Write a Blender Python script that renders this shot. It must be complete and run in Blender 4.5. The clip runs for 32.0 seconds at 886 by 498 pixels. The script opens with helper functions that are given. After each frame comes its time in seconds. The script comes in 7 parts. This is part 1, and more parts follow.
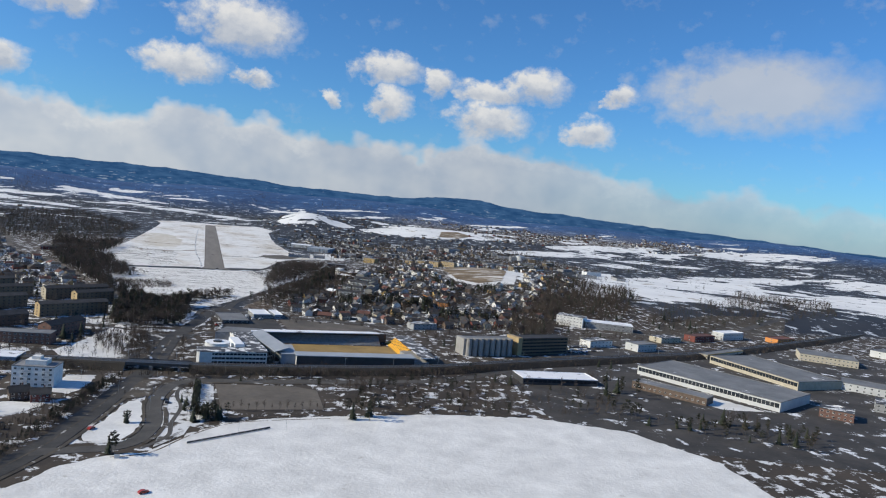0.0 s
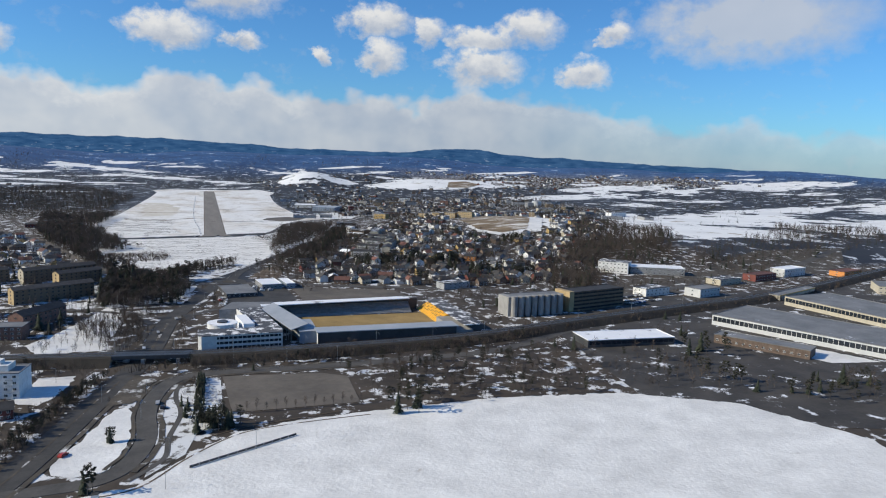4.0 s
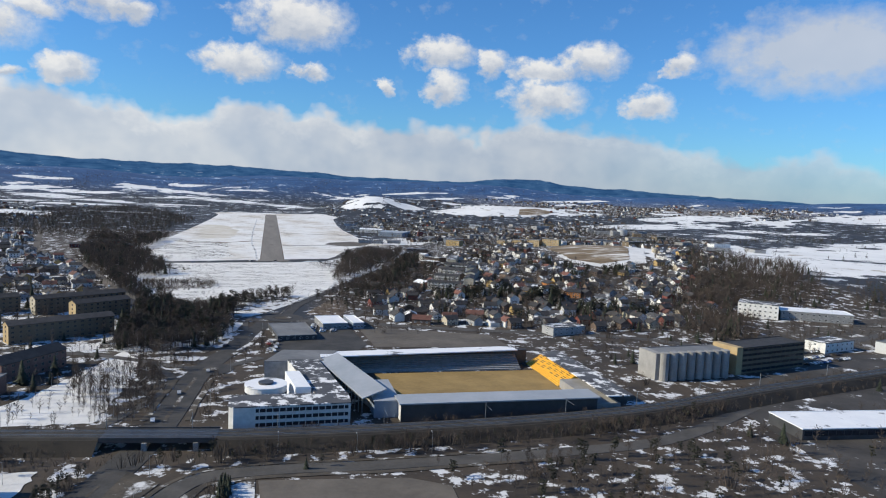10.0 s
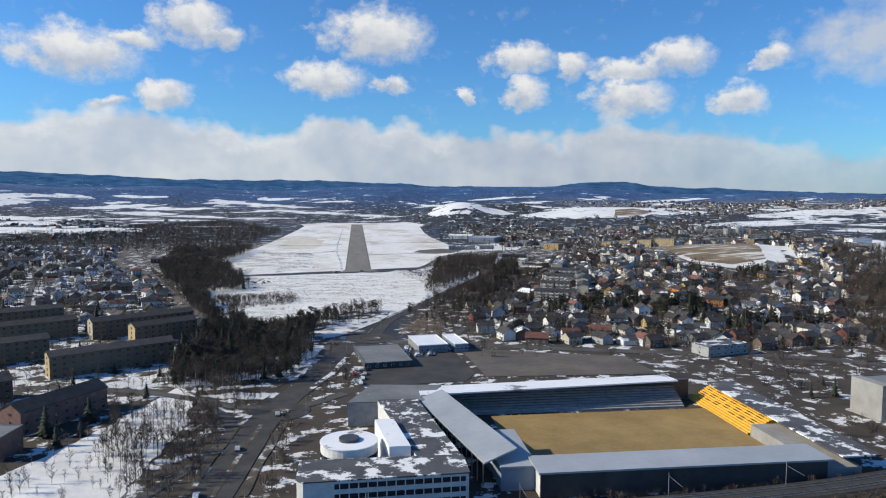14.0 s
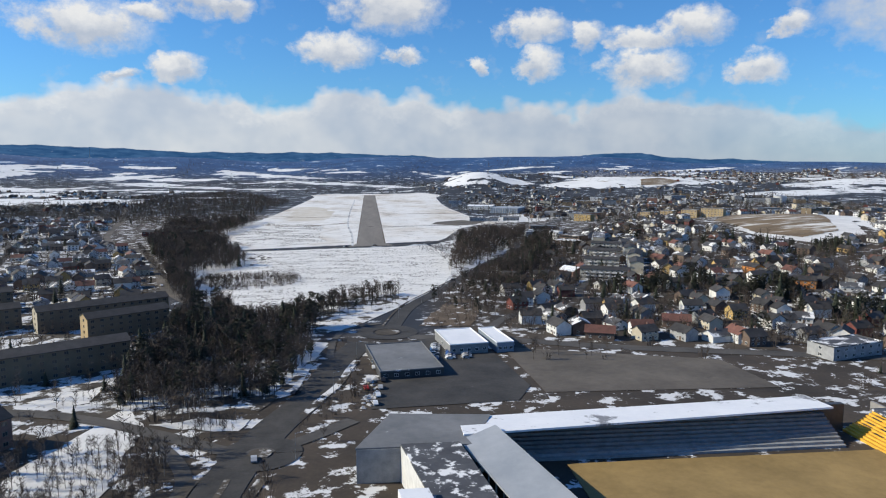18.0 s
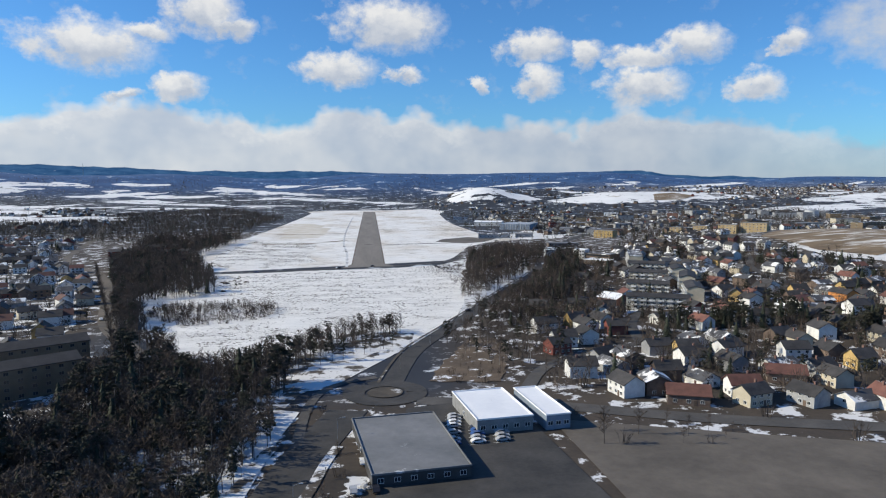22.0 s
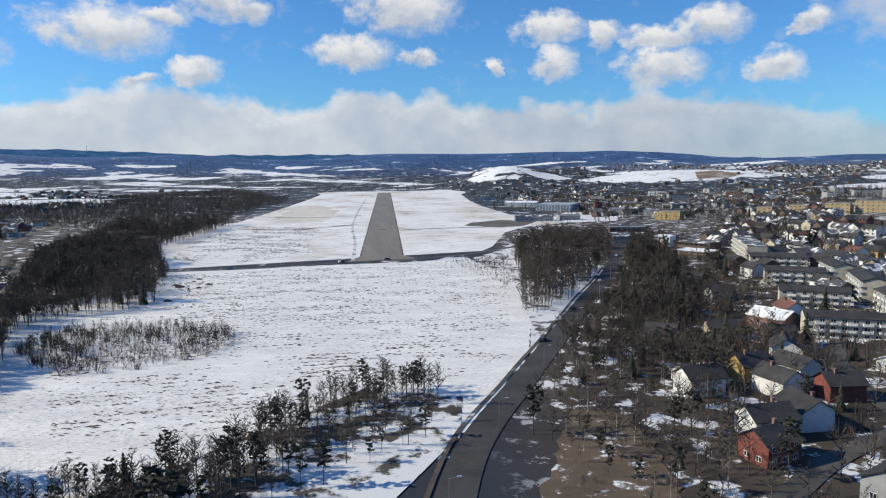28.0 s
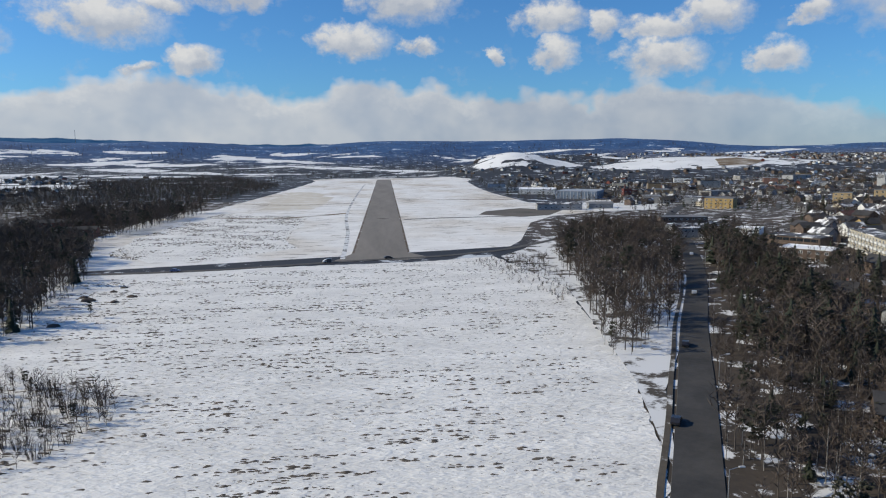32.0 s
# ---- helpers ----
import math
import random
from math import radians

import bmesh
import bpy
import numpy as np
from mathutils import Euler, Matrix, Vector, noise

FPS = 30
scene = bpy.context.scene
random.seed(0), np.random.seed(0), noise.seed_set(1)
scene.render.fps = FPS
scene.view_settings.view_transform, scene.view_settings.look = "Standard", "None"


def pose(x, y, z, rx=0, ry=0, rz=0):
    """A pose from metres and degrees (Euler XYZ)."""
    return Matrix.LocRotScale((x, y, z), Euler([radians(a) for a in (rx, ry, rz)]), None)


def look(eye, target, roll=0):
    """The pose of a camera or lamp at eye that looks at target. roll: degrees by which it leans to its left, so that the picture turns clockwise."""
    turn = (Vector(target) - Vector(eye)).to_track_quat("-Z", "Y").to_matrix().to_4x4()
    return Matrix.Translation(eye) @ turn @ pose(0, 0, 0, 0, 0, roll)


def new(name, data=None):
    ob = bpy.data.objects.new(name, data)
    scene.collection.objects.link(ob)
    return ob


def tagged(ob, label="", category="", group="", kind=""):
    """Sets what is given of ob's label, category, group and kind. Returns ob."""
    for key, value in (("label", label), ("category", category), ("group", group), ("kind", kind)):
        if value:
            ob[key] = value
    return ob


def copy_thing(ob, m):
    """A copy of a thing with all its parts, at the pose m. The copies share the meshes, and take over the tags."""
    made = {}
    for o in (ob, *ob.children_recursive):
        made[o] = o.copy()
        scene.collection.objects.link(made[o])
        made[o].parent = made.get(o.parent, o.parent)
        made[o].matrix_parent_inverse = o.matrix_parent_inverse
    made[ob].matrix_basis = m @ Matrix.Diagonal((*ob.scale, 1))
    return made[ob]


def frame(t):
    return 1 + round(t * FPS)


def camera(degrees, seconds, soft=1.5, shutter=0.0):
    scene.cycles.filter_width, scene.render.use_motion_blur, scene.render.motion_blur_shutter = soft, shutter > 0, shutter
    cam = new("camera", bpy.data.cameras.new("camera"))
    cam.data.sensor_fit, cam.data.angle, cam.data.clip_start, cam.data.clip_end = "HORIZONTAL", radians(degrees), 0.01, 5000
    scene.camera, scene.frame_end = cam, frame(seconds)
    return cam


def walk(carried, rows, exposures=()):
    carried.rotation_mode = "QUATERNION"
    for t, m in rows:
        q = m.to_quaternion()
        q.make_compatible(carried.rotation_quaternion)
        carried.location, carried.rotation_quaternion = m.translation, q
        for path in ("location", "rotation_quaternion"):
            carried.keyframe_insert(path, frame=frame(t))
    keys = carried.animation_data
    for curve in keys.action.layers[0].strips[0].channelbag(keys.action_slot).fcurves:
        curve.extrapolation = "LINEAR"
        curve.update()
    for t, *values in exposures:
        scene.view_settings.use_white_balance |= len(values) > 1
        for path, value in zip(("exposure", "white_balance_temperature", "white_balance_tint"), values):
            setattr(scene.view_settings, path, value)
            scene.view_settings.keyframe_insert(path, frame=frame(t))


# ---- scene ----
PATH = [
    (0.0, pose(-22.4, -1198.0, 133.3, 86.72, -5.67, -18.66)),
    (0.5, pose(-21.3, -1185.8, 131.7, 85.76, -2.54, -17.61)),
    (1.0, pose(-20.4, -1173.7, 130.4, 85.89, 0.08, -16.47)),
    (1.5, pose(-19.5, -1161.7, 128.7, 84.66, -1.83, -16.87)),
    (2.0, pose(-18.5, -1149.4, 127.4, 85.12, -1.55, -18.27)),
    (2.5, pose(-17.9, -1137.4, 125.9, 84.22, -1.85, -19.55)),
    (4.5, pose(-14.6, -1088.7, 120.5, 82.10, -1.47, -17.58)),
    (5.0, pose(-13.5, -1076.6, 118.8, 81.29, -1.48, -15.27)),
    (5.5, pose(-12.8, -1064.3, 117.7, 82.42, -2.58, -14.10)),
    (6.0, pose(-11.8, -1052.2, 116.2, 83.25, -2.89, -13.93)),
    (6.5, pose(-10.9, -1039.9, 115.0, 83.86, -2.28, -15.23)),
    (7.0, pose(-10.2, -1027.8, 113.6, 84.47, -1.08, -16.43)),
    (7.5, pose(-9.0, -1015.5, 112.2, 85.11, 0.48, -16.60)),
    (8.0, pose(-8.5, -1003.4, 111.0, 84.35, -0.17, -16.48)),
    (8.5, pose(-7.3, -991.2, 109.4, 84.77, -1.41, -14.27)),
    (9.0, pose(-6.8, -978.9, 108.3, 84.88, -2.76, -15.36)),
    (9.5, pose(-5.8, -966.9, 106.6, 84.86, -2.37, -14.44)),
    (10.0, pose(-5.2, -954.5, 105.5, 85.04, -2.47, -13.82)),
    (10.5, pose(-4.6, -942.6, 103.8, 85.51, -1.57, -13.31)),
    (11.0, pose(-3.8, -930.2, 102.6, 84.79, -0.98, -11.01)),
    (11.5, pose(-3.7, -918.4, 101.1, 84.33, -0.19, -9.64)),
    (12.0, pose(-2.8, -906.2, 99.6, 84.66, -1.21, -8.57)),
    (12.5, pose(-3.0, -894.2, 98.5, 84.63, -1.64, -9.22)),
    (13.0, pose(-2.4, -882.2, 96.8, 84.70, 0.33, -7.97)),
    (13.5, pose(-2.5, -870.0, 95.9, 84.84, -0.07, -7.02)),
    (14.0, pose(-2.2, -858.2, 94.3, 85.49, -0.17, -7.06)),
    (14.5, pose(-2.2, -845.8, 93.4, 85.16, 1.05, -6.75)),
    (16.5, pose(-1.7, -796.9, 88.6, 83.87, 0.75, -6.82)),
    (17.0, pose(-2.5, -784.9, 87.6, 83.95, 0.97, -5.91)),
    (17.5, pose(-1.4, -772.2, 86.3, 83.93, -0.00, -5.46)),
    (18.0, pose(-1.7, -759.9, 85.4, 83.22, 0.03, -6.02)),
    (18.5, pose(-0.9, -747.3, 84.1, 83.29, 0.26, -6.69)),
    (19.0, pose(-0.7, -734.6, 83.1, 83.47, -1.01, -7.67)),
    (19.5, pose(-0.3, -722.0, 81.9, 83.45, -0.06, -7.55)),
    (20.0, pose(0.3, -709.2, 80.9, 83.82, -0.90, -7.13)),
    (20.5, pose(0.5, -696.5, 79.7, 83.95, -1.29, -6.84)),
    (21.0, pose(1.4, -683.4, 78.6, 83.98, -1.48, -6.55)),
    (21.5, pose(1.5, -670.5, 77.5, 84.38, -0.03, -6.70)),
    (22.0, pose(2.4, -657.2, 76.4, 84.68, 0.22, -5.94)),
    (22.5, pose(2.5, -644.2, 75.4, 84.52, -0.76, -5.55)),
    (23.0, pose(3.2, -630.8, 74.2, 83.87, -1.15, -6.25)),
    (23.5, pose(3.4, -617.5, 73.3, 83.48, 0.49, -7.34)),
    (24.0, pose(3.8, -604.1, 72.0, 83.09, -0.47, -6.32)),
    (24.5, pose(4.2, -590.4, 71.2, 82.79, -2.69, -5.90)),
    (25.0, pose(4.2, -577.0, 70.0, 83.08, -0.20, -5.88)),
    (25.5, pose(4.7, -562.9, 69.0, 83.39, 3.54, -4.48)),
    (27.5, pose(4.4, -506.7, 64.6, 82.70, 3.18, -4.89)),
    (28.0, pose(3.5, -492.6, 64.0, 83.30, 0.51, -4.69)),
    (28.5, pose(3.7, -478.1, 62.4, 82.79, -0.95, -6.05)),
    (29.0, pose(3.0, -463.5, 61.3, 82.47, -0.82, -5.70)),
    (30.0, pose(2.7, -434.2, 58.5, 81.74, 1.84, -3.56)),
    (31.0, pose(2.8, -404.6, 55.8, 82.18, -1.54, -5.04)),
    (32.0, pose(3.0, -374.7, 53.1, 82.49, 0.34, -4.71)),
]
cam = camera(64.6, 32.0, soft=1.1)
walk(cam, PATH, [(0.0, -0.08), (2.5, -0.06), (7.0, 0.02), (12.0, 0.06), (28.0, 0.06), (30.0, -0.06), (32.0, -0.2)])

# ---- sky, sun and light ----
SUN_AZ, SUN_EL = -85.0, 30.0          # degrees from the runway's heading, to the right


def node(tree, kind, *links, **values):
    n = tree.nodes.new(kind)
    for k, v in values.items():
        if k == "op":
            n.operation = v
        elif k == "clamp":
            n.use_clamp = v
    for i, v in enumerate(links):
        if v is None:
            continue
        if isinstance(v, bpy.types.NodeSocket):
            tree.links.new(v, n.inputs[i])
        else:
            n.inputs[i].default_value = v
    return n


def calc(tree, op, a, b=None, c=None, clamp=False):
    return node(tree, "ShaderNodeMath", a, b, c, op=op, clamp=clamp).outputs[0]


def vec(tree, op, a, b=None):
    n = node(tree, "ShaderNodeVectorMath", a, b, op=op)
    return n.outputs[1] if op == "LENGTH" else n.outputs[0]


def ramp(tree, fac, stops, mode="LINEAR"):
    n = tree.nodes.new("ShaderNodeValToRGB")
    n.color_ramp.interpolation = mode
    el = n.color_ramp.elements
    while len(el) < len(stops):
        el.new(0.5)
    for e, (p, c) in zip(el, stops):
        e.position = p
        e.color = (*c, 1) if len(c) == 3 else c
    tree.links.new(fac, n.inputs[0])
    return n.outputs[0]


def mixc(tree, fac, a, b, blend="MIX"):
    n = tree.nodes.new("ShaderNodeMix")
    n.data_type, n.blend_type = "RGBA", blend
    for i, v in ((0, fac), (6, a), (7, b)):
        if isinstance(v, bpy.types.NodeSocket):
            tree.links.new(v, n.inputs[i])
        elif i == 0:
            n.inputs[0].default_value = v
        else:
            n.inputs[i].default_value = (*v, 1)
    return n.outputs[2]


def noise_tex(tree, vector, scale, detail=4.0, rough=0.55, lac=2.0):
    n = tree.nodes.new("ShaderNodeTexNoise")
    n.inputs["Scale"].default_value, n.inputs["Detail"].default_value = scale, detail
    n.inputs["Roughness"].default_value, n.inputs["Lacunarity"].default_value = rough, lac
    if vector is not None:
        tree.links.new(vector, n.inputs["Vector"])
    return n


# cumulus puffs: heading, elevation, half width, half height in degrees
PUFFS = [(-20.3, 10.0, 5.6, 2.4), (-12.5, 12.8, 3.7, 2.2), (-10.1, 11.8, 2.4, 1.1), (-16.2, 11.2, 2.3, 0.9), (1.6, 12.4, 5.4, 2.6),
         (-2.4, 8.9, 4.0, 1.6), (2.8, 8.7, 1.8, 0.9), (13.2, 10.7, 3.3, 1.5), (17.2, 9.9, 1.9, 1.2), (13.7, 8.0, 2.2, 1.6),
         (9.0, 7.7, 1.1, 0.9), (25.1, 10.4, 3.0, 1.9), (21.5, 9.5, 3.8, 1.2), (21.6, 7.4, 4.2, 1.8), (29.7, 7.1, 2.6, 1.6),
         (31.9, 10.1, 1.5, 1.2), (41.7, 10.7, 10.5, 3.7), (-14.2, 7.3, 2.5, 1.4), (-18.1, 6.6, 1.6, 0.6), (-30.0, 8.0, 4.0, 2.0),
         (-42.0, 11.0, 6.0, 2.5)]
# top of the low cloud bank: heading and elevation in degrees
BANK = [(-60, 4.6), (-25.7, 4.9), (-20.5, 6.0), (-18.3, 6.4), (-13.6, 5.7), (-10.8, 5.4), (-7.4, 4.5), (-5.7, 4.5), (-3.5, 5.9), (-0.8, 6.2), (2.3, 5.2), (4.4, 5.9), (6.4, 4.9),
        (9.2, 4.7), (11.4, 5.0), (14.6, 4.8), (16.4, 4.3), (18.5, 5.4), (20.6, 5.9), (24.4, 5.4), (28.4, 5.1), (30.4, 4.3), (32.7, 3.6), (37.3, 3.0), (40.0, 3.0), (42.0, 3.8), (46.0, 2.6), (49.0, 2.9), (60, 2.0)]
# crest of the far wooded hills: heading and elevation in degrees
CREST = [(-60, 1.2), (-27, 1.5), (-20.7, 1.36), (-14.2, 1.08), (-8, 1.0), (-3.1, 1.05), (3.2, 0.8), (6.9, 0.6), (11, 0.6), (14.7, 0.52),
         (16.9, 0.78), (19.5, 1.0), (22.6, 0.87), (23.2, 0.66), (29.5, 0.42), (34, 0.2), (40, 0.1), (47, -0.2), (60, -0.5)]

world = bpy.data.worlds.new("world")
scene.world = world
world.use_nodes = True
wt = world.node_tree
wt.nodes.clear()
geo = wt.nodes.new("ShaderNodeTexCoord")
dirv = geo.outputs["Generated"]
sep = node(wt, "ShaderNodeSeparateXYZ", dirv)
dx, dy, dz = sep.outputs
az = calc(wt, "MULTIPLY", calc(wt, "ARCTAN2", dx, dy), 57.2958)
el = calc(wt, "MULTIPLY", calc(wt, "ARCSINE", dz), 57.2958)
flat = node(wt, "ShaderNodeCombineXYZ", az, el, 0.0).outputs[0]
warp1 = noise_tex(wt, vec(wt, "MULTIPLY", flat, (1.0, 1.25, 1.0)), 0.55, 6.0, 0.58)
warp2 = noise_tex(wt, vec(wt, "MULTIPLY", flat, (1.0, 1.3, 1.0)), 0.16, 3.0, 0.5)
billow = noise_tex(wt, vec(wt, "MULTIPLY", flat, (1.0, 1.2, 1.0)), 0.42, 2.5, 0.5)
curl = noise_tex(wt, vec(wt, "MULTIPLY", flat, (1.0, 1.15, 1.0)), 1.5, 5.0, 0.6)
off = vec(wt, "ADD", vec(wt, "MULTIPLY", vec(wt, "SUBTRACT", warp1.outputs["Color"], (0.5, 0.5, 0.5)), (3.8, 2.2, 0)),
          vec(wt, "MULTIPLY", vec(wt, "SUBTRACT", warp2.outputs["Color"], (0.5, 0.5, 0.5)), (2.0, 0.8, 0)))
spot = vec(wt, "ADD", flat, off)
cover, lift, soft_k = None, None, None
for a, e, w, h in PUFFS:
    q = vec(wt, "MULTIPLY", vec(wt, "SUBTRACT", spot, (a, e, 0)), (1 / w, 1 / h, 0))
    k = calc(wt, "SUBTRACT", 1.0, vec(wt, "LENGTH", q), clamp=True)
    if w > 9:      # a thin, soft cloud
        soft_k = k
        continue
    v = node(wt, "ShaderNodeSeparateXYZ", q).outputs[1]
    kv = calc(wt, "MULTIPLY", k, v)
    cover = k if cover is None else calc(wt, "MAXIMUM", cover, k)
    lift = kv if lift is None else calc(wt, "ADD", lift, kv)
fine, curled = warp1.outputs[0], curl.outputs[0]
az_k = node(wt, "ShaderNodeMapRange", az, -60.0, 60.0, 0.0, 1.0).outputs[0]
bank_top = calc(wt, "MULTIPLY", ramp(wt, az_k, [((a + 60) / 120, (e / 8,) * 3) for a, e in BANK]), 8.0)
rough_top = calc(wt, "ADD", calc(wt, "MULTIPLY", calc(wt, "SUBTRACT", billow.outputs[0], 0.5), 3.2), calc(wt, "MULTIPLY", calc(wt, "SUBTRACT", curled, 0.5), 0.55))
bank = calc(wt, "SUBTRACT", calc(wt, "ADD", bank_top, rough_top), el)
bank_k = node(wt, "ShaderNodeMapRange", bank, -0.25, 0.65, 0.0, 0.94).outputs[0]
bank_k = calc(wt, "MULTIPLY", bank_k, node(wt, "ShaderNodeMapRange", az, 22.0, 48.0, 1.0, 0.5).outputs[0])
near_puff = calc(wt, "MULTIPLY", cover, 5.0, clamp=True)
frayed = calc(wt, "ADD", calc(wt, "MULTIPLY", calc(wt, "SUBTRACT", fine, 0.5), 0.9), calc(wt, "MULTIPLY", calc(wt, "SUBTRACT", curled, 0.5), 0.5))
puff_k = node(wt, "ShaderNodeMapRange", calc(wt, "ADD", cover, calc(wt, "MULTIPLY", frayed, near_puff)), 0.04, 0.55, 0.0, 1.0).outputs[0]
shade = node(wt, "ShaderNodeMapRange", calc(wt, "ADD", calc(wt, "MULTIPLY", lift, 1.7), calc(wt, "ADD", calc(wt, "MULTIPLY", calc(wt, "SUBTRACT", fine, 0.5), 1.1), calc(wt, "MULTIPLY", calc(wt, "SUBTRACT", curled, 0.5), 0.5))), -0.4, 0.45, 0.0, 1.0).outputs[0]
sky = wt.nodes.new("ShaderNodeTexSky")
sky.sky_type, sky.sun_disc = "NISHITA", False
sky.sun_elevation, sky.sun_rotation = radians(SUN_EL), radians(SUN_AZ)
sky.air_density, sky.dust_density, sky.ozone_density = 1.0, 0.3, 3.0
blue = mixc(wt, 1.0, sky.outputs[0], (0.48, 0.92, 1.36), "MULTIPLY")
mottled = node(wt, "ShaderNodeMapRange", calc(wt, "ADD", calc(wt, "MULTIPLY", billow.outputs[0], 0.6), warp2.outputs[0]), 0.6, 1.05, 0.0, 1.0).outputs[0]
cloud_bank = mixc(wt, mottled, (4.5, 5.15, 6.15), (6.5, 6.75, 7.1))
crown_k = calc(wt, "MULTIPLY", node(wt, "ShaderNodeMapRange", calc(wt, "ADD", bank, calc(wt, "MULTIPLY", calc(wt, "SUBTRACT", curled, 0.5), 1.6)), 0.2, 1.7, 0.8, 0.0).outputs[0], node(wt, "ShaderNodeMapRange", warp2.outputs[0], 0.42, 0.58, 0.1, 1.0).outputs[0])
cloud_bank = mixc(wt, crown_k, cloud_bank, (8.2, 8.2, 8.1))
cloud_bank = mixc(wt, 1.0, cloud_bank, ramp(wt, az_k, [(0.4, (1, 1, 1)), (0.72, (0.8, 0.83, 0.87))]), "MULTIPLY")
cloud_puff = mixc(wt, shade, (4.8, 5.25, 6.0), (8.3, 8.2, 7.95))
air = mixc(wt, bank_k, blue, cloud_bank)
air = mixc(wt, calc(wt, "MULTIPLY", puff_k, 0.93), air, cloud_puff)
soft_k = node(wt, "ShaderNodeMapRange", calc(wt, "ADD", soft_k, calc(wt, "MULTIPLY", calc(wt, "SUBTRACT", warp1.outputs[0], 0.52), 0.9)), 0.04, 0.6, 0.0, 0.8).outputs[0]
air = mixc(wt, soft_k, air, mixc(wt, warp2.outputs[0], (4.6, 5.1, 5.8), (6.3, 6.5, 6.8)))
# the farthest wooded ridge closes the view, drawn into the sky with its haze blue painted in
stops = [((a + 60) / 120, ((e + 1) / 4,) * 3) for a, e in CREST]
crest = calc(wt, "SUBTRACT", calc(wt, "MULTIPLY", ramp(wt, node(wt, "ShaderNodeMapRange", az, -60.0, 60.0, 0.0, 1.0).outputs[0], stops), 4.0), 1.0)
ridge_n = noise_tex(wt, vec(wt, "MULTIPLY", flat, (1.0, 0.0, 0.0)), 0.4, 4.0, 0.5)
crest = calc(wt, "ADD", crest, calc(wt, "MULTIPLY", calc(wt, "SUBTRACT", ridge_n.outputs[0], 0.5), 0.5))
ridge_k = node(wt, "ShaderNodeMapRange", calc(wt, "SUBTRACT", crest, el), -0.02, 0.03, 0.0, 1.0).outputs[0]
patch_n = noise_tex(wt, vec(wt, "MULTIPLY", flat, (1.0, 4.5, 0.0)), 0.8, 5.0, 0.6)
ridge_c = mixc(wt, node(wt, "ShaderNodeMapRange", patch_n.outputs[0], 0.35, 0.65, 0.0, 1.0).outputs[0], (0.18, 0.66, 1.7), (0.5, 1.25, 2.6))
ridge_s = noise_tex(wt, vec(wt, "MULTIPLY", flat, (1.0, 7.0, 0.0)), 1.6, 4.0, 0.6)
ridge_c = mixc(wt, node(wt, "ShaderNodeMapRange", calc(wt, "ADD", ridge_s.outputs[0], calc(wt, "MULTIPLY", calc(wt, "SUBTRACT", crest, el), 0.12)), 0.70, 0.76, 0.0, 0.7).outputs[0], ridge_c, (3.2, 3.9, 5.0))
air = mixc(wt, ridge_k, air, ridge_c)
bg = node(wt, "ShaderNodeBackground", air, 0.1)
wt.links.new(bg.outputs[0], wt.nodes.new("ShaderNodeOutputWorld").inputs[0])

sun = new("sun", bpy.data.lights.new("sun", "SUN"))
sun.data.energy, sun.data.angle, sun.data.color = 5.0, radians(0.6), (1.0, 0.92, 0.73)
saz, sel = radians(SUN_AZ), radians(SUN_EL)
sun.matrix_world = look((0, 0, 500), (-400 * math.sin(saz) * math.cos(sel), -400 * math.cos(saz) * math.cos(sel), 500 - 400 * math.sin(sel)))

# ---- materials ----
MATS = {}


def material(name, dark, light, scale=1.0, rough=0.8, metal=0.0, stretch=(1, 1, 1), contrast=(0.35, 0.65), bump=0.0, extra=None, fine_amount=0.25, vary=0.0):
    """Two noise scales between two colours; extra(tree, coords, colour) may add to the colour; vary: brightness by object."""
    if name in MATS:
        return MATS[name]
    m = bpy.data.materials.new(name)
    m.use_nodes = True
    t = m.node_tree
    b = t.nodes["Principled BSDF"]
    co = t.nodes.new("ShaderNodeTexCoord").outputs["Object"] if bump < 0 else t.nodes.new("ShaderNodeNewGeometry").outputs["Position"]
    v = vec(t, "MULTIPLY", co, stretch)
    n1 = noise_tex(t, v, scale, 6.0, 0.6)
    n2 = noise_tex(t, v, scale * 9.0, 4.0, 0.65)
    f = calc(t, "ADD", calc(t, "MULTIPLY", n1.outputs[0], 1 - fine_amount), calc(t, "MULTIPLY", n2.outputs[0], fine_amount))
    c = ramp(t, f, [(contrast[0], dark), (contrast[1], light)])
    if vary:
        r = t.nodes.new("ShaderNodeObjectInfo").outputs["Random"]
        c = mixc(t, 1.0, c, ramp(t, r, [(0, (1 - vary,) * 3), (1, (1 + vary * 0.4,) * 3)]), "MULTIPLY")
    if extra:
        c = extra(t, co, c)
    t.links.new(c, b.inputs["Base Color"])
    b.inputs["Roughness"].default_value, b.inputs["Metallic"].default_value = rough, metal
    if bump > 0:
        bn = node(t, "ShaderNodeBump", bump, 1.0)
        t.links.new(n2.outputs[0], bn.inputs["Height"])
        t.links.new(bn.outputs[0], b.inputs["Normal"])
    MATS[name] = m
    return m


def tufts(t, co, c):
    """Dry grass poking through the snow in furrow lines across the field."""
    a = noise_tex(t, vec(t, "MULTIPLY", co, (0.42, 1.1, 0.0)), 1.0, 6.0, 0.72)
    big = noise_tex(t, vec(t, "MULTIPLY", co, (0.006, 0.028, 0.0)), 1.0, 3.0, 0.5)
    f = calc(t, "ADD", a.outputs[0], calc(t, "MULTIPLY", calc(t, "SUBTRACT", big.outputs[0], 0.5), 0.22))
    k = node(t, "ShaderNodeMapRange", f, 0.575, 0.645, 0.0, 0.8).outputs[0]
    return mixc(t, k, c, (0.16, 0.125, 0.09))


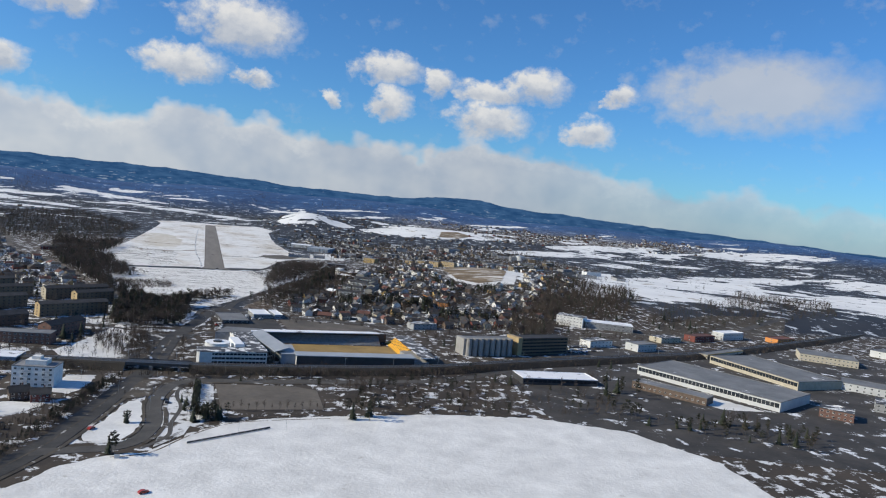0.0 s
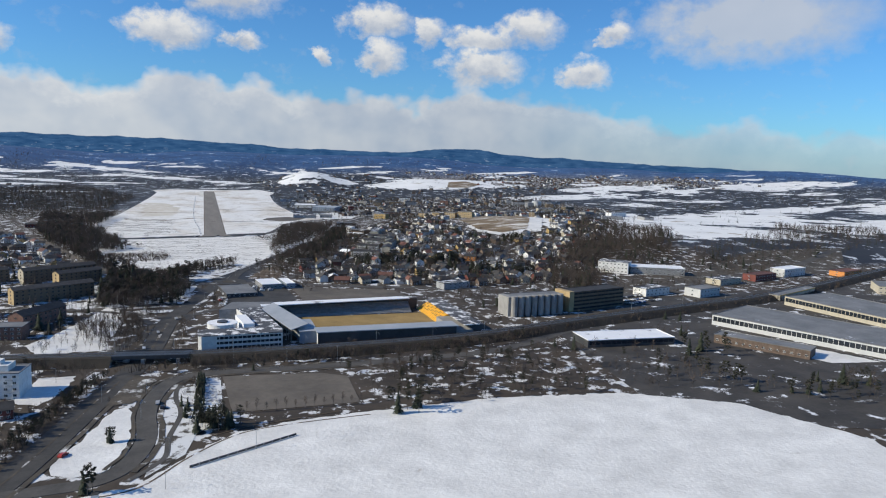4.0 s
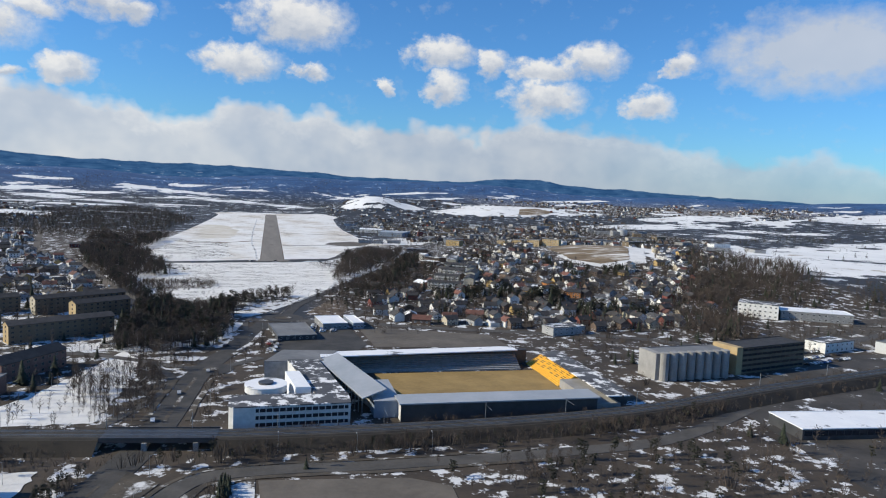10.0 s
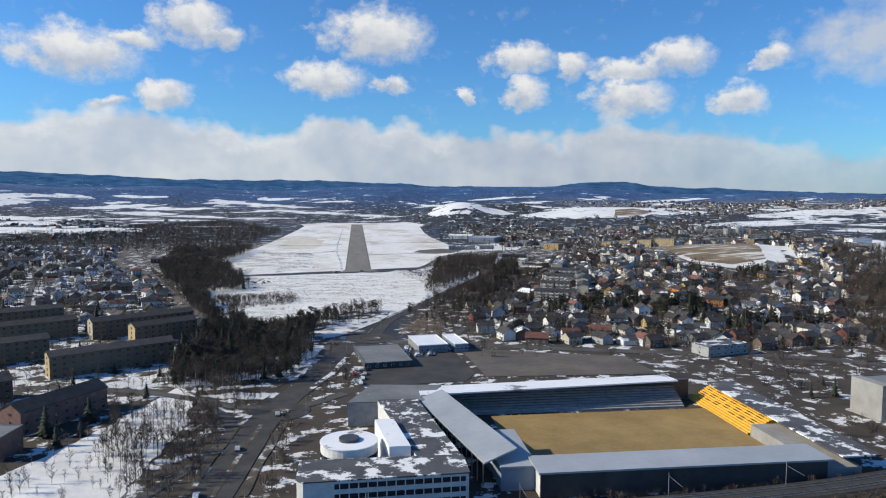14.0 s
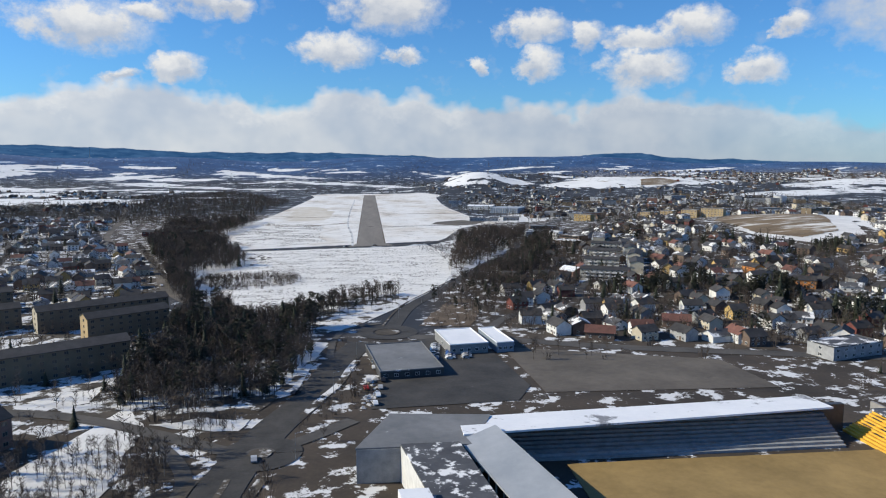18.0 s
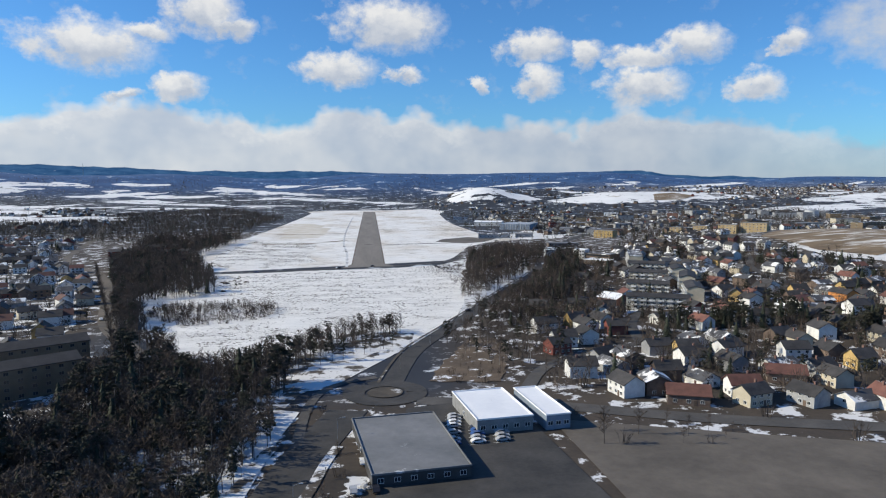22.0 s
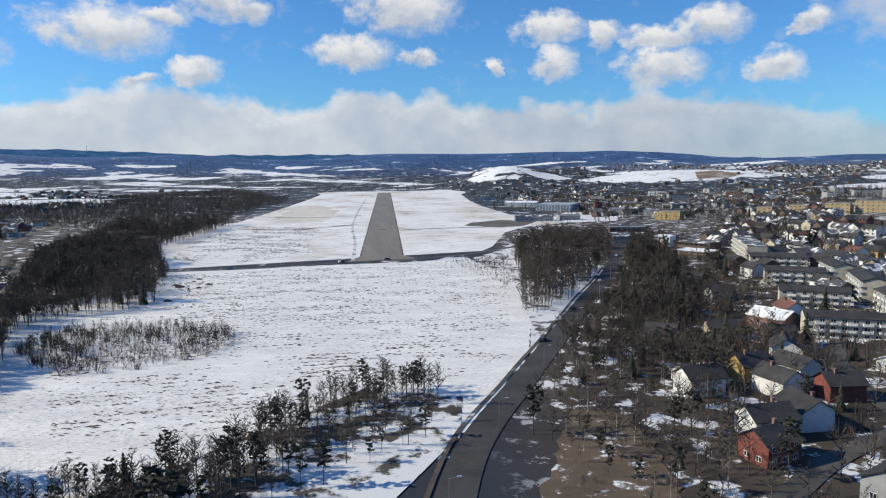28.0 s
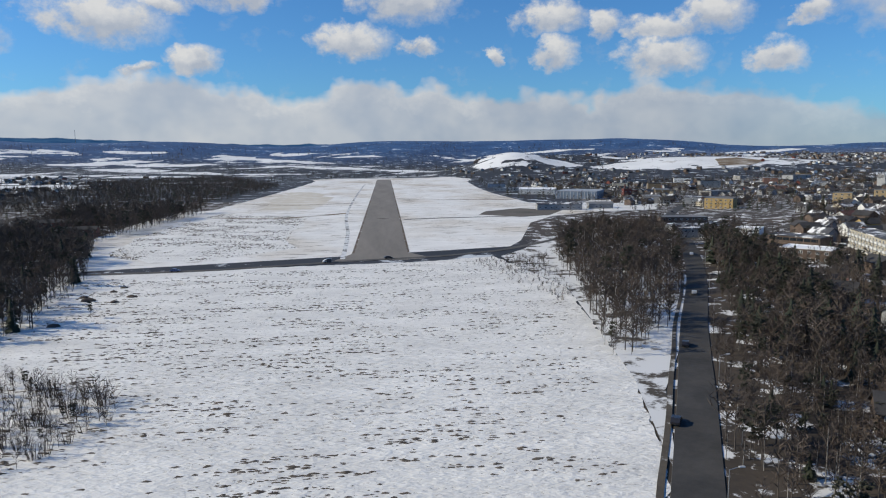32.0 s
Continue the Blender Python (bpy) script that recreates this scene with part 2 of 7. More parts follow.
def bald(t, co, c):
    """Ochre bald places in the airfield's snow."""
    a = noise_tex(t, vec(t, "MULTIPLY", co, (0.010, 0.006, 0.0)), 1.0, 5.0, 0.6)
    k = node(t, "ShaderNodeMapRange", a.outputs[0], 0.46, 0.66, 0.0, 0.62).outputs[0]
    g = noise_tex(t, vec(t, "MULTIPLY", co, (0.05, 0.13, 0.0)), 1.0, 7.0, 0.72)
    c = mixc(t, k, c, (0.50, 0.40, 0.27))
    f = calc(t, "ADD", g.outputs[0], calc(t, "MULTIPLY", calc(t, "SUBTRACT", a.outputs[0], 0.5), 0.35))
    return mixc(t, node(t, "ShaderNodeMapRange", f, 0.55, 0.63, 0.0, 0.75).outputs[0], c, (0.19, 0.155, 0.11))


def snow_spots(amount, colour=(0.78, 0.79, 0.82), scale=0.035, edge=0.05):
    def add(t, co, c):
        a = noise_tex(t, vec(t, "MULTIPLY", co, (1, 1, 0)), scale, 7.0, 0.68)
        k = node(t, "ShaderNodeMapRange", a.outputs[0], amount, amount + edge, 0.0, 0.95).outputs[0]
        return mixc(t, k, c, colour)
    return add


SNOW = material("snow", (0.60, 0.585, 0.56), (0.84, 0.82, 0.785), 0.05, 0.65, bump=0.3, extra=snow_spots(0.64, (0.36, 0.32, 0.27), 0.09, 0.12))
FIELD = material("tufted_snow", (0.67, 0.65, 0.615), (0.88, 0.855, 0.81), 0.06, 0.7, bump=0.75, stretch=(0.6, 1.5, 1), extra=tufts)
AIRSNOW = material("airfield_snow", (0.68, 0.66, 0.625), (0.88, 0.855, 0.815), 0.04, 0.7, bump=0.5, stretch=(0.8, 1.3, 1), extra=bald)


def streaks(t, co, c):
    """Snow left lying in long drifts across stubble."""
    a = noise_tex(t, vec(t, "MULTIPLY", co, (0.012, 0.05, 0.0)), 1.0, 6.0, 0.66)
    return mixc(t, node(t, "ShaderNodeMapRange", a.outputs[0], 0.53, 0.64, 0.0, 0.9).outputs[0], c, (0.76, 0.74, 0.70))


DRYGRASS = material("dry_grass", (0.11, 0.076, 0.044), (0.25, 0.18, 0.105), 0.03, 0.95, stretch=(0.6, 1.8, 1), extra=streaks)
RUNWAY = material("runway_asphalt", (0.15, 0.132, 0.112), (0.235, 0.208, 0.178), 0.05, 0.85, stretch=(1, 0.12, 1), bump=0.1)
ASPHALT = material("asphalt", (0.022, 0.021, 0.020), (0.062, 0.057, 0.052), 0.08, 0.85, bump=0.1, extra=snow_spots(0.68, (0.3, 0.3, 0.305), 0.10, 0.14))
WORN = material("worn_asphalt", (0.045, 0.042, 0.039), (0.098, 0.09, 0.082), 0.07, 0.9, bump=0.1, extra=snow_spots(0.665, (0.4, 0.395, 0.39), 0.10, 0.1))
YARD = material("yard_asphalt", (0.024, 0.022, 0.021), (0.07, 0.062, 0.055), 0.04, 0.9, extra=snow_spots(0.575, scale=0.06))
GRAVEL = material("gravel", (0.07, 0.06, 0.05), (0.15, 0.128, 0.106), 0.03, 0.95, bump=0.2, extra=snow_spots(0.62, (0.045, 0.04, 0.036), 0.05, 0.12))
EARTH = material("bare_earth", (0.065, 0.046, 0.03), (0.15, 0.108, 0.072), 0.06, 0.95, bump=0.2, extra=snow_spots(0.57, scale=0.12))
VERGE = material("snowy_verge", (0.03, 0.026, 0.022), (0.10, 0.082, 0.062), 0.1, 0.95, extra=snow_spots(0.56, (0.66, 0.655, 0.645), 0.07, 0.08))
PATCHY = material("patchy_snow", (0.025, 0.022, 0.02), (0.085, 0.07, 0.055), 0.1, 0.95, extra=snow_spots(0.485, (0.70, 0.70, 0.70), 0.09, 0.05))
WOODSNOW = material("woodland_snow", (0.03, 0.026, 0.023), (0.09, 0.075, 0.06), 0.1, 0.95, extra=snow_spots(0.42, (0.68, 0.68, 0.68), 0.09, 0.06))
TANGRASS = material("pale_dry_grass", (0.50, 0.445, 0.36), (0.64, 0.585, 0.50), 0.02, 0.95, stretch=(1, 0.4, 1), extra=snow_spots(0.47, (0.72, 0.71, 0.69), 0.05, 0.25))
LINE = material("road_paint", (0.6, 0.6, 0.58), (0.75, 0.75, 0.73), 0.4, 0.7)


def ground_cover():
    """Town ground, woodland floor, hill forest and snowy fields, laid out by the sheet's own attributes. Distance haze
    is painted into the blue of woods and hills.
    """
    m = bpy.data.materials.new("ground_cover")
    m.use_nodes = True
    t = m.node_tree
    b = t.nodes["Principled BSDF"]
    co = vec(t, "MULTIPLY", t.nodes.new("ShaderNodeNewGeometry").outputs["Position"], (1, 1, 0))

    def attr(name):
        n = t.nodes.new("ShaderNodeAttribute")
        n.attribute_name = name
        return n.outputs["Fac"]

    def spots(scale, at, edge, detail=7.0):
        n = noise_tex(t, co, scale, detail, 0.68)
        return node(t, "ShaderNodeMapRange", n.outputs[0], at, at + edge, 0.0, 0.95).outputs[0]

    g1, g2 = noise_tex(t, co, 0.03, 6.0, 0.6).outputs[0], noise_tex(t, co, 0.008, 6.0, 0.6).outputs[0]
    grain = noise_tex(t, co, 0.6, 5.0, 0.7).outputs[0]
    town = ramp(t, calc(t, "ADD", calc(t, "MULTIPLY", g1, 0.7), calc(t, "MULTIPLY", grain, 0.3)), [(0.33, (0.020, 0.0155, 0.012)), (0.67, (0.075, 0.056, 0.04))])
    town = mixc(t, spots(0.09, 0.542, 0.03, 9.0), town, (0.68, 0.68, 0.685))
    # the floor's bluish cast is painted haze of the middle distance
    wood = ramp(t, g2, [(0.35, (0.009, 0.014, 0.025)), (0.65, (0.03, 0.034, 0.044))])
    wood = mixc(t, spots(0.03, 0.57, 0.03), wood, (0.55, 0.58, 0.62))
    # hill forest and its snow are blue: aerial haze painted into the base colour
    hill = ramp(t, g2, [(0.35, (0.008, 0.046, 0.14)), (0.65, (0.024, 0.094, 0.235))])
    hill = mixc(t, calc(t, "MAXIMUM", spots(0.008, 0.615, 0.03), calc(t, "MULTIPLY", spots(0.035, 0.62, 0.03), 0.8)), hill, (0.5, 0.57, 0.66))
    snow = ramp(t, g2, [(0.3, (0.66, 0.66, 0.66)), (0.7, (0.82, 0.815, 0.805))])
    snow = mixc(t, spots(0.014, 0.60, 0.07), snow, (0.33, 0.28, 0.21))
    snow = mixc(t, spots(0.022, 0.60, 0.02, 9.0), snow, (0.035, 0.042, 0.055))
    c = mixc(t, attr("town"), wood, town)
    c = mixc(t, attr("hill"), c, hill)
    edge = calc(t, "ADD", attr("field"), calc(t, "MULTIPLY", calc(t, "SUBTRACT", noise_tex(t, vec(t, "MULTIPLY", co, (1.0, 0.6, 0.0)), 0.016, 8.0, 0.7).outputs[0], 0.5), 2.6))
    c = mixc(t, node(t, "ShaderNodeMapRange", edge, -0.02, 0.03, 0.0, 1.0).outputs[0], c, snow)
    t.links.new(c, b.inputs["Base Color"])
    b.inputs["Roughness"].default_value = 0.92
    return m

# ---- ground ----


def smooth(a, b, v):
    k = np.clip((v - a) / (b - a), 0, 1)
    return k * k * (3 - 2 * k)


def bell(x, y, cx, cy, rx, ry):
    return np.exp(-((x - cx) / rx) ** 2 - ((y - cy) / ry) ** 2)


def wave(x, y, s):
    return np.sin(x / s + 1.3 * np.sin(y / (1.7 * s))) * np.cos(y / (1.2 * s) + 0.9 * np.sin(x / (2.1 * s) + 2.0))


def height(x, y):
    """The lie of the land: a flat valley floor, the built-up hillside, rolling fields and the wooded hills round it."""
    x, y = np.asarray(x, float), np.asarray(y, float)
    z = 21 * bell(x, y, 475, 30, 180, 210) + 13 * smooth(330, 800, x) * smooth(-470, -250, y) + 5 * smooth(120, 260, x) * smooth(-420, -330, y) * (1 - smooth(-60, 120, y))
    z += 54 * bell(x, y, 350, 1600, 130, 210) + 34 * bell(x, y, 560, 1750, 170, 160) + 27 * bell(x, y, 830, 1480, 330, 260) + 16 * bell(x, y, 1400, 1500, 500, 400)
    r0 = np.hypot(x, y)
    z += 62 * smooth(1450, 3300, r0)
    r = np.hypot(x, y + 1150)
    ang = np.degrees(np.arctan2(x, y + 1150))
    top = 118 + 26 * np.cos(np.radians(ang + 22) * 2.2) + 14 * np.sin(ang / 6.0) + 8 * np.sin(ang / 2.3 + 1)
    z += (top - 74) * smooth(3350, 4400, r) * (1 - smooth(4600, 5200, r))
    out = smooth(900, 1800, np.maximum(np.abs(x), y * 0.8))
    return z + out * (5 * wave(x, y, 190) + 2 * wave(x + 70, y - 40, 77))


def hz(x, y):
    return float(height(x, y))


# snow-covered fields between the woods: centre, half sizes, turn in degrees
FIELDS_A = [(-690, 960, 150, 160, 8), (-1000, 1360, 150, 100, 0), (-850, 1030, 260, 130, -20), (-1480, 2250, 260, 300, 0), (-1450, 3050, 420, 120, 8), (-850, 2950, 300, 110, 0), (-380, 2700, 260, 100, 5),
            (-700, 2180, 230, 80, 0), (-150, 1990, 150, 70, 0), (60, 1900, 110, 40, 0), (-1900, 1900, 260, 300, 0), (-1150, 1620, 230, 90, -15),
            (335, 1560, 105, 150, 0), (470, 1500, 70, 70, 20), (-600, 1560, 150, 45, 10), (-330, 1720, 120, 40, 0), (-1000, 2560, 260, 60, 6), (-560, 2480, 160, 45, 0), (-250, 2330, 140, 40, -8),
            (-1250, 1350, 180, 60, 0), (-420, 1180, 90, 40, 0), (-60, 2520, 160, 40, 0)]
FIELDS_B = [(790, 1400, 230, 190, -10), (1010, 1560, 240, 170, 10), (1080, 930, 440, 80, 22), (1500, 1250, 300, 90, 15), (560, -90, 60, 120, 20), (760, -90, 210, 150, -30),
            (1050, 120, 260, 200, 10), (1350, -120, 330, 230, 0), (1500, 420, 330, 75, 15), (1950, 300, 300, 160, 0), (2300, 1300, 400, 160, 10), (1500, 2300, 250, 50, 0),
            (700, 2500, 160, 40, 0), (2700, 1900, 300, 160, 0), (2200, -350, 420, 200, 0)]


def field_value(x, y):
    """Above zero inside the snowy fields."""
    best = np.full(np.shape(x), -1.0)
    wob = 0.22 * wave(x, y, 61) + 0.14 * wave(x + 31, y + 17, 23)
    for cx, cy, rx, ry, a in FIELDS_A + FIELDS_B:
        if cy > 2000 and cx < 0:
            rx, ry = rx * 0.62, ry * 0.8
        c, s = math.cos(radians(a)), math.sin(radians(a))
        u, v = (x - cx) * c + (y - cy) * s, -(x - cx) * s + (y - cy) * c
        best = np.maximum(best, 1 - (u / rx) ** 2 - (v / ry) ** 2 - 1.6 * wob)
    quilt = wave(x, y * 1.6, 130) + 0.7 * wave(x + 300, y * 1.7, 57) + 0.35 * wave(x, y * 1.5, 24)
    far = np.maximum(smooth(1350, 1550, np.hypot(x, y)), np.maximum(smooth(600, 700, -x), smooth(850, 950, x)))
    best = np.maximum(best, quilt - 0.76 + 0.3 * smooth(200, -100, x) * smooth(1000, 1300, y) * (1 - smooth(2500, 2900, y)) - 2 * (1 - far))
    best = best - far * 2.0 * np.maximum(0, wave(x + 90, y * 2.2, 41) + 0.5 * wave(x, y * 2, 19) - 0.55)
    return best - 1.3 * smooth(3700, 4150, np.hypot(x, y + 1150))


def inside_field(x, y):
    return field_value(x, y) > 0


def town_area(x, y):
    a = (x > 40) & (x < 620) & (y > -420) & (y < 330) & ~((x < 90) & (y > -200))
    b = (x > 240) & (x < 950) & (y >= 330) & (y < 900)
    c = (x < -140) & (x > -620) & (y > -520) & (y < 480)
    d = (y < -420)
    e = (x > 900) & (x < 2300) & (y > 1300) & (y < 2500)
    return a | b | c | d | e


STEP = 25.0
gx = np.arange(-3700, 4100 + 1, STEP)
gy = np.arange(-1500, 3800 + 1, STEP)
GX, GY = np.meshgrid(gx, gy)
GZ = height(GX, GY)
nx, ny = len(gx), len(gy)
ids = np.arange(nx * ny).reshape(ny, nx)
faces = np.stack([ids[:-1, :-1], ids[:-1, 1:], ids[1:, 1:], ids[1:, :-1]], -1).reshape(-1, 4)
me = bpy.data.meshes.new("ground")
me.from_pydata(np.stack([GX, GY, GZ], -1).reshape(-1, 3).tolist(), [], faces.tolist())
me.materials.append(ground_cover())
# hill: with distance, the painted haze blue takes over the ground colour
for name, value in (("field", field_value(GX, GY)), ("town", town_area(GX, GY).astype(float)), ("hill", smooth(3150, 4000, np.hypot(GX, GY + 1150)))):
    me.attributes.new(name, "FLOAT", "POINT").data.foreach_set("value", value.astype(np.float32).ravel())
me.polygons.foreach_set("use_smooth", np.ones(len(faces), bool))
ground = tagged(new("ground", me), "snow-patched valley floor with fields, woods and hills", "ground", kind="structure")


def ragged(outline, amount, seed):
    """The outline with its edges broken up."""
    r, out, n = random.Random(seed), [], len(outline)
    for i in range(n):
        (x0, y0), (x1, y1) = outline[i], outline[(i + 1) % n]
        k = max(1, int(math.hypot(x1 - x0, y1 - y0) / (3.2 * amount)))
        for j in range(k):
            a = amount if j else amount * 0.3
            out.append((x0 + (x1 - x0) * j / k + r.uniform(-a, a), y0 + (y1 - y0) * j / k + r.uniform(-a, a)))
    return out


def drape(name, outline, mat, dz, label, category="field", kind="structure", step=STEP, rough=0.0):
    """A patch of other ground laid over the sheet inside an outline."""
    if mat in (SNOW, FIELD, AIRSNOW, DRYGRASS, EARTH) and len(outline) < 24:
        outline = ragged(outline, 1.1, len(name) + len(outline))
    bm = bmesh.new()
    bm.faces.new([bm.verts.new((x, y, 0)) for x, y in outline])
    xs, ys = [p[0] for p in outline], [p[1] for p in outline]
    if abs(height(np.array(xs), np.array(ys))).max() > 0.05:
        for axis, lo, hi in ((0, min(xs), max(xs)), (1, min(ys), max(ys))):
            base = gx[0] if axis == 0 else gy[0]
            k = math.ceil((lo - base) / step)
            while base + k * step < hi:
                co, no = [0, 0, 0], [0, 0, 0]
                co[axis], no[axis] = base + k * step, 1
                bmesh.ops.bisect_plane(bm, geom=bm.verts[:] + bm.edges[:] + bm.faces[:], plane_co=co, plane_no=no)
                k += 1
    bmesh.ops.recalc_face_normals(bm, faces=bm.faces)
    for v in bm.verts:
        v.co.z = hz(v.co.x, v.co.y) + dz
    for f in bm.faces:
        if f.normal.z < 0:
            f.normal_flip()
    d = bpy.data.meshes.new(name)
    bm.to_mesh(d)
    bm.free()
    d.materials.append(mat)
    return tagged(new(name, d), label, category, kind=kind)


def curve_points(pts, n=8):
    """A smooth line through the points."""
    out = []
    p = [Vector((*a, 0)) for a in pts]
    for i in range(len(p) - 1):
        a, b, c, d = p[max(i - 1, 0)], p[i], p[i + 1], p[min(i + 2, len(p) - 1)]
        for k in range(n):
            t = k / n
            out.append(0.5 * (2 * b + (c - a) * t + (2 * a - 5 * b + 4 * c - d) * t * t + (3 * b - a - 3 * c + d) * t ** 3))
    return out + [p[-1]]


ROAD_PTS = []      # points on the roads, with half widths


def strip(name, pts, width, mat, dz, label, category="road", n=8, closed=False, parent=None, kind="structure", edge=0.0):
    """A road-like band along a smooth line, with its own thickness."""
    c = curve_points(pts, n)
    if category != "verge":
        ROAD_PTS.extend((p.x, p.y, width / 2) for p in c)
    vs, fs = [], []
    for i, p in enumerate(c):
        a, b = c[max(i - 1, 0)], c[min(i + 1, len(c) - 1)]
        d = (b - a).normalized()
        s = Vector((-d.y, d.x, 0)) * width / 2
        for q in (p + s, p - s):
            vs.append((q.x, q.y, hz(q.x, q.y) + dz))
        if edge:
            for q in (p + s * 1.04, p - s * 1.04):
                vs.append((q.x, q.y, hz(q.x, q.y) - 0.1))
    k = 4 if edge else 2
    for i in range(len(c) - 1):
        a, b = i * k, (i + 1) * k
        fs.append((a, a + 1, b + 1, b))
        if edge:
            fs += [(a + 2, a, b, b + 2), (a + 1, a + 3, b + 3, b + 1)]
    d = bpy.data.meshes.new(name)
    d.from_pydata(vs, [], fs)
    d.materials.append(mat)
    ob = new(name, d)
    if parent is not None:
        ob.parent = parent
        return ob
    return tagged(ob, label, category, kind=kind)


# airfield
drape("airfield_snow", [(-152, -38), (-190, 80), (-198, 200), (-200, 330), (-172, 352), (-166, 500), (-160, 664), (-152, 950), (-150, 1190), (-172, 1330), (-120, 1400), (160, 1400), (205, 1250), (176, 1107), (160, 800), (158, 640), (168, 420), (286, 352), (306, 420), (322, 372), (240, 300), (150, 235), (118, 175), (88, 60), (76, 32)],
      AIRSNOW, 0.10, "snow-covered airfield grass with ochre bald patches", "field")
drape("approach_field", [(-152, -49), (-154, -76), (-150, -129), (-172, -170), (-150, -215), (-122, -262), (-112, -300), (-60, -372), (22, -330), (48, -272), (62, -215), (70, -150), (76, -100), (66, -40), (60, -8), (20, -22), (-13, -26)],
      FIELD, 0.10, "snowy rough field with furrows of dry grass", "field")
drape("rough_grass", ragged([(-158, 30), (-163, 103), (-164, 230), (-150, 300), (-66, 258), (-64, 128), (-50, 40), (-86, -2), (-120, -8)], 6, 5), FIELD, 0.12, "rough snowy grass beside the runway", "field")
runway = tagged(new("runway", None), "grey-brown asphalt runway swept clear of snow", "runway", kind="structure")
strip("surface", [(0, -14), (0, 400), (0, 900), (0, 1296)], 29.4, RUNWAY, 0.16, "", parent=runway, edge=1)
drape("runway_flare", [(-24, -14), (-15, 14), (15, 14), (26, -6), (20, -12)], RUNWAY, 0.155, "asphalt flare where the road meets the runway", "runway")
for sx, w, y1 in ((-1, 1.4, 1290), (1, 1.4, 1290)):
    strip("verge", [(sx * 15.3, 5), (sx * 15.4, 400), (sx * 15.3, 900), (sx * 15.3, y1)], w, EARTH, 0.14, "", parent=runway)
for yy in (230, 700):
    strip("wear_mark", [(-2, yy), (2.5, yy + 6)], 9, GRAVEL, 0.172, "", parent=runway, n=2)
strip("taxi_track", [(-20, -8), (-21, 37), (-24, 123), (-31, 230), (-34, 320), (-36, 450), (-37, 651), (-37, 1000)], 2.6, WOODSNOW, 0.16, "muddy wheel track in the snow beside the runway")
strip("crossing_road", [(-134, -44), (-108, -42), (-74, -36), (-40, -24), (-13, -15), (26, -5), (50, 6), (76, 24), (121, 76), (150, 130), (185, 190)], 5.2, WORN, 0.20, "worn grey road passing the runway's end", edge=1)
strip("field_path", [(18, 222), (60, 233), (118, 240)], 6.0, WORN, 0.15, "narrow dark taxi path across the snow", "path")
strip("field_path", [(16, 520), (80, 500), (160, 480)], 8.0, DRYGRASS, 0.15, "narrow dark track across the snow", "path")
strip("field_path", [(-30, 450), (-90, 420), (-150, 440)], 7.0, DRYGRASS, 0.15, "narrow dark track across the snow", "path")
strip("field_path", [(-30, 300), (-90, 250), (-150, 262)], 9.0, DRYGRASS, 0.15, "dry grass strip across the snow", "path")
drape("apron", [(88, 262), (122, 230), (150, 245), (176, 300), (140, 335), (100, 300)], GRAVEL, 0.15, "brown gravel apron beside the hangars", "apron")

# roads
strip("main_road", [(-165, -930), (-112, -872), (-90, -830), (-81, -800), (-73, -765), (-66, -733), (-59, -705), (-51, -668), (-47, -635), (-44, -600), (-41, -568), (-34, -535), (-24, -503), (-17, -465), (-6, -424)], 13.5, ASPHALT, 0.20, "dark asphalt dual road running under the railway", edge=1, n=10)
strip("main_road", [(10, -393), (22, -341), (46, -286), (72, -228), (98, -169), (139, -80), (178, 20), (208, 116), (241, 198), (290, 292), (344, 389), (400, 500), (420, 640)], 8.2, ASPHALT, 0.20, "asphalt main road leading into the town", edge=1)
strip("loop_road", [(-92, -833), (-72, -830), (-58, -828), (-48, -820), (-42, -804), (-40, -785), (-42, -762), (-41, -738), (-35, -714), (-23, -702), (4, -699), (39, -700), (110, -697), (170, -688), (240, -650)], 8.6, WORN, 0.22, "grey curving road round the snowy traffic island", edge=1)
strip("link_road", [(-160, -503), (-123, -511), (-98, -520), (-72, -535), (-55, -546), (-42, -553), (-26, -548), (-8, -530)], 6.0, WORN, 0.23, "grey link road across the main road")
strip("ramp_road", [(-72, -646), (-61, -619), (-55, -602), (-52, -577), (-58, -559), (-70, -541)], 4.6, WORN, 0.21, "narrow grey access road")
strip("footpath", [(-24, -708), (-29, -720), (-30, -738), (-27, -762), (-31, -790), (-32, -812), (-44, -830)], 2.4, WORN, 0.2, "narrow trodden footpath through the snow", "path")
strip("footpath", [(-20, -452), (-20, -425), (-17, -404), (-9, -391), (4, -384)], 3.4, WORN, 0.22, "curving footpath beside the roundabout", "path")
strip("street", [(-88, -385), (-100, -340), (-141, -265), (-175, -168), (-226, -40), (-309, 97), (-390, 395), (-477, 667), (-540, 900)], 8.0, GRAVEL, 0.2, "straight residential street lined by bare trees")
strip("street", [(18, -416), (62, -426), (116, -447), (200, -470), (262, -490), (320, -532), (390, -528), (475, -493), (580, -450), (689, -411), (860, -330)], 9.0, WORN, 0.2, "grey road along the foot of the hillside")
for pts in ([(60, -405), (80, -370), (130, -340), (220, -330), (330, -345), (430, -320), (520, -240)], [(130, -340), (150, -280), (200, -230), (290, -215), (380, -225), (480, -180)],
            [(290, -215), (300, -140), (330, -70), (300, 10), (260, 60)], [(330, -345), (350, -280), (380, -225), (400, -130), (520, -60)], [(178, 20), (260, 60), (340, 140), (420, 230), (560, 300)],
            [(200, -230), (170, -160), (150, -120)], [(241, 198), (340, 210), (420, 330), (600, 420), (800, 430)], [(344, 389), (480, 420), (640, 520), (860, 560)]):
    strip("street", pts, 5.5, WORN, 0.22, "narrow residential street with snow at its sides")
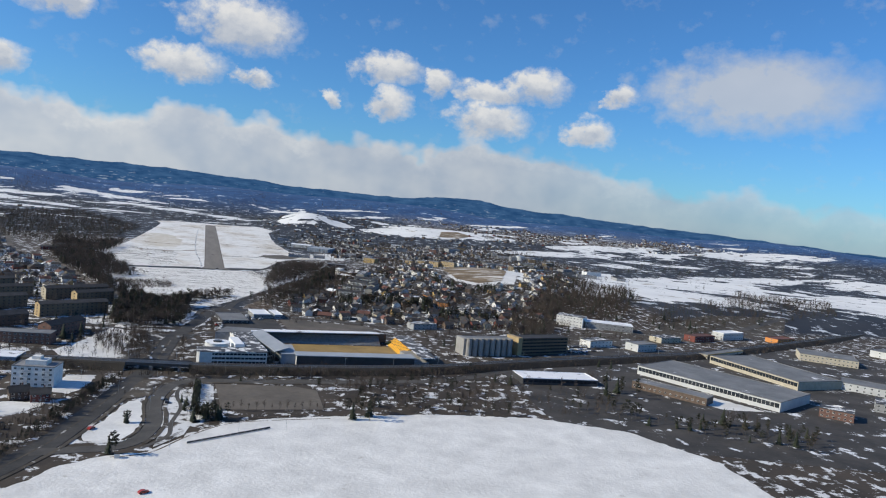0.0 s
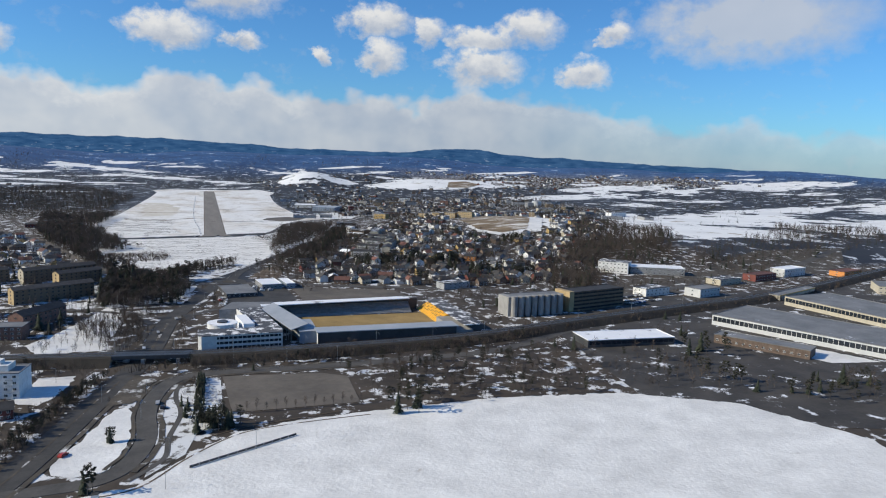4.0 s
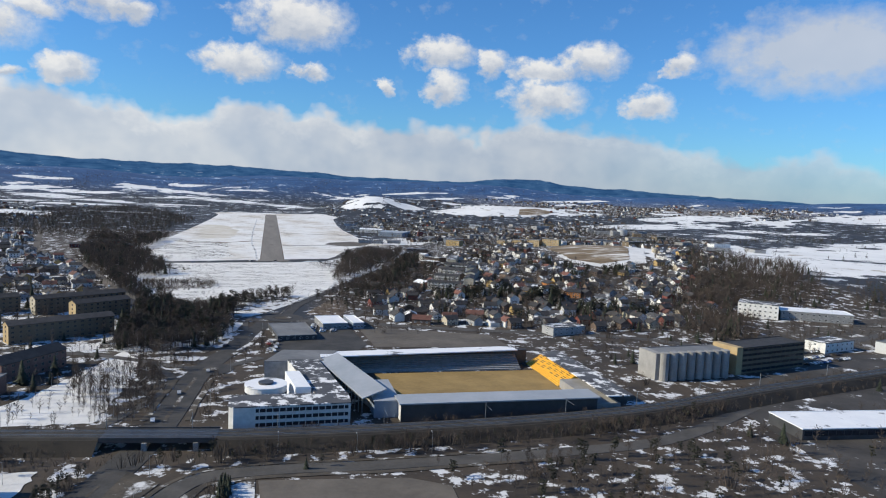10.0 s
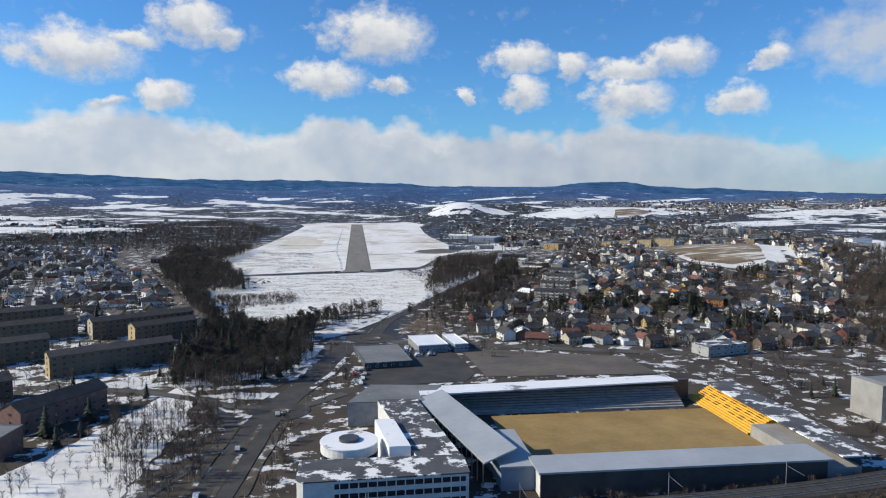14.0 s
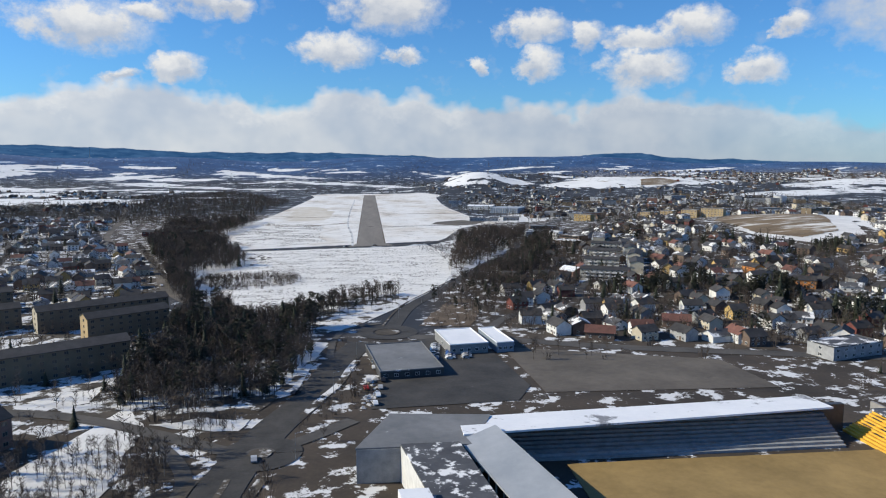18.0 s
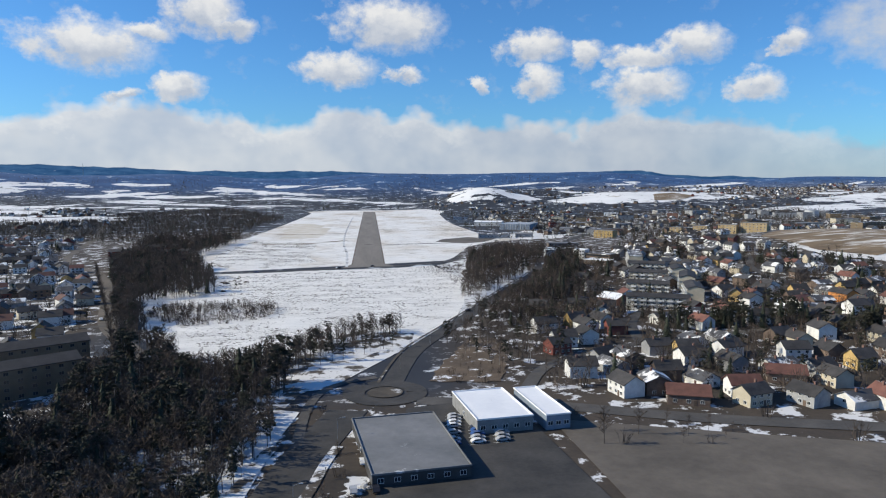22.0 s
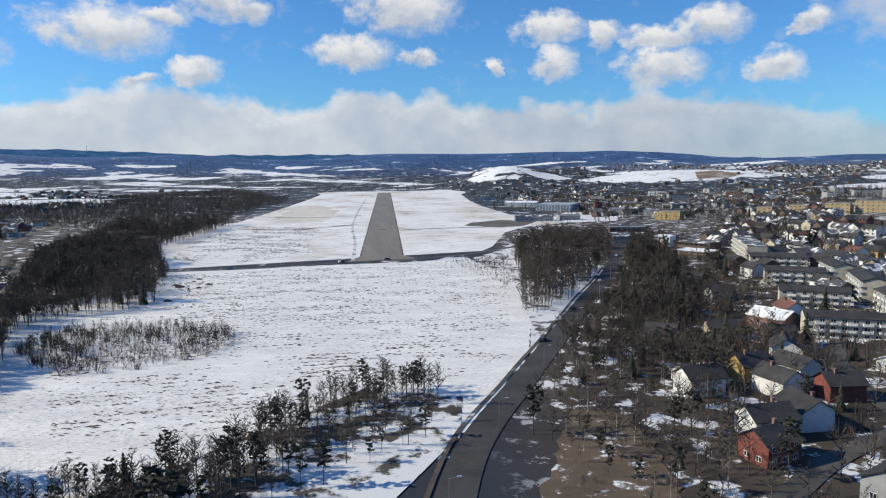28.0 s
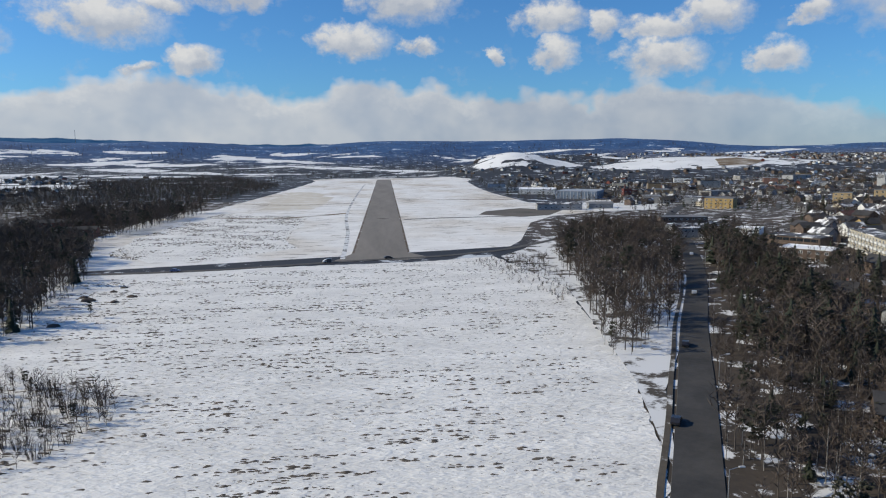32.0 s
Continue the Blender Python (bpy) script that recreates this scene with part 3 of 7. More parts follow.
for pts in ([(-141, -265), (-230, -290), (-330, -300), (-500, -330)], [(-175, -168), (-280, -190), (-420, -215), (-560, -230)], [(-226, -40), (-330, -65), (-470, -90), (-600, -120)], [(-309, 97), (-420, 70), (-560, 40)],
            [(-330, -300), (-400, -120), (-480, 60), (-540, 220)], [(-250, -300), (-300, -180), (-350, -50), (-410, 80)]):
    strip("street", pts, 5.5, WORN, 0.22, "narrow residential street between houses")
# snow banks and brown verges along the roads


def beside(name, pts, off, width, mat, dz, label):
    c = curve_points(pts, 4)
    line = []
    for i, p in enumerate(c):
        d = (c[min(i + 1, len(c) - 1)] - c[max(i - 1, 0)]).normalized()
        k = off + 0.12 * width * math.sin(i * 1.7 + off)
        line.append((p.x - d.y * k, p.y + d.x * k))
    strip(name, line, width, mat, dz, label, "verge", n=2)


MAIN_S = [(-165, -930), (-112, -872), (-90, -830), (-81, -800), (-73, -765), (-66, -733), (-59, -705)]
MAIN_M = [(-47, -640), (-44, -600), (-41, -572)]
MAIN_N = [(10, -393), (22, -341), (46, -286), (72, -228), (98, -169), (139, -80), (178, 20)]
LOOP = [(-48, -820), (-42, -804), (-40, -785), (-42, -762), (-41, -738), (-35, -714), (-23, -702), (4, -699), (39, -700), (110, -697)]
for pts, off, w in ((MAIN_S, -8.6, 2.4), (MAIN_S, 0.0, 0.9), (MAIN_M, 9.0, 3.0), (MAIN_M, -9.0, 3.0), (MAIN_M, 0.0, 1.8), (MAIN_N, 5.6, 1.2), (LOOP, -6.2, 2.6), (LOOP, 5.6, 1.8)):
    beside("verge", pts, off, w, VERGE, 0.27, "trodden brown verge with patches of snow")
MAIN_C = [(-34, -520), (-24, -490), (-17, -455)]
for off, w in ((9.5, 4.0), (-9.0, 3.0)):
    beside("snow_bank", MAIN_C, off, w, PATCHY, 0.26, "ploughed dirty snow bank beside the road")
# roundabout
for (cx, cy, r) in ((7, -405, 11.5), (-35, -555, 8.5)):
    ring = [(cx + r * math.cos(a), cy + r * math.sin(a)) for a in np.linspace(0, 2 * math.pi, 25)]
    strip("roundabout", ring, 8.0, ASPHALT, 0.24, "asphalt roundabout with a snowy grass island", n=3)
    drape("roundabout_island", [(cx + (r - 5) * math.cos(a), cy + (r - 5) * math.sin(a)) for a in np.linspace(0, 2 * math.pi, 25)[:-1]], VERGE, 0.3, "brown grass island of the roundabout", "traffic island")
drape("road_island", [(-73, -809), (-71, -818), (-63, -822), (-54, -820), (-49, -809), (-47, -796), (-47, -774), (-48, -756), (-52, -747), (-57, -750), (-61, -765), (-65, -782), (-70, -797)], SNOW, 0.24, "snowy traffic island inside the road loop", "traffic island")
drape("verge_ground", [(-62, -744), (-50, -742), (-46, -735), (-45, -718), (-40, -706), (-52, -694), (-56, -712)], VERGE, 0.23, "brown trodden ground between the roads", "ground")
drape("verge_ground", [(-38, -828), (-36, -800), (-36, -760), (-36, -740), (-28, -720), (-8, -705), (-8, -770), (-20, -790), (-24, -810)], WOODSNOW, 0.15, "snowy waste ground beside the loop road", "ground")
drape("earth_mound", [(24, -392), (34, -360), (52, -318), (66, -322), (62, -360), (52, -396)], EARTH, 0.25, "brown earth cutting beside the roundabout", "earth")
drape("gravel_pitch", [(-7, -708), (46, -713), (60, -722), (58, -766), (-4, -766)], GRAVEL, 0.2, "grey-brown gravel sports pitch", "sports pitch")
drape("snow_field", [(-98, -885), (-76, -850), (-58, -839), (-40, -835), (-23, -811), (-2, -791), (22, -784), (59, -780), (130, -776), (200, -786), (250, -815), (276, -870), (268, -940), (220, -1005), (140, -1050), (30, -1066), (-70, -1040), (-126, -985), (-132, -930)], SNOW, 0.2, "smooth snow-covered sports field", "field")
strip("fence_line", [(-18, -796), (2, -786), (46, -776)], 0.8, EARTH, 0.26, "dark line of trodden snow", "path")
strip("fence_line", [(-56, -841), (-39, -836), (-22, -813), (-1, -793), (24, -787), (59, -784)], 0.9, EARTH, 0.26, "dark rim of the snow field", "path")
drape("wood_floor", [(64, -8), (82, 20), (104, 70), (150, 116), (170, 96), (134, -82), (98, -165), (66, -225), (50, -270), (62, -215), (70, -150), (76, -100), (66, -40)], WOODSNOW, 0.13, "woodland floor with patches of snow beside the field", "ground")
drape("wood_floor", [(-106, -400), (-104, -500), (-96, -518), (-44, -508), (-40, -440), (-44, -404), (-66, -392), (-90, -376)], PATCHY, 0.18, "dark woodland floor with remains of snow", "ground")
# sparser snow here puts paths and the shade under the trees into the colour
drape("wood_floor", [(-112, -506), (-100, -524), (-40, -512), (-34, -500), (-30, -430), (-24, -404), (8, -352), (20, -334), (24, -304), (-4, -294), (-56, -360), (-88, -372), (-106, -340), (-112, -352), (-104, -400)], PATCHY, 0.15, "woodland floor with patches of shaded snow", "ground")
drape("courtyard_ground", [(-290, -330), (-116, -354), (-108, -400), (-104, -470), (-114, -506), (-124, -560), (-142, -634), (-290, -622)], PATCHY, 0.12, "snow-patched courtyards between the apartment blocks", "ground")
drape("garden_ground", [(-150, -336), (-158, -262), (-196, -165), (-246, -40), (-328, 96), (-420, 380), (-640, 430), (-660, -340)], PATCHY, 0.12, "snow-patched gardens between the western houses", "ground")
drape("snow_strip", [(-76, -527), (-59, -523), (-43, -526), (-45, -536), (-67, -532)], SNOW, 0.2, "snowy strip beside the link road", "field")
drape("snow_yard", [(-126, -500), (-112, -508), (-92, -494), (-92, -484), (-104, -482)], SNOW, 0.18, "snowy lawn before the apartment block", "yard")
drape("tan_grass", ragged([(-150, 700), (-110, 720), (-80, 640), (-66, 420), (-74, 352), (-100, 340), (-128, 350), (-140, 500)], 11, 3), TANGRASS, 0.13, "pale tan grass showing through thin snow", "field")
drape("snow_slope", [(-88, -508), (-76, -530), (-72, -580), (-76, -640), (-112, -640), (-122, -618), (-108, -585), (-96, -540)], SNOW, 0.2, "snowy slope with young birches", "field")
drape("snow_yard", [(-100, -690), (-82, -690), (-84, -716), (-92, -735), (-104, -728)], SNOW, 0.2, "snow-covered yard", "yard")
drape("snow_yard", [(-160, -800), (-108, -770), (-98, -752), (-118, -750), (-170, -765)], SNOW, 0.2, "snow-covered garden", "yard")
# dark patches of the woodland snow stand in for the wood's shade on both strips
drape("snow_strip", [(-28, -402), (-14, -398), (10, -352), (20, -332), (8, -330), (-24, -366)], WOODSNOW, 0.2, "snow strip beside the road, tree shade put in as dark patches", "field")
drape("snow_strip", [(-30, -500), (-26, -450), (-22, -424), (-32, -420), (-40, -470), (-42, -510)], WOODSNOW, 0.2, "snow strip beside the road, tree shade put in as dark patches", "field")
car_park = drape("car_park", [(-2, -520), (14, -424), (50, -414), (60, -500), (52, -516)], ASPHALT, 0.21, "dark car park with rows of parked cars", "car park")
for row in range(5):
    for k in range(10):
        x0, y0 = 9.5 + row * 7.5 - 0.13 * (k * 3 - 30) - 2.2, -435.5 - k * 3.0 + row * 0.8
        strip("parking_line", [(x0, y0), (x0 + 4.6, y0 + 0.65)], 0.18, LINE, 0.226, "", n=1, parent=car_park)
drape("gravel_yard", [(64, -508), (60, -440), (110, -458), (152, -472), (156, -512)], GRAVEL, 0.2, "grey-brown gravel yard behind the stadium", "yard")
drape("industrial_yard", [(200, -830), (230, -640), (340, -560), (640, -520), (760, -560), (760, -840), (400, -900)], YARD, 0.15, "worn asphalt yard with snow remains", "yard")
drape("works_ground", [(230, -604), (330, -566), (520, -508), (760, -430), (860, -330), (700, -336), (560, -400), (430, -460), (300, -520)], VERGE, 0.1, "brown trodden ground with snow remains round the works", "ground")
drape("snow_yard", [(338, -692), (360, -672), (404, -772), (368, -766)], SNOW, 0.22, "snow-covered yard between the workshop and the warehouse", "yard")
drape("snow_margin", [(384, -50), (380, -110), (406, -152), (474, -136), (535, -20), (566, 70), (500, 40), (440, -40)], SNOW, 0.45, "snow round the brown hilltop field", "field")
drape("brown_field", [(398, 20), (388, -90), (412, -130), (462, -112), (515, -10), (556, 118), (490, 104), (440, 66)], DRYGRASS, 0.7, "brown stubble field on the hilltop", "field")
drape("snow_field", [(203, 276), (265, 284), (306, 400), (296, 446), (248, 451), (214, 380)], SNOW, 0.15, "snow-covered ground between the hangars and the town road", "field")
drape("stubble_field", [(446, 343), (500, 400), (515, 344), (440, 190), (380, 190), (396, 235)], DRYGRASS, 0.5, "brown grassy slope below the ochre blocks", "field")
drape("stubble_field", [(800, 1250), (870, 1240), (960, 1330), (930, 1420), (850, 1380)], DRYGRASS, 0.9, "ochre stubble field between snowy fields", "field")

# ---- building blocks ----
WHITE = material("white_boards", (0.58, 0.57, 0.55), (0.78, 0.77, 0.74), 0.4, 0.7, vary=0.15)
CREAM = material("cream_render", (0.42, 0.37, 0.28), (0.55, 0.49, 0.38), 0.3, 0.8, vary=0.2)
YELLOW = material("yellow_boards", (0.42, 0.28, 0.10), (0.56, 0.39, 0.16), 0.4, 0.7, vary=0.2)
ORANGE = material("orange_boards", (0.55, 0.2, 0.05), (0.66, 0.28, 0.08), 0.4, 0.7)
REDWOOD = material("red_boards", (0.12, 0.032, 0.026), (0.21, 0.06, 0.045), 0.4, 0.75, vary=0.3)
GREYWALL = material("grey_boards", (0.22, 0.225, 0.23), (0.36, 0.36, 0.36), 0.4, 0.75, vary=0.3)
BROWNWALL = material("brown_boards", (0.09, 0.06, 0.045), (0.18, 0.13, 0.10), 0.4, 0.8, vary=0.35)
OCHRE = material("ochre_render", (0.34, 0.245, 0.13), (0.45, 0.335, 0.18), 0.15, 0.85)
TAUPE = material("brown_render", (0.125, 0.095, 0.062), (0.19, 0.145, 0.095), 0.12, 0.85)
STONEWALL = material("pale_grey_render", (0.30, 0.29, 0.255), (0.42, 0.405, 0.355), 0.3, 0.8, vary=0.15)
BRICK = material("brick_red", (0.15, 0.08, 0.063), (0.25, 0.14, 0.11), 0.5, 0.85, vary=0.2)
CONCRETE = material("concrete", (0.22, 0.21, 0.2), (0.33, 0.32, 0.305), 0.12, 0.85)
PANEL = material("light_metal_cladding", (0.46, 0.465, 0.46), (0.58, 0.58, 0.57), 0.1, 0.5)
DARKPANEL = material("dark_cladding", (0.03, 0.032, 0.036), (0.07, 0.07, 0.072), 0.1, 0.5)
BLUEGREY = material("blue_grey_cladding", (0.16, 0.2, 0.26), (0.25, 0.3, 0.36), 0.1, 0.5)
ROOFDARK = material("dark_roof_tiles", (0.022, 0.021, 0.022), (0.065, 0.06, 0.058), 0.25, 0.8, vary=0.3)
ROOFRED = material("red_roof_tiles", (0.10, 0.044, 0.033), (0.19, 0.084, 0.062), 0.25, 0.8, vary=0.3)
ROOFSNOW = material("patchy_snow_roof", (0.045, 0.045, 0.05), (0.10, 0.10, 0.105), 0.1, 0.75, extra=snow_spots(0.52, (0.8, 0.79, 0.78), 0.12, 0.04))
ROOFWHITE = material("snowed_roof", (0.72, 0.73, 0.76), (0.84, 0.84, 0.85), 0.08, 0.7, extra=snow_spots(0.59, (0.2, 0.2, 0.21), 0.07, 0.05))
ROOFGREY = material("grey_roof_felt", (0.12, 0.125, 0.13), (0.22, 0.22, 0.225), 0.05, 0.8, extra=snow_spots(0.63, scale=0.04))
METALROOF = material("grey_metal_roof", (0.28, 0.30, 0.32), (0.40, 0.41, 0.43), 0.05, 0.45)
GLASS = material("window_glass", (0.012, 0.016, 0.022), (0.03, 0.037, 0.046), 0.8, 0.12)
DULLFRAME = material("weathered_frame", (0.16, 0.14, 0.115), (0.24, 0.21, 0.175), 0.8, 0.7)
FRAME = material("white_frame", (0.6, 0.6, 0.58), (0.72, 0.72, 0.7), 0.8, 0.6)
SEATS = material("yellow_seats", (0.62, 0.32, 0.03), (0.78, 0.45, 0.06), 0.5, 0.6)
PITCH = material("ochre_turf", (0.21, 0.14, 0.05), (0.35, 0.235, 0.09), 0.05, 0.9)
STEEL = material("galvanised_steel", (0.25, 0.26, 0.27), (0.36, 0.37, 0.38), 0.5, 0.45, metal=0.6)
TYRE = material("tyre_rubber", (0.012, 0.012, 0.012), (0.03, 0.03, 0.03), 1.0, 0.8)
BALLAST = material("railway_ballast", (0.022, 0.02, 0.018), (0.055, 0.048, 0.042), 0.15, 0.95, bump=0.2)
BANKGRASS = material("dark_embankment", (0.014, 0.012, 0.010), (0.036, 0.029, 0.022), 0.06, 0.95, extra=snow_spots(0.68))
CARS = [material(n, a, b, 0.6, 0.3) for n, a, b in (("white_car_paint", (0.7, 0.7, 0.7), (0.75, 0.75, 0.75)), ("dark_car_paint", (0.02, 0.02, 0.025), (0.03, 0.03, 0.035)),
        ("silver_car_paint", (0.35, 0.36, 0.37), (0.4, 0.4, 0.41)), ("red_car_paint", (0.3, 0.03, 0.02), (0.36, 0.04, 0.03)), ("blue_car_paint", (0.03, 0.07, 0.2), (0.04, 0.09, 0.24)))]
BARK = material("bark", (0.045, 0.038, 0.034), (0.115, 0.096, 0.082), 0.8, 0.95, vary=0.2)
BIRCHBARK = material("birch_bark", (0.2, 0.185, 0.165), (0.42, 0.4, 0.37), 0.7, 0.9)
TWIG = material("bare_twigs", (0.03, 0.025, 0.023), (0.115, 0.086, 0.068), 0.09, 0.95)
NEEDLE = material("spruce_needles", (0.014, 0.02, 0.013), (0.04, 0.047, 0.026), 0.12, 0.9)
PINE = material("pine_needles", (0.02, 0.023, 0.016), (0.056, 0.053, 0.034), 0.12, 0.9)


class Shape:
    """Collects vertices and faces of one mesh, with material slots."""

    def __init__(self):
        self.v, self.f, self.m = [], [], []

    def add(self, vs, fs, m=0):
        k = len(self.v)
        self.v += [tuple(p) for p in vs]
        self.f += [tuple(i + k for i in f) for f in fs]
        self.m += [m] * len(fs)
        return self

    def box(self, x0, y0, z0, x1, y1, z1, m=0):
        return self.add([(x0, y0, z0), (x1, y0, z0), (x1, y1, z0), (x0, y1, z0), (x0, y0, z1), (x1, y0, z1), (x1, y1, z1), (x0, y1, z1)],
                        [(3, 2, 1, 0), (4, 5, 6, 7), (0, 1, 5, 4), (1, 2, 6, 5), (2, 3, 7, 6), (3, 0, 4, 7)], m)

    def prism(self, outline, z0, z1, m=0):
        n = len(outline)
        return self.add([(x, y, z0) for x, y in outline] + [(x, y, z1) for x, y in outline],
                        [tuple(range(n))[::-1], tuple(range(n, 2 * n))] + [(i, (i + 1) % n, (i + 1) % n + n, i + n) for i in range(n)], m)

    def tube(self, a, b, r0, r1, n=6, m=0):
        a, b = Vector(a), Vector(b)
        d = (b - a).normalized()
        u = d.cross(Vector((0.3, 0.8, 0.5))).normalized()
        w = d.cross(u)
        ring = lambda p, r: [p + (u * math.cos(6.2832 * i / n) + w * math.sin(6.2832 * i / n)) * r for i in range(n)]
        return self.add(ring(a, r0) + ring(b, r1), [(i, (i + 1) % n, (i + 1) % n + n, i + n) for i in range(n)] + [tuple(range(n))[::-1], tuple(range(n, 2 * n))], m)

    def mesh(self, name, *mats):
        d = bpy.data.meshes.new(name)
        d.from_pydata(self.v, [], self.f)
        for m in mats:
            d.materials.append(m)
        if len(mats) > 1:
            d.polygons.foreach_set("material_index", np.array(self.m, np.int32))
        return d


def part(name, data, parent, label="", m=None):
    ob = new(name, data)
    ob.parent = parent
    if m is not None:
        ob.matrix_basis = m
    return tagged(ob, label) if label else ob


def thing(name, label, category, m=None, group="", kind=""):
    ob = tagged(new(name), label, category, group, kind)
    if m is not None:
        ob.matrix_basis = m
    return ob


WIN = {}


def window_mesh(w, h, frame=FRAME):
    """A window: a frame standing proud of the wall, panes set back in it, facing -y."""
    key = (w, h, frame.name)
    if key not in WIN:
        b = 0.09
        xs, zs = (0, b, w / 2 - b / 2, w / 2 + b / 2, w - b, w), (0, b, h - b, h)
        v = [(x - w / 2, -0.07, z) for z in zs for x in xs] + [(x - w / 2, 0.06, z) for z in (0, h) for x in (0, w)]
        f, m = [], []
        for r in range(3):
            for c in range(5):
                q = (r * 6 + c, r * 6 + c + 1, r * 6 + c + 7, r * 6 + c + 6)
                if r == 1 and c in (1, 3):
                    n = len(v)
                    v += [(v[k][0], -0.01, v[k][2]) for k in q]
                    f += [(q[k], q[(k + 1) % 4], n + (k + 1) % 4, n + k) for k in range(4)] + [(n, n + 1, n + 2, n + 3)]
                    m += [0, 0, 0, 0, 1]
                else:
                    f.append(q)
                    m.append(0)
        f += [(0, 24, 25, 5), (18, 23, 27, 26), (0, 18, 26, 24), (5, 25, 27, 23)]
        m += [0] * 4
        s = Shape()
        s.v, s.f, s.m = v, f, m
        WIN[key] = s.mesh("window", frame, GLASS)
    return WIN[key]


def house(l, w, h, rise, wall, roof, label, windows=8, chimney=True, snow_side=False):
    """A detached house with a gabled roof on thick eaves; the ridge runs along x."""
    root = thing("house", label, "house", group="houses of the town")
    s = Shape()
    s.add([(-l / 2, -w / 2, -2), (l / 2, -w / 2, -2), (l / 2, w / 2, -2), (-l / 2, w / 2, -2), (-l / 2, -w / 2, h), (l / 2, -w / 2, h), (l / 2, w / 2, h), (-l / 2, w / 2, h), (-l / 2, 0, h + rise), (l / 2, 0, h + rise)],
          [(0, 1, 5, 4), (2, 3, 7, 6), (3, 0, 4, 8, 7), (1, 2, 6, 9, 5)])
    part("wall", s.mesh("wall", wall), root)
    s, o, t = Shape(), 0.6, 0.22
    k = rise / (w / 2)
    for sy in (-1, 1):
        y0, y1 = 0.0, sy * (w / 2 + o)
        z0, z1 = h + rise + 0.02, h - k * o + 0.02
        s.add([(-l / 2 - o, y0, z0), (l / 2 + o, y0, z0), (l / 2 + o, y1, z1), (-l / 2 - o, y1, z1), (-l / 2 - o, y0, z0 + t), (l / 2 + o, y0, z0 + t), (l / 2 + o, y1, z1 + t), (-l / 2 - o, y1, z1 + t)],
              [(0, 1, 2, 3), (7, 6, 5, 4), (0, 4, 5, 1), (1, 5, 6, 2), (2, 6, 7, 3), (3, 7, 4, 0)], 0)
    part("roof", s.mesh("roof", roof), root)
    if chimney:
        part("chimney", Shape().box(l * 0.15, 0.3, h + rise * 0.5, l * 0.15 + 0.7, 1.0, h + rise + 1.0).box(l * 0.15 - 0.08, 0.22, h + rise + 1.0, l * 0.15 + 0.78, 1.08, h + rise + 1.12).mesh("chimney", BRICK), root)
    wm = window_mesh(1.4, 1.25)
    two = h > 4.4
    spots = []
    for zz in ((0.9, 3.3) if two else (1.1,)):
        for fx in (-0.32, 0.0, 0.32):
            spots.append((fx * l, -w / 2 - 0.01, zz, 0))
        spots.append((-l / 2 - 0.01, -w * 0.2, zz, -90))
        spots.append((-l / 2 - 0.01, w * 0.2, zz, -90))
    spots.append((-l / 2 - 0.01, 0, h + 0.3, -90))
    spots.append((l / 2 + 0.01, 0, h * 0.55, 90))
    for x, y, z, a in spots[:windows] if windows < len(spots) else spots:
        part("window", wm, root, m=pose(x, y, z, 0, 0, a))
    part("door", Shape().box(-0.5, -0.08, 0, 0.5, 0.06, 2.05).box(-0.6, -0.05, 0, -0.5, 0.06, 2.15).box(0.5, -0.05, 0, 0.6, 0.06, 2.15).mesh("door", BROWNWALL), root, m=pose(l * 0.16, -w / 2, 0.1))
    return root


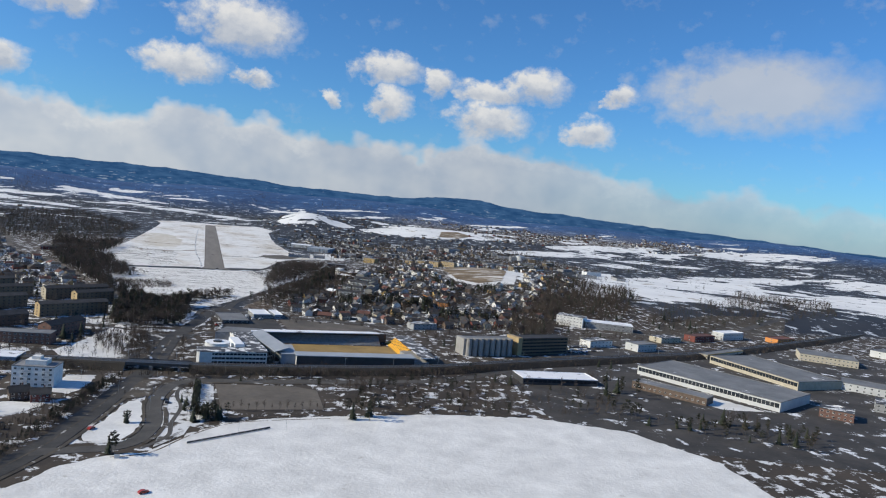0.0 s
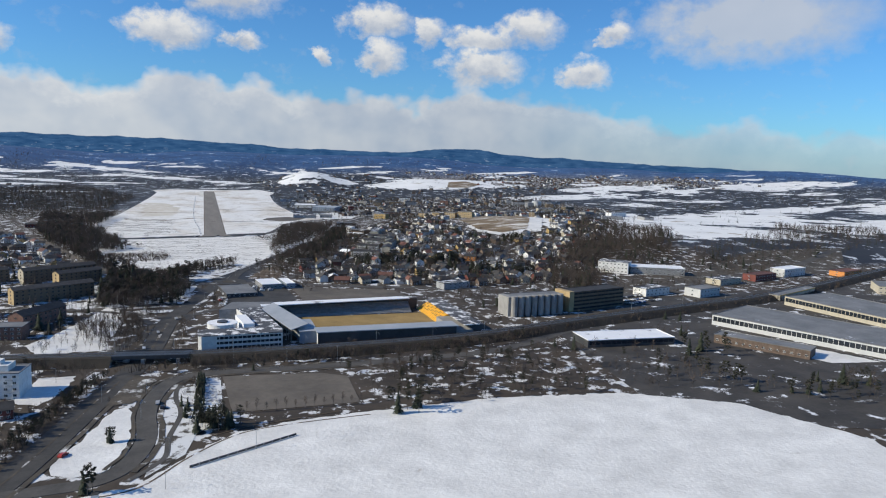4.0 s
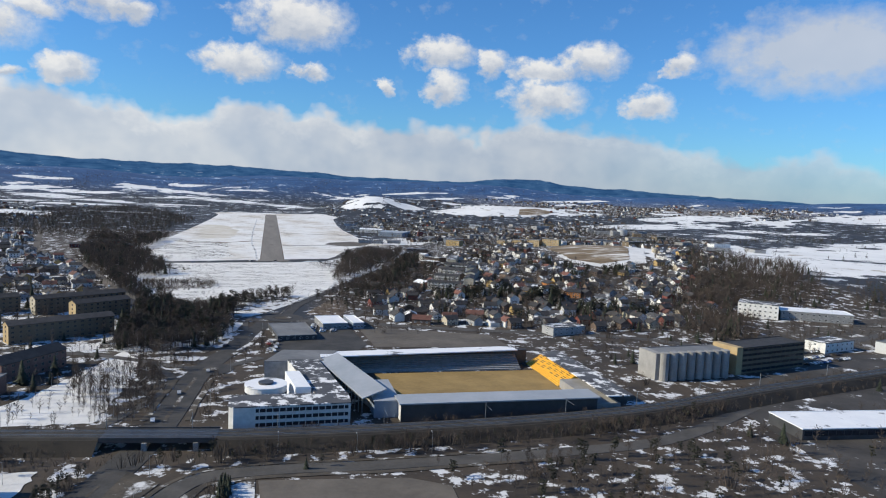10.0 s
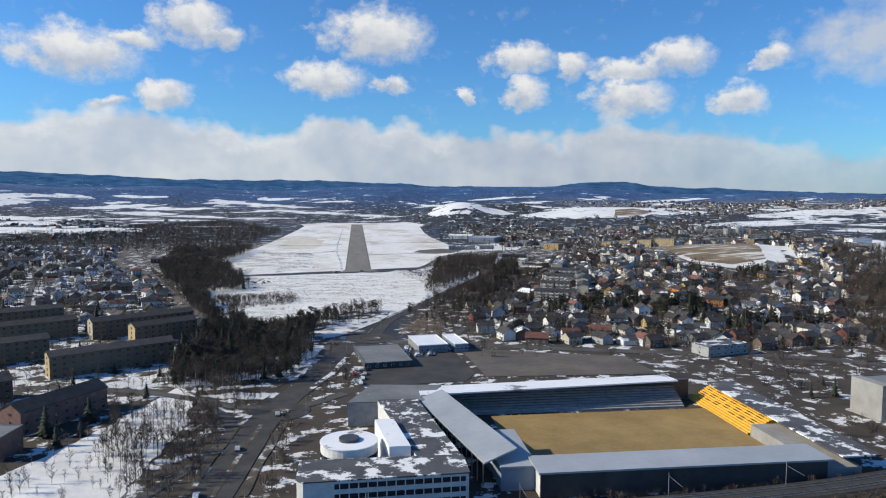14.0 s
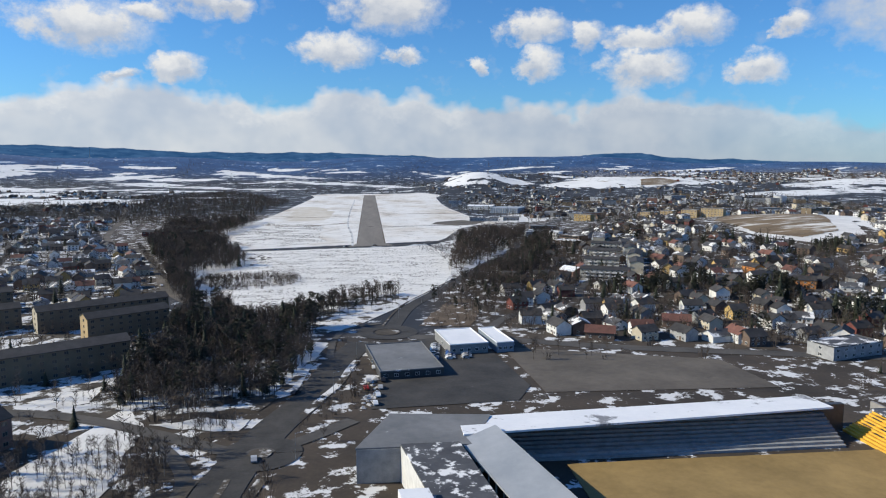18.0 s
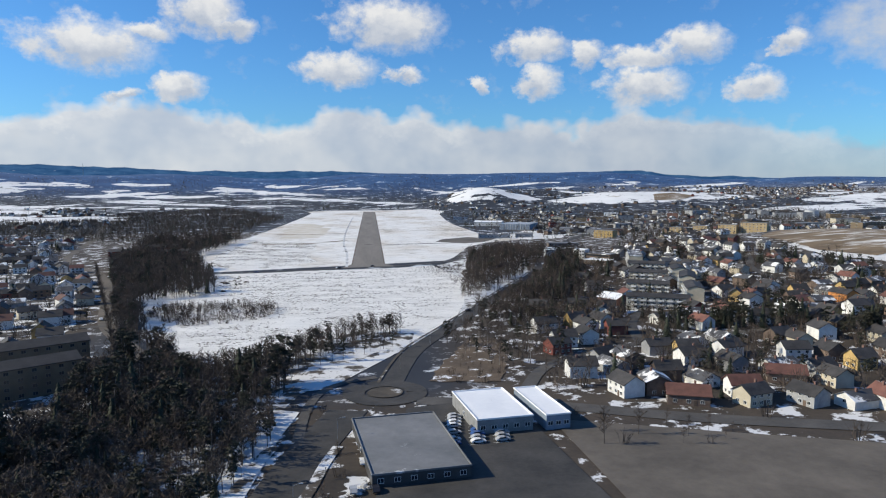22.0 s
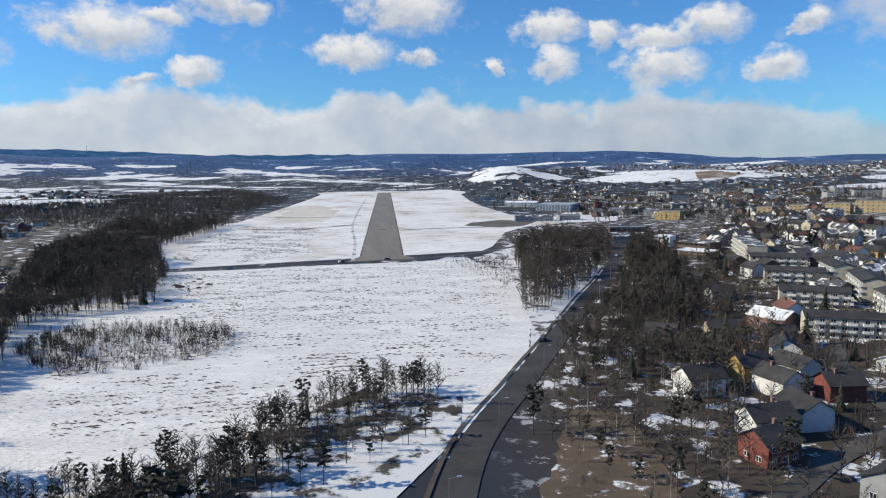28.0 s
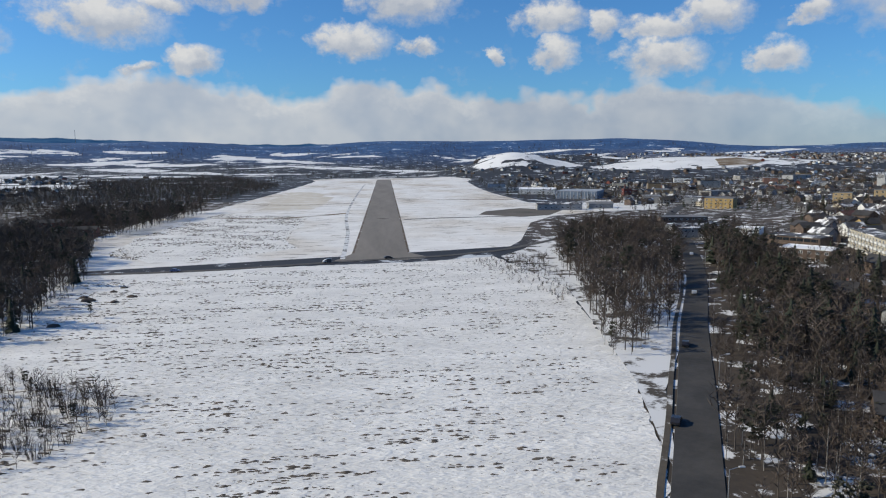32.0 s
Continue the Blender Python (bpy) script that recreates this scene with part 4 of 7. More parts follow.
def block(name, label, l, w, h, storeys, wall, roof, rise=0.0, bays=None, gable=None, balconies=0, group="", category="apartment building", band=False, parapet=0.4, trim=None):
    """A slab building with its long front at y = -w/2 and its left front corner at the origin; the windows stand in storeys and bays."""
    root = thing(name, label, category, group=group)
    s = Shape()
    s.box(0, 0, -3, l, w, h, 0)
    if rise:
        s.add([(0, 0, h), (0, w, h), (0, w / 2, h + rise), (l, 0, h), (l, w, h), (l, w / 2, h + rise)], [(0, 2, 1), (3, 4, 5), (0, 3, 5, 2), (1, 2, 5, 4)], 0)
    part("wall", s.mesh("wall", wall), root)
    if gable:
        pts = [(0, -3), (w, -3), (w, h)] + ([(w / 2, h + rise)] if rise else []) + [(0, h)]
        for x0, x1 in ((-0.12, -0.02), (l + 0.02, l + 0.12)):
            n, g = len(pts), Shape()
            g.add([(x0, y, z) for y, z in pts] + [(x1, y, z) for y, z in pts], [tuple(range(n))[::-1], tuple(range(n, 2 * n))] + [(i, (i + 1) % n, (i + 1) % n + n, i + n) for i in range(n)])
            part("gable", g.mesh("gable", gable), root)
    r, o, t = Shape(), 0.5, 0.3
    if rise:
        k = rise / (w / 2)
        for y0, y1 in ((w / 2, -o), (w / 2, w + o)):
            z0, z1 = h + rise + 0.03, h - k * o + 0.03
            r.add([(-o, y0, z0), (l + o, y0, z0), (l + o, y1, z1), (-o, y1, z1), (-o, y0, z0 + t), (l + o, y0, z0 + t), (l + o, y1, z1 + t), (-o, y1, z1 + t)],
                  [(0, 1, 2, 3), (7, 6, 5, 4), (0, 4, 5, 1), (1, 5, 6, 2), (2, 6, 7, 3), (3, 7, 4, 0)])
    else:
        r.box(-0.15, -0.15, h, l + 0.15, w + 0.15, h + 0.12)
        if parapet:
            for a in ((-0.2, -0.2, l + 0.2, 0.1), (-0.2, w - 0.1, l + 0.2, w + 0.2), (-0.2, 0.1, 0.1, w - 0.1), (l - 0.1, 0.1, l + 0.2, w - 0.1)):
                part("parapet", Shape().box(a[0], a[1], h + 0.125, a[2], a[3], h + 0.1 + parapet).mesh("parapet", roof), root)
    part("roof", r.mesh("roof", roof), root)
    bays = bays or max(2, int(l / 4.2))
    sh = h / storeys
    if band:
        for k in range(storeys):
            part("window", Shape().box(1.0, -0.06, k * sh + sh * 0.42, l - 1.0, 0.05, k * sh + sh * 0.86, 1).mesh("window", FRAME, GLASS), root)
            for j in range(1, bays):
                x = 1.0 + (l - 2.0) * j / bays
                part("mullion", Shape().box(x - 0.12, -0.1, k * sh + sh * 0.42, x + 0.12, 0.02, k * sh + sh * 0.86).mesh("mullion", wall), root)
    else:
        wm = window_mesh(1.7, 1.35, trim or FRAME)
        for k in range(storeys):
            for j in range(bays):
                x = l * (j + 0.5) / bays
                part("window", wm, root, m=pose(x, -0.01, k * sh + sh * 0.32))
            part("window", wm, root, m=pose(-0.13, w * 0.5, k * sh + sh * 0.32, 0, 0, -90))
    if balconies:
        bm_ = Shape().box(-1.6, -1.3, 0, 1.6, 0, 0.15, 0).box(-1.6, -1.3, 0.15, 1.6, -1.22, 1.1, 1).box(-1.6, -1.22, 0.15, -1.52, 0, 1.1, 1).box(1.52, -1.22, 0.15, 1.6, 0, 1.1, 1).mesh("balcony", CONCRETE, WHITE)
        for k in range(storeys):
            for j in range(balconies):
                part("balcony", bm_, root, m=pose(l * (j + 0.5) / balconies + 2.0, 0, k * sh + 0.1))
    return root


def put(root, x, y, turn=0.0, dz=0.0):
    root.matrix_basis = pose(x, y, hz(x, y) + dz, 0, 0, turn)
    OCCUPIED.append((x, y))
    return root


OCCUPIED = []        # places taken by large buildings, kept clear of houses and trees
ZONES = []           # outlines kept clear


def in_poly(x, y, poly):
    c, n = False, len(poly)
    for i in range(n):
        (x0, y0), (x1, y1) = poly[i], poly[i - 1]
        if (y0 > y) != (y1 > y) and x < (x1 - x0) * (y - y0) / (y1 - y0) + x0:
            c = not c
    return c


def slab(root, l, w, x, y, turn):
    """Sets a block with its left front corner at a place, and keeps its outline clear."""
    put(root, x, y, turn)
    c, s = math.cos(radians(turn)), math.sin(radians(turn))
    ZONES.append([(x + a * c - b * s, y + a * s + b * c) for a, b in ((-5, -6), (l + 5, -6), (l + 5, w + 5), (-5, w + 5))])
    return root


# ---- apartment blocks of the west side ----
AP = "dark brown apartment block with ochre gables"
slab(block("apartment_block", AP + " beside the birch slope", 62, 11, 11.5, 4, TAUPE, ROOFDARK, 2.2, trim=DULLFRAME, gable=OCHRE, bays=14, group="west apartment blocks"), 62, 11, -156, -489, 33)
slab(block("apartment_block", AP + " beyond a snowy yard", 40, 11, 11.5, 4, TAUPE, ROOFDARK, 2.2, trim=DULLFRAME, gable=OCHRE, bays=9, group="west apartment blocks"), 40, 11, -138, -411, 38)
slab(block("apartment_block", "long brown apartment block with a cream gable and balconies", 66, 11, 11.5, 4, TAUPE, ROOFDARK, 2.2, trim=DULLFRAME, gable=CREAM, bays=15, group="west apartment blocks"), 66, 11, -170, -391, 35)
slab(block("apartment_block", AP + " behind a snowy yard", 48, 11, 11.5, 4, TAUPE, ROOFDARK, 2.2, trim=DULLFRAME, gable=OCHRE, bays=11, group="west apartment blocks"), 48, 11, -224, -404, 34)
slab(block("apartment_block", AP + " in a row of blocks", 55, 11, 11.5, 4, TAUPE, ROOFDARK, 2.2, trim=DULLFRAME, gable=OCHRE, bays=12, group="west apartment blocks"), 55, 11, -222, -470, 34)
slab(block("apartment_block", AP + " at the row's end", 60, 11, 11.5, 4, TAUPE, ROOFDARK, 2.2, trim=DULLFRAME, gable=CREAM, bays=13, group="west apartment blocks"), 60, 11, -262, -360, 34)
slab(block("apartment_block", "pale brick three-storey block with a dark gabled roof", 40, 12, 9.5, 3, BRICK, ROOFDARK, 3.0, trim=DULLFRAME, gable=BRICK, bays=9, group="brick blocks"), 40, 12, -131, -576, 60)
slab(block("apartment_block", "brown three-storey block with a dark gabled roof", 32, 12, 9.5, 3, BROWNWALL, ROOFDARK, 3.0, trim=DULLFRAME, gable=BRICK, bays=7, group="brick blocks"), 32, 12, -182, -545, 40)
slab(block("apartment_block", "dark gabled block among bare trees", 30, 12, 9.5, 3, BROWNWALL, ROOFDARK, 3.0, trim=DULLFRAME, gable=BRICK, bays=7, group="brick blocks"), 30, 12, -215, -520, 30)
slab(block("brick_building", "long red-brown brick building with rows of windows", 60, 14, 8.5, 3, BRICK, ROOFGREY, bays=16, category="office building"), 60, 14, -186, -596, -6)
wb = slab(block("white_apartment_building", "white five-storey apartment building with stepped roof", 24, 16, 12.5, 4, WHITE, ROOFGREY, bays=6, balconies=2), 24, 16, -126, -718, -8)
part("penthouse", Shape().box(6, 4, 12.6, 18, 13, 15.6).box(9, 6, 15.6, 14, 11, 17.6).mesh("penthouse", WHITE), wb)
slab(block("low_building", "low building with a bright blue-grey roof", 40, 18, 5, 1, BLUEGREY, ROOFWHITE, bays=8, category="building"), 40, 18, -175, -660, -8)
slab(block("low_building", "low grey building with snow on its flat roof", 34, 14, 6, 2, GREYWALL, ROOFWHITE, bays=8, category="building"), 34, 14, -180, -700, -8)

# ---- white terraces of the east side ----
TE = "pale three-storey terrace block with balconies and a dark low roof"
for x, y, l, a in ((155, -254, 36, -23), (173, -206, 27, -27), (192, -160, 27, -26), (207, -118, 28, -24), (228, -148, 24, -108), (223, -178, 34, -115), (206, -220, 30, -110)):
    slab(block("terrace_block", TE, l, 10, 7.8, 3, STONEWALL, ROOFDARK, 1.6, gable=CREAM, bays=int(l / 3.4), balconies=int(l / 5), group="pale terrace blocks"), l, 10, x, y, a)
slab(block("terrace_block", "long cream terraced block with stepped balconies", 58, 11, 8.6, 3, CREAM, ROOFSNOW, 0.0, bays=14, balconies=11, group="cream terrace blocks"), 58, 11, 234, -44, -109)
for x, y, l, a in ((392, 156, 16, -38), (404, 118, 20, -42), (426, 108, 28, -44), (372, 178, 14, -38)):
    slab(block("hill_block", "ochre four-storey apartment block beside the hilltop field", l, 12, 12, 4, OCHRE, ROOFGREY, bays=max(3, int(l / 4)), group="ochre hill blocks"), l, 12, x, y, a)
slab(block("shop_building", "low brown shop building with a flat snowy roof", 22, 14, 6, 2, BROWNWALL, ROOFWHITE, bays=6, category="shop"), 22, 14, 188, -61, -48)
slab(block("shop_building", "long brown shop building with dark window bands", 26, 16, 7, 2, BROWNWALL, ROOFSNOW, bays=7, category="shop", band=True), 26, 16, 201, -27, -54)
slab(block("white_office", "white three-storey office house behind bare trees", 12, 10, 9, 3, WHITE, ROOFWHITE, bays=4, category="office building"), 12, 10, 196, -3, -44)
slab(block("brick_hall", "red brick hall under a snow-covered roof", 15, 13, 4.5, 1, BRICK, ROOFWHITE, 2.6, gable=BRICK, bays=4, category="hall"), 15, 13, 145, -231, -60)
slab(block("shop_building", "low grey shop building with a snowy flat roof", 40, 20, 5, 1, GREYWALL, ROOFSNOW, bays=9, category="shop"), 40, 20, 190, 70, -8)
slab(block("shop_building", "low brown shop building behind the trees", 34, 18, 6, 2, BROWNWALL, ROOFGREY, bays=8, category="shop"), 34, 18, 205, 125, -8)
slab(block("shop_building", "low dark shop building with snow patches on its roof", 30, 16, 6, 2, GREYWALL, ROOFSNOW, bays=7, category="shop"), 30, 16, 180, 40, -8)

# ---- stadium and its offices ----
ST = thing("stadium", "football stadium with an ochre pitch and grey stand roofs", "stadium")
part("pitch", Shape().prism([(54, -642), (150, -642), (150, -572), (54, -572)], 0.0, 0.35).mesh("pitch", PITCH), ST, "ochre winter pitch")
for k in range(8):          # near stand: terraced rows behind a dark back wall
    part("terrace_step", Shape().box(62, -651 + k * 0.9, 0.3, 148, -650 + k * 0.9, 5.6 - k * 0.62).mesh("terrace_step", CONCRETE), ST)
part("stand_wall", Shape().box(54, -653, -2, 150, -652, 8.2).box(54, -652, -2, 55, -641, 8.2, 1).mesh("stand_wall", DARKPANEL, WHITE), ST, "dark cladding with a white end wall")
part("stand_roof", Shape().prism([(53, -654.5), (151, -654.5), (151, -640), (53, -640)], 8.3, 8.9).mesh("stand_roof", METALROOF), ST, "flat grey metal roof")
part("corner_house", Shape().box(43, -646, -2, 54.5, -612, 7.6).mesh("corner_house", BLUEGREY), ST, "blue-grey corner house")
part("corner_roof", Shape().box(42.6, -646.5, 7.6, 54.9, -611.5, 8.1).mesh("corner_roof", METALROOF), ST)
WR = [(22.5, -574), (33.5, -569), (49.5, -640), (37.5, -646)]
part("west_roof", Shape().add([(x, y, z) for (x, y), z in zip(WR, (9.0, 11.2, 11.2, 9.0))] + [(x, y, z + 0.5) for (x, y), z in zip(WR, (9.0, 11.2, 11.2, 9.0))],
     [(3, 2, 1, 0), (4, 5, 6, 7), (0, 1, 5, 4), (1, 2, 6, 5), (2, 3, 7, 6), (3, 0, 4, 7)]).mesh("west_roof", METALROOF), ST, "slanting grey metal roof")
for k in range(14):
    f = (k + 0.5) / 14
    x, y = 24 + 14.5 * f, -575 - 69 * f
    part("column", Shape().tube((x, y, -1), (x, y, 9.2), 0.25, 0.25, 6).tube((x, y, 8), (x + 8, y + 2, 10.6), 0.15, 0.15, 5).mesh("column", STEEL), ST)
for k in range(7):
    part("terrace_step", Shape().add([(30 + k * 1.6, -573, 0), (31.6 + k * 1.6, -573, 0), (46.6 + k * 1.3, -640, 0), (45 + k * 1.3, -640, 0), (30 + k * 1.6, -573, 6 - k * 0.8), (31.6 + k * 1.6, -573, 6 - k * 0.8), (46.6 + k * 1.3, -640, 6 - k * 0.8), (45 + k * 1.3, -640, 6 - k * 0.8)],
         [(4, 5, 6, 7), (0, 1, 5, 4), (1, 2, 6, 5), (2, 3, 7, 6), (3, 0, 4, 7)]).mesh("terrace_step", CONCRETE), ST)
part("north_wall", Shape().box(30, -556, -2, 150, -554, 9.0).mesh("north_wall", DARKPANEL), ST)
part("north_roof", Shape().add([(24, -572, 9.8), (142, -562, 9.8), (142, -548, 8.8), (24, -556, 8.8), (24, -572, 10.4), (142, -562, 10.4), (142, -548, 9.4), (24, -556, 9.4)],
     [(3, 2, 1, 0), (4, 5, 6, 7), (0, 1, 5, 4), (1, 2, 6, 5), (2, 3, 7, 6), (3, 0, 4, 7)]).mesh("north_roof", ROOFWHITE), ST, "snow-covered long stand roof")
for k in range(9):
    part("terrace_step", Shape().box(34, -569 + k * 1.4, 0, 142, -567.6 + k * 1.4, 0.8 + k * 0.75).mesh("terrace_step", GREYWALL), ST)
for k in range(11):         # open east stand with yellow seats, letters become plain bars
    x = 150 + k * 1.1
    part("seating_tier", Shape().box(x, -606, 0, x + 1.1, -556, 0.8 + k * 0.6).mesh("seating_tier", SEATS), ST, "row of orange-yellow seats")
    if 3 <= k <= 8:
        for j in range(7):
            if (j + k) % 3:
                part("seat_bar", Shape().box(x + 0.1, -602 + j * 6.6, 0.81 + k * 0.6, x + 1.0, -598 + j * 6.6, 0.84 + k * 0.6).mesh("seat_bar", DARKPANEL), ST)
part("east_wall", Shape().box(162.2, -640, -2, 163, -552, 8.2).box(150, -652, -2, 163, -608, 5.0).mesh("east_wall", CONCRETE), ST)
part("east_roof", Shape().box(156, -652, 8.2, 170, -560, 8.7).mesh("east_roof", ROOFSNOW), ST)
ZONES.append([(18, -662), (172, -662), (172, -540), (18, -540)])

OF = thing("office_building", "white four-storey office building with ribbon windows and snowy roof", "office building")
part("front_wing", Shape().prism([(-20, -656), (-18, -658), (31, -656), (31, -642), (-20, -641)], -2, 10.6).mesh("front_wing", WHITE), OF)
part("side_wing", Shape().prism([(17, -642), (31, -642), (22, -578), (6, -578)], -2, 10.2).mesh("side_wing", WHITE), OF)
part("front_roof", Shape().prism([(-20.3, -655.8), (-18.2, -658.3), (31.3, -656.3), (31.3, -641.7), (-20.3, -640.7)], 10.6, 11.0).mesh("front_roof", ROOFSNOW), OF)
part("side_roof", Shape().prism([(17, -641.7), (31, -641.7), (22, -577.7), (6, -577.7)], 10.2, 10.7).mesh("side_roof", ROOFSNOW), OF)
part("north_wing", Shape().prism([(-6, -578), (26, -578), (34, -556), (4, -552)], -2, 9.5).mesh("north_wing", GREYWALL), OF)
part("north_roof", Shape().prism([(-6.3, -577.7), (26.3, -577.7), (34.4, -555.7), (3.8, -551.7)], 9.5, 9.9).mesh("north_roof", ROOFGREY), OF)
part("skylight_house", Shape().prism([(8, -636), (15, -636), (11, -608), (4, -608)], -2, 12.4).mesh("skylight_house", ROOFWHITE), OF)
ringpts = lambda r: [(-5 + r * math.cos(a), -628 + r * math.sin(a)) for a in np.linspace(0, 6.2832, 33)[:-1]]
drum = part("drum", Shape().prism(ringpts(9.5), -2, 12.0).mesh("drum", WHITE), OF, "round white drum with a ring of snow")
part("drum_window", Shape().prism(ringpts(9.56), 7.4, 9.0).mesh("drum_window", GLASS), drum)
part("drum_roof", Shape().prism(ringpts(9.7), 12.0, 12.3).mesh("drum_roof", ROOFWHITE), drum)
part("drum_plant", Shape().prism(ringpts(3.4), 12.3, 13.2).mesh("drum_plant", DARKPANEL), drum)
for k in range(3):
    z = 1.2 + k * 3.1 + 0.9
    part("window_band", Shape().add([(-9, -657.9, z), (30, -656.2, z), (30, -656.2, z + 1.5), (-9, -657.9, z + 1.5), (-9, -657.4, z), (30, -655.7, z), (30, -655.7, z + 1.5), (-9, -657.4, z + 1.5)],
         [(0, 1, 2, 3), (4, 7, 6, 5), (0, 4, 5, 1), (3, 2, 6, 7)]).mesh("window_band", GLASS), OF)
    for j in range(14):
        x = -7.5 + j * 2.75
        y = -658.02 + (x + 9) * 1.7 / 39
        part("mullion", Shape().box(x - 0.16, y, z - 0.02, x + 0.16, y + 0.3, z + 1.52).mesh("mullion", WHITE), OF)
ZONES.append([(-28, -666), (36, -666), (36, -548), (-28, -548)])
slab(block("shop_hall", "grey shop hall with white snowy roof strips", 18, 30, 4.6, 1, GREYWALL, ROOFWHITE, bays=5, category="shop"), 18, 30, 34, -452, 8)
slab(block("shop_hall", "dark blue-grey shop hall with a white roof", 8, 30, 4.6, 1, BLUEGREY, ROOFWHITE, bays=3, category="shop"), 8, 30, 56, -450, 8)
slab(block("parking_canopy", "dark car-park canopy with louvred roof", 26, 44, 3.2, 1, DARKPANEL, ROOFGREY, bays=6, category="canopy"), 26, 44, 2, -486, 8)

# ---- industrial east ----
IND = "industrial buildings"
slab(block("warehouse", "long low warehouse, white wall, broad grey roof", 128, 62, 8, 1, PANEL, ROOFGREY, bays=36, category="warehouse", group=IND, band=True), 128, 62, 364, -656, -66)
slab(block("warehouse", "long cream warehouse with a dark grey roof", 106, 60, 8, 1, CREAM, ROOFGREY, bays=30, category="warehouse", group=IND, band=True), 106, 60, 490, -602, -84)
slab(block("warehouse", "low dark shed with a snow-white roof", 66, 24, 5, 1, DARKPANEL, ROOFWHITE, bays=16, category="warehouse", group=IND, band=True), 66, 24, 228, -698, -4)
slab(block("warehouse", "low brown-black workshop with a grey roof", 62, 16, 6, 1, BROWNWALL, ROOFGREY, bays=14, category="workshop", group=IND), 62, 16, 326, -704, -58)
slab(block("warehouse", "pale yellow hall with a grey roof", 60, 40, 8, 2, CREAM, ROOFGREY, bays=14, category="warehouse", group=IND), 60, 40, 640, -574, -40)
slab(block("warehouse", "white hall with a light roof", 56, 40, 8, 2, PANEL, ROOFWHITE, bays=13, category="warehouse", group=IND), 56, 40, 700, -650, -40)
slab(block("warehouse", "red-brown brick works hall", 24, 20, 7, 2, BRICK, ROOFSNOW, bays=6, category="workshop", group=IND), 24, 20, 446, -782, -50)
slab(block("warehouse", "grey works hall with a patchy snow roof", 40, 30, 7, 2, GREYWALL, ROOFSNOW, bays=8, category="workshop", group=IND), 40, 30, 520, -770, -50)
slab(block("warehouse", "grey works hall beside lorries", 46, 30, 7, 2, PANEL, ROOFGREY, bays=8, category="workshop", group=IND), 46, 30, 560, -700, -50)
YB = slab(block("warehouse", "narrow shed with a bright yellow roof edge", 80, 10, 5, 1, CREAM, ROOFGREY, bays=16, category="warehouse", group=IND), 80, 10, 500, -586, 22)
part("yellow_fascia", Shape().box(-0.4, -0.5, 4.6, 80.4, -0.2, 5.5).mesh("yellow_fascia", YELLOW), YB, "bright yellow fascia")
SI = slab(block("silo_building", "grey concrete mill with a row of pale silos", 52, 16, 15, 4, CONCRETE, ROOFGREY, bays=8, category="silo"), 52, 16, 214, -598, 6)
for k in range(8):
    part("silo", Shape().tube((4 + k * 6.2, -2.2, -1), (4 + k * 6.2, -2.2, 16.5), 2.6, 2.6, 12).mesh("silo", CONCRETE), SI)
part("bright_wall", Shape().box(-0.6, -0.5, -1, 4.0, 16, 15.6).mesh("bright_wall", CONCRETE), SI)
OB = slab(block("tower_block", "brown office block with an ochre end wall", 64, 18, 16, 5, TAUPE, ROOFDARK, bays=14, category="office building", band=True), 64, 18, 272, -592, 14)
part("orange_panel", Shape().box(-0.5, -0.5, -1, 4.5, 18, 17).mesh("orange_panel", OCHRE), OB, "ochre-yellow end cladding")
slab(block("white_works", "white three-storey works building with dark windows", 34, 24, 12, 3, WHITE, ROOFSNOW, bays=8, category="office building"), 34, 24, 414, -402, -42)
slab(block("white_works", "grey factory wing with a flat snowy roof", 60, 24, 8, 2, GREYWALL, ROOFWHITE, bays=12, category="office building"), 60, 24, 446, -420, -26)
for x, y, l, w, h, wl, rf, lb in ((380, -545, 34, 16, 7, WHITE, ROOFSNOW, "white showroom with a red sign band"), (430, -560, 30, 18, 8, PANEL, ROOFGREY, "light showroom beside parked cars"), (500, -505, 36, 18, 6, CREAM, ROOFSNOW, "low cream depot with patchy snow"), (560, -490, 40, 16, 7, REDWOOD, ROOFRED, "orange-red building site hall"), (620, -470, 44, 18, 9, PANEL, ROOFWHITE, "white depot under a snowy roof"), (700, -480, 40, 18, 6, ORANGE, ROOFRED, "orange depot with a red roof"),
                                  (200, -480, 30, 14, 6, GREYWALL, ROOFSNOW, "grey workshop near the railway"), (800, -560, 50, 24, 8, PANEL, ROOFGREY, "light industrial hall with grey roof")):
    slab(block("depot", lb, l, w, h, 2, wl, rf, bays=max(3, int(l / 5)), category="workshop", group=IND), l, w, x, y, 15)

# ---- airfield buildings and the town beyond ----
HG = slab(block("hangar", "large blue-grey hangar with a light roof beside the airfield", 52, 60, 9, 1, BLUEGREY, METALROOF, bays=12, category="hangar"), 52, 60, 216, 495, -26)
for k in range(12):
    part("rib", Shape().box(2 + k * 4.3, -0.4, 0, 2.6 + k * 4.3, -0.1, 9).mesh("rib", PANEL), HG)
slab(block("hangar", "low grey hangar row with snow on the roof", 44, 14, 6, 1, GREYWALL, ROOFSNOW, 1.4, bays=8, category="hangar"), 44, 14, 152, 305, -6)
slab(block("hangar", "small grey hangar beside the gravel apron", 24, 14, 5, 1, GREYWALL, ROOFGREY, 1.6, bays=5, category="hangar"), 24, 14, 206, 312, -6)
slab(block("hangar", "light hangar among airfield sheds", 50, 24, 7, 1, PANEL, ROOFWHITE, 2.0, bays=8, category="hangar"), 50, 24, 190, 600, -20)
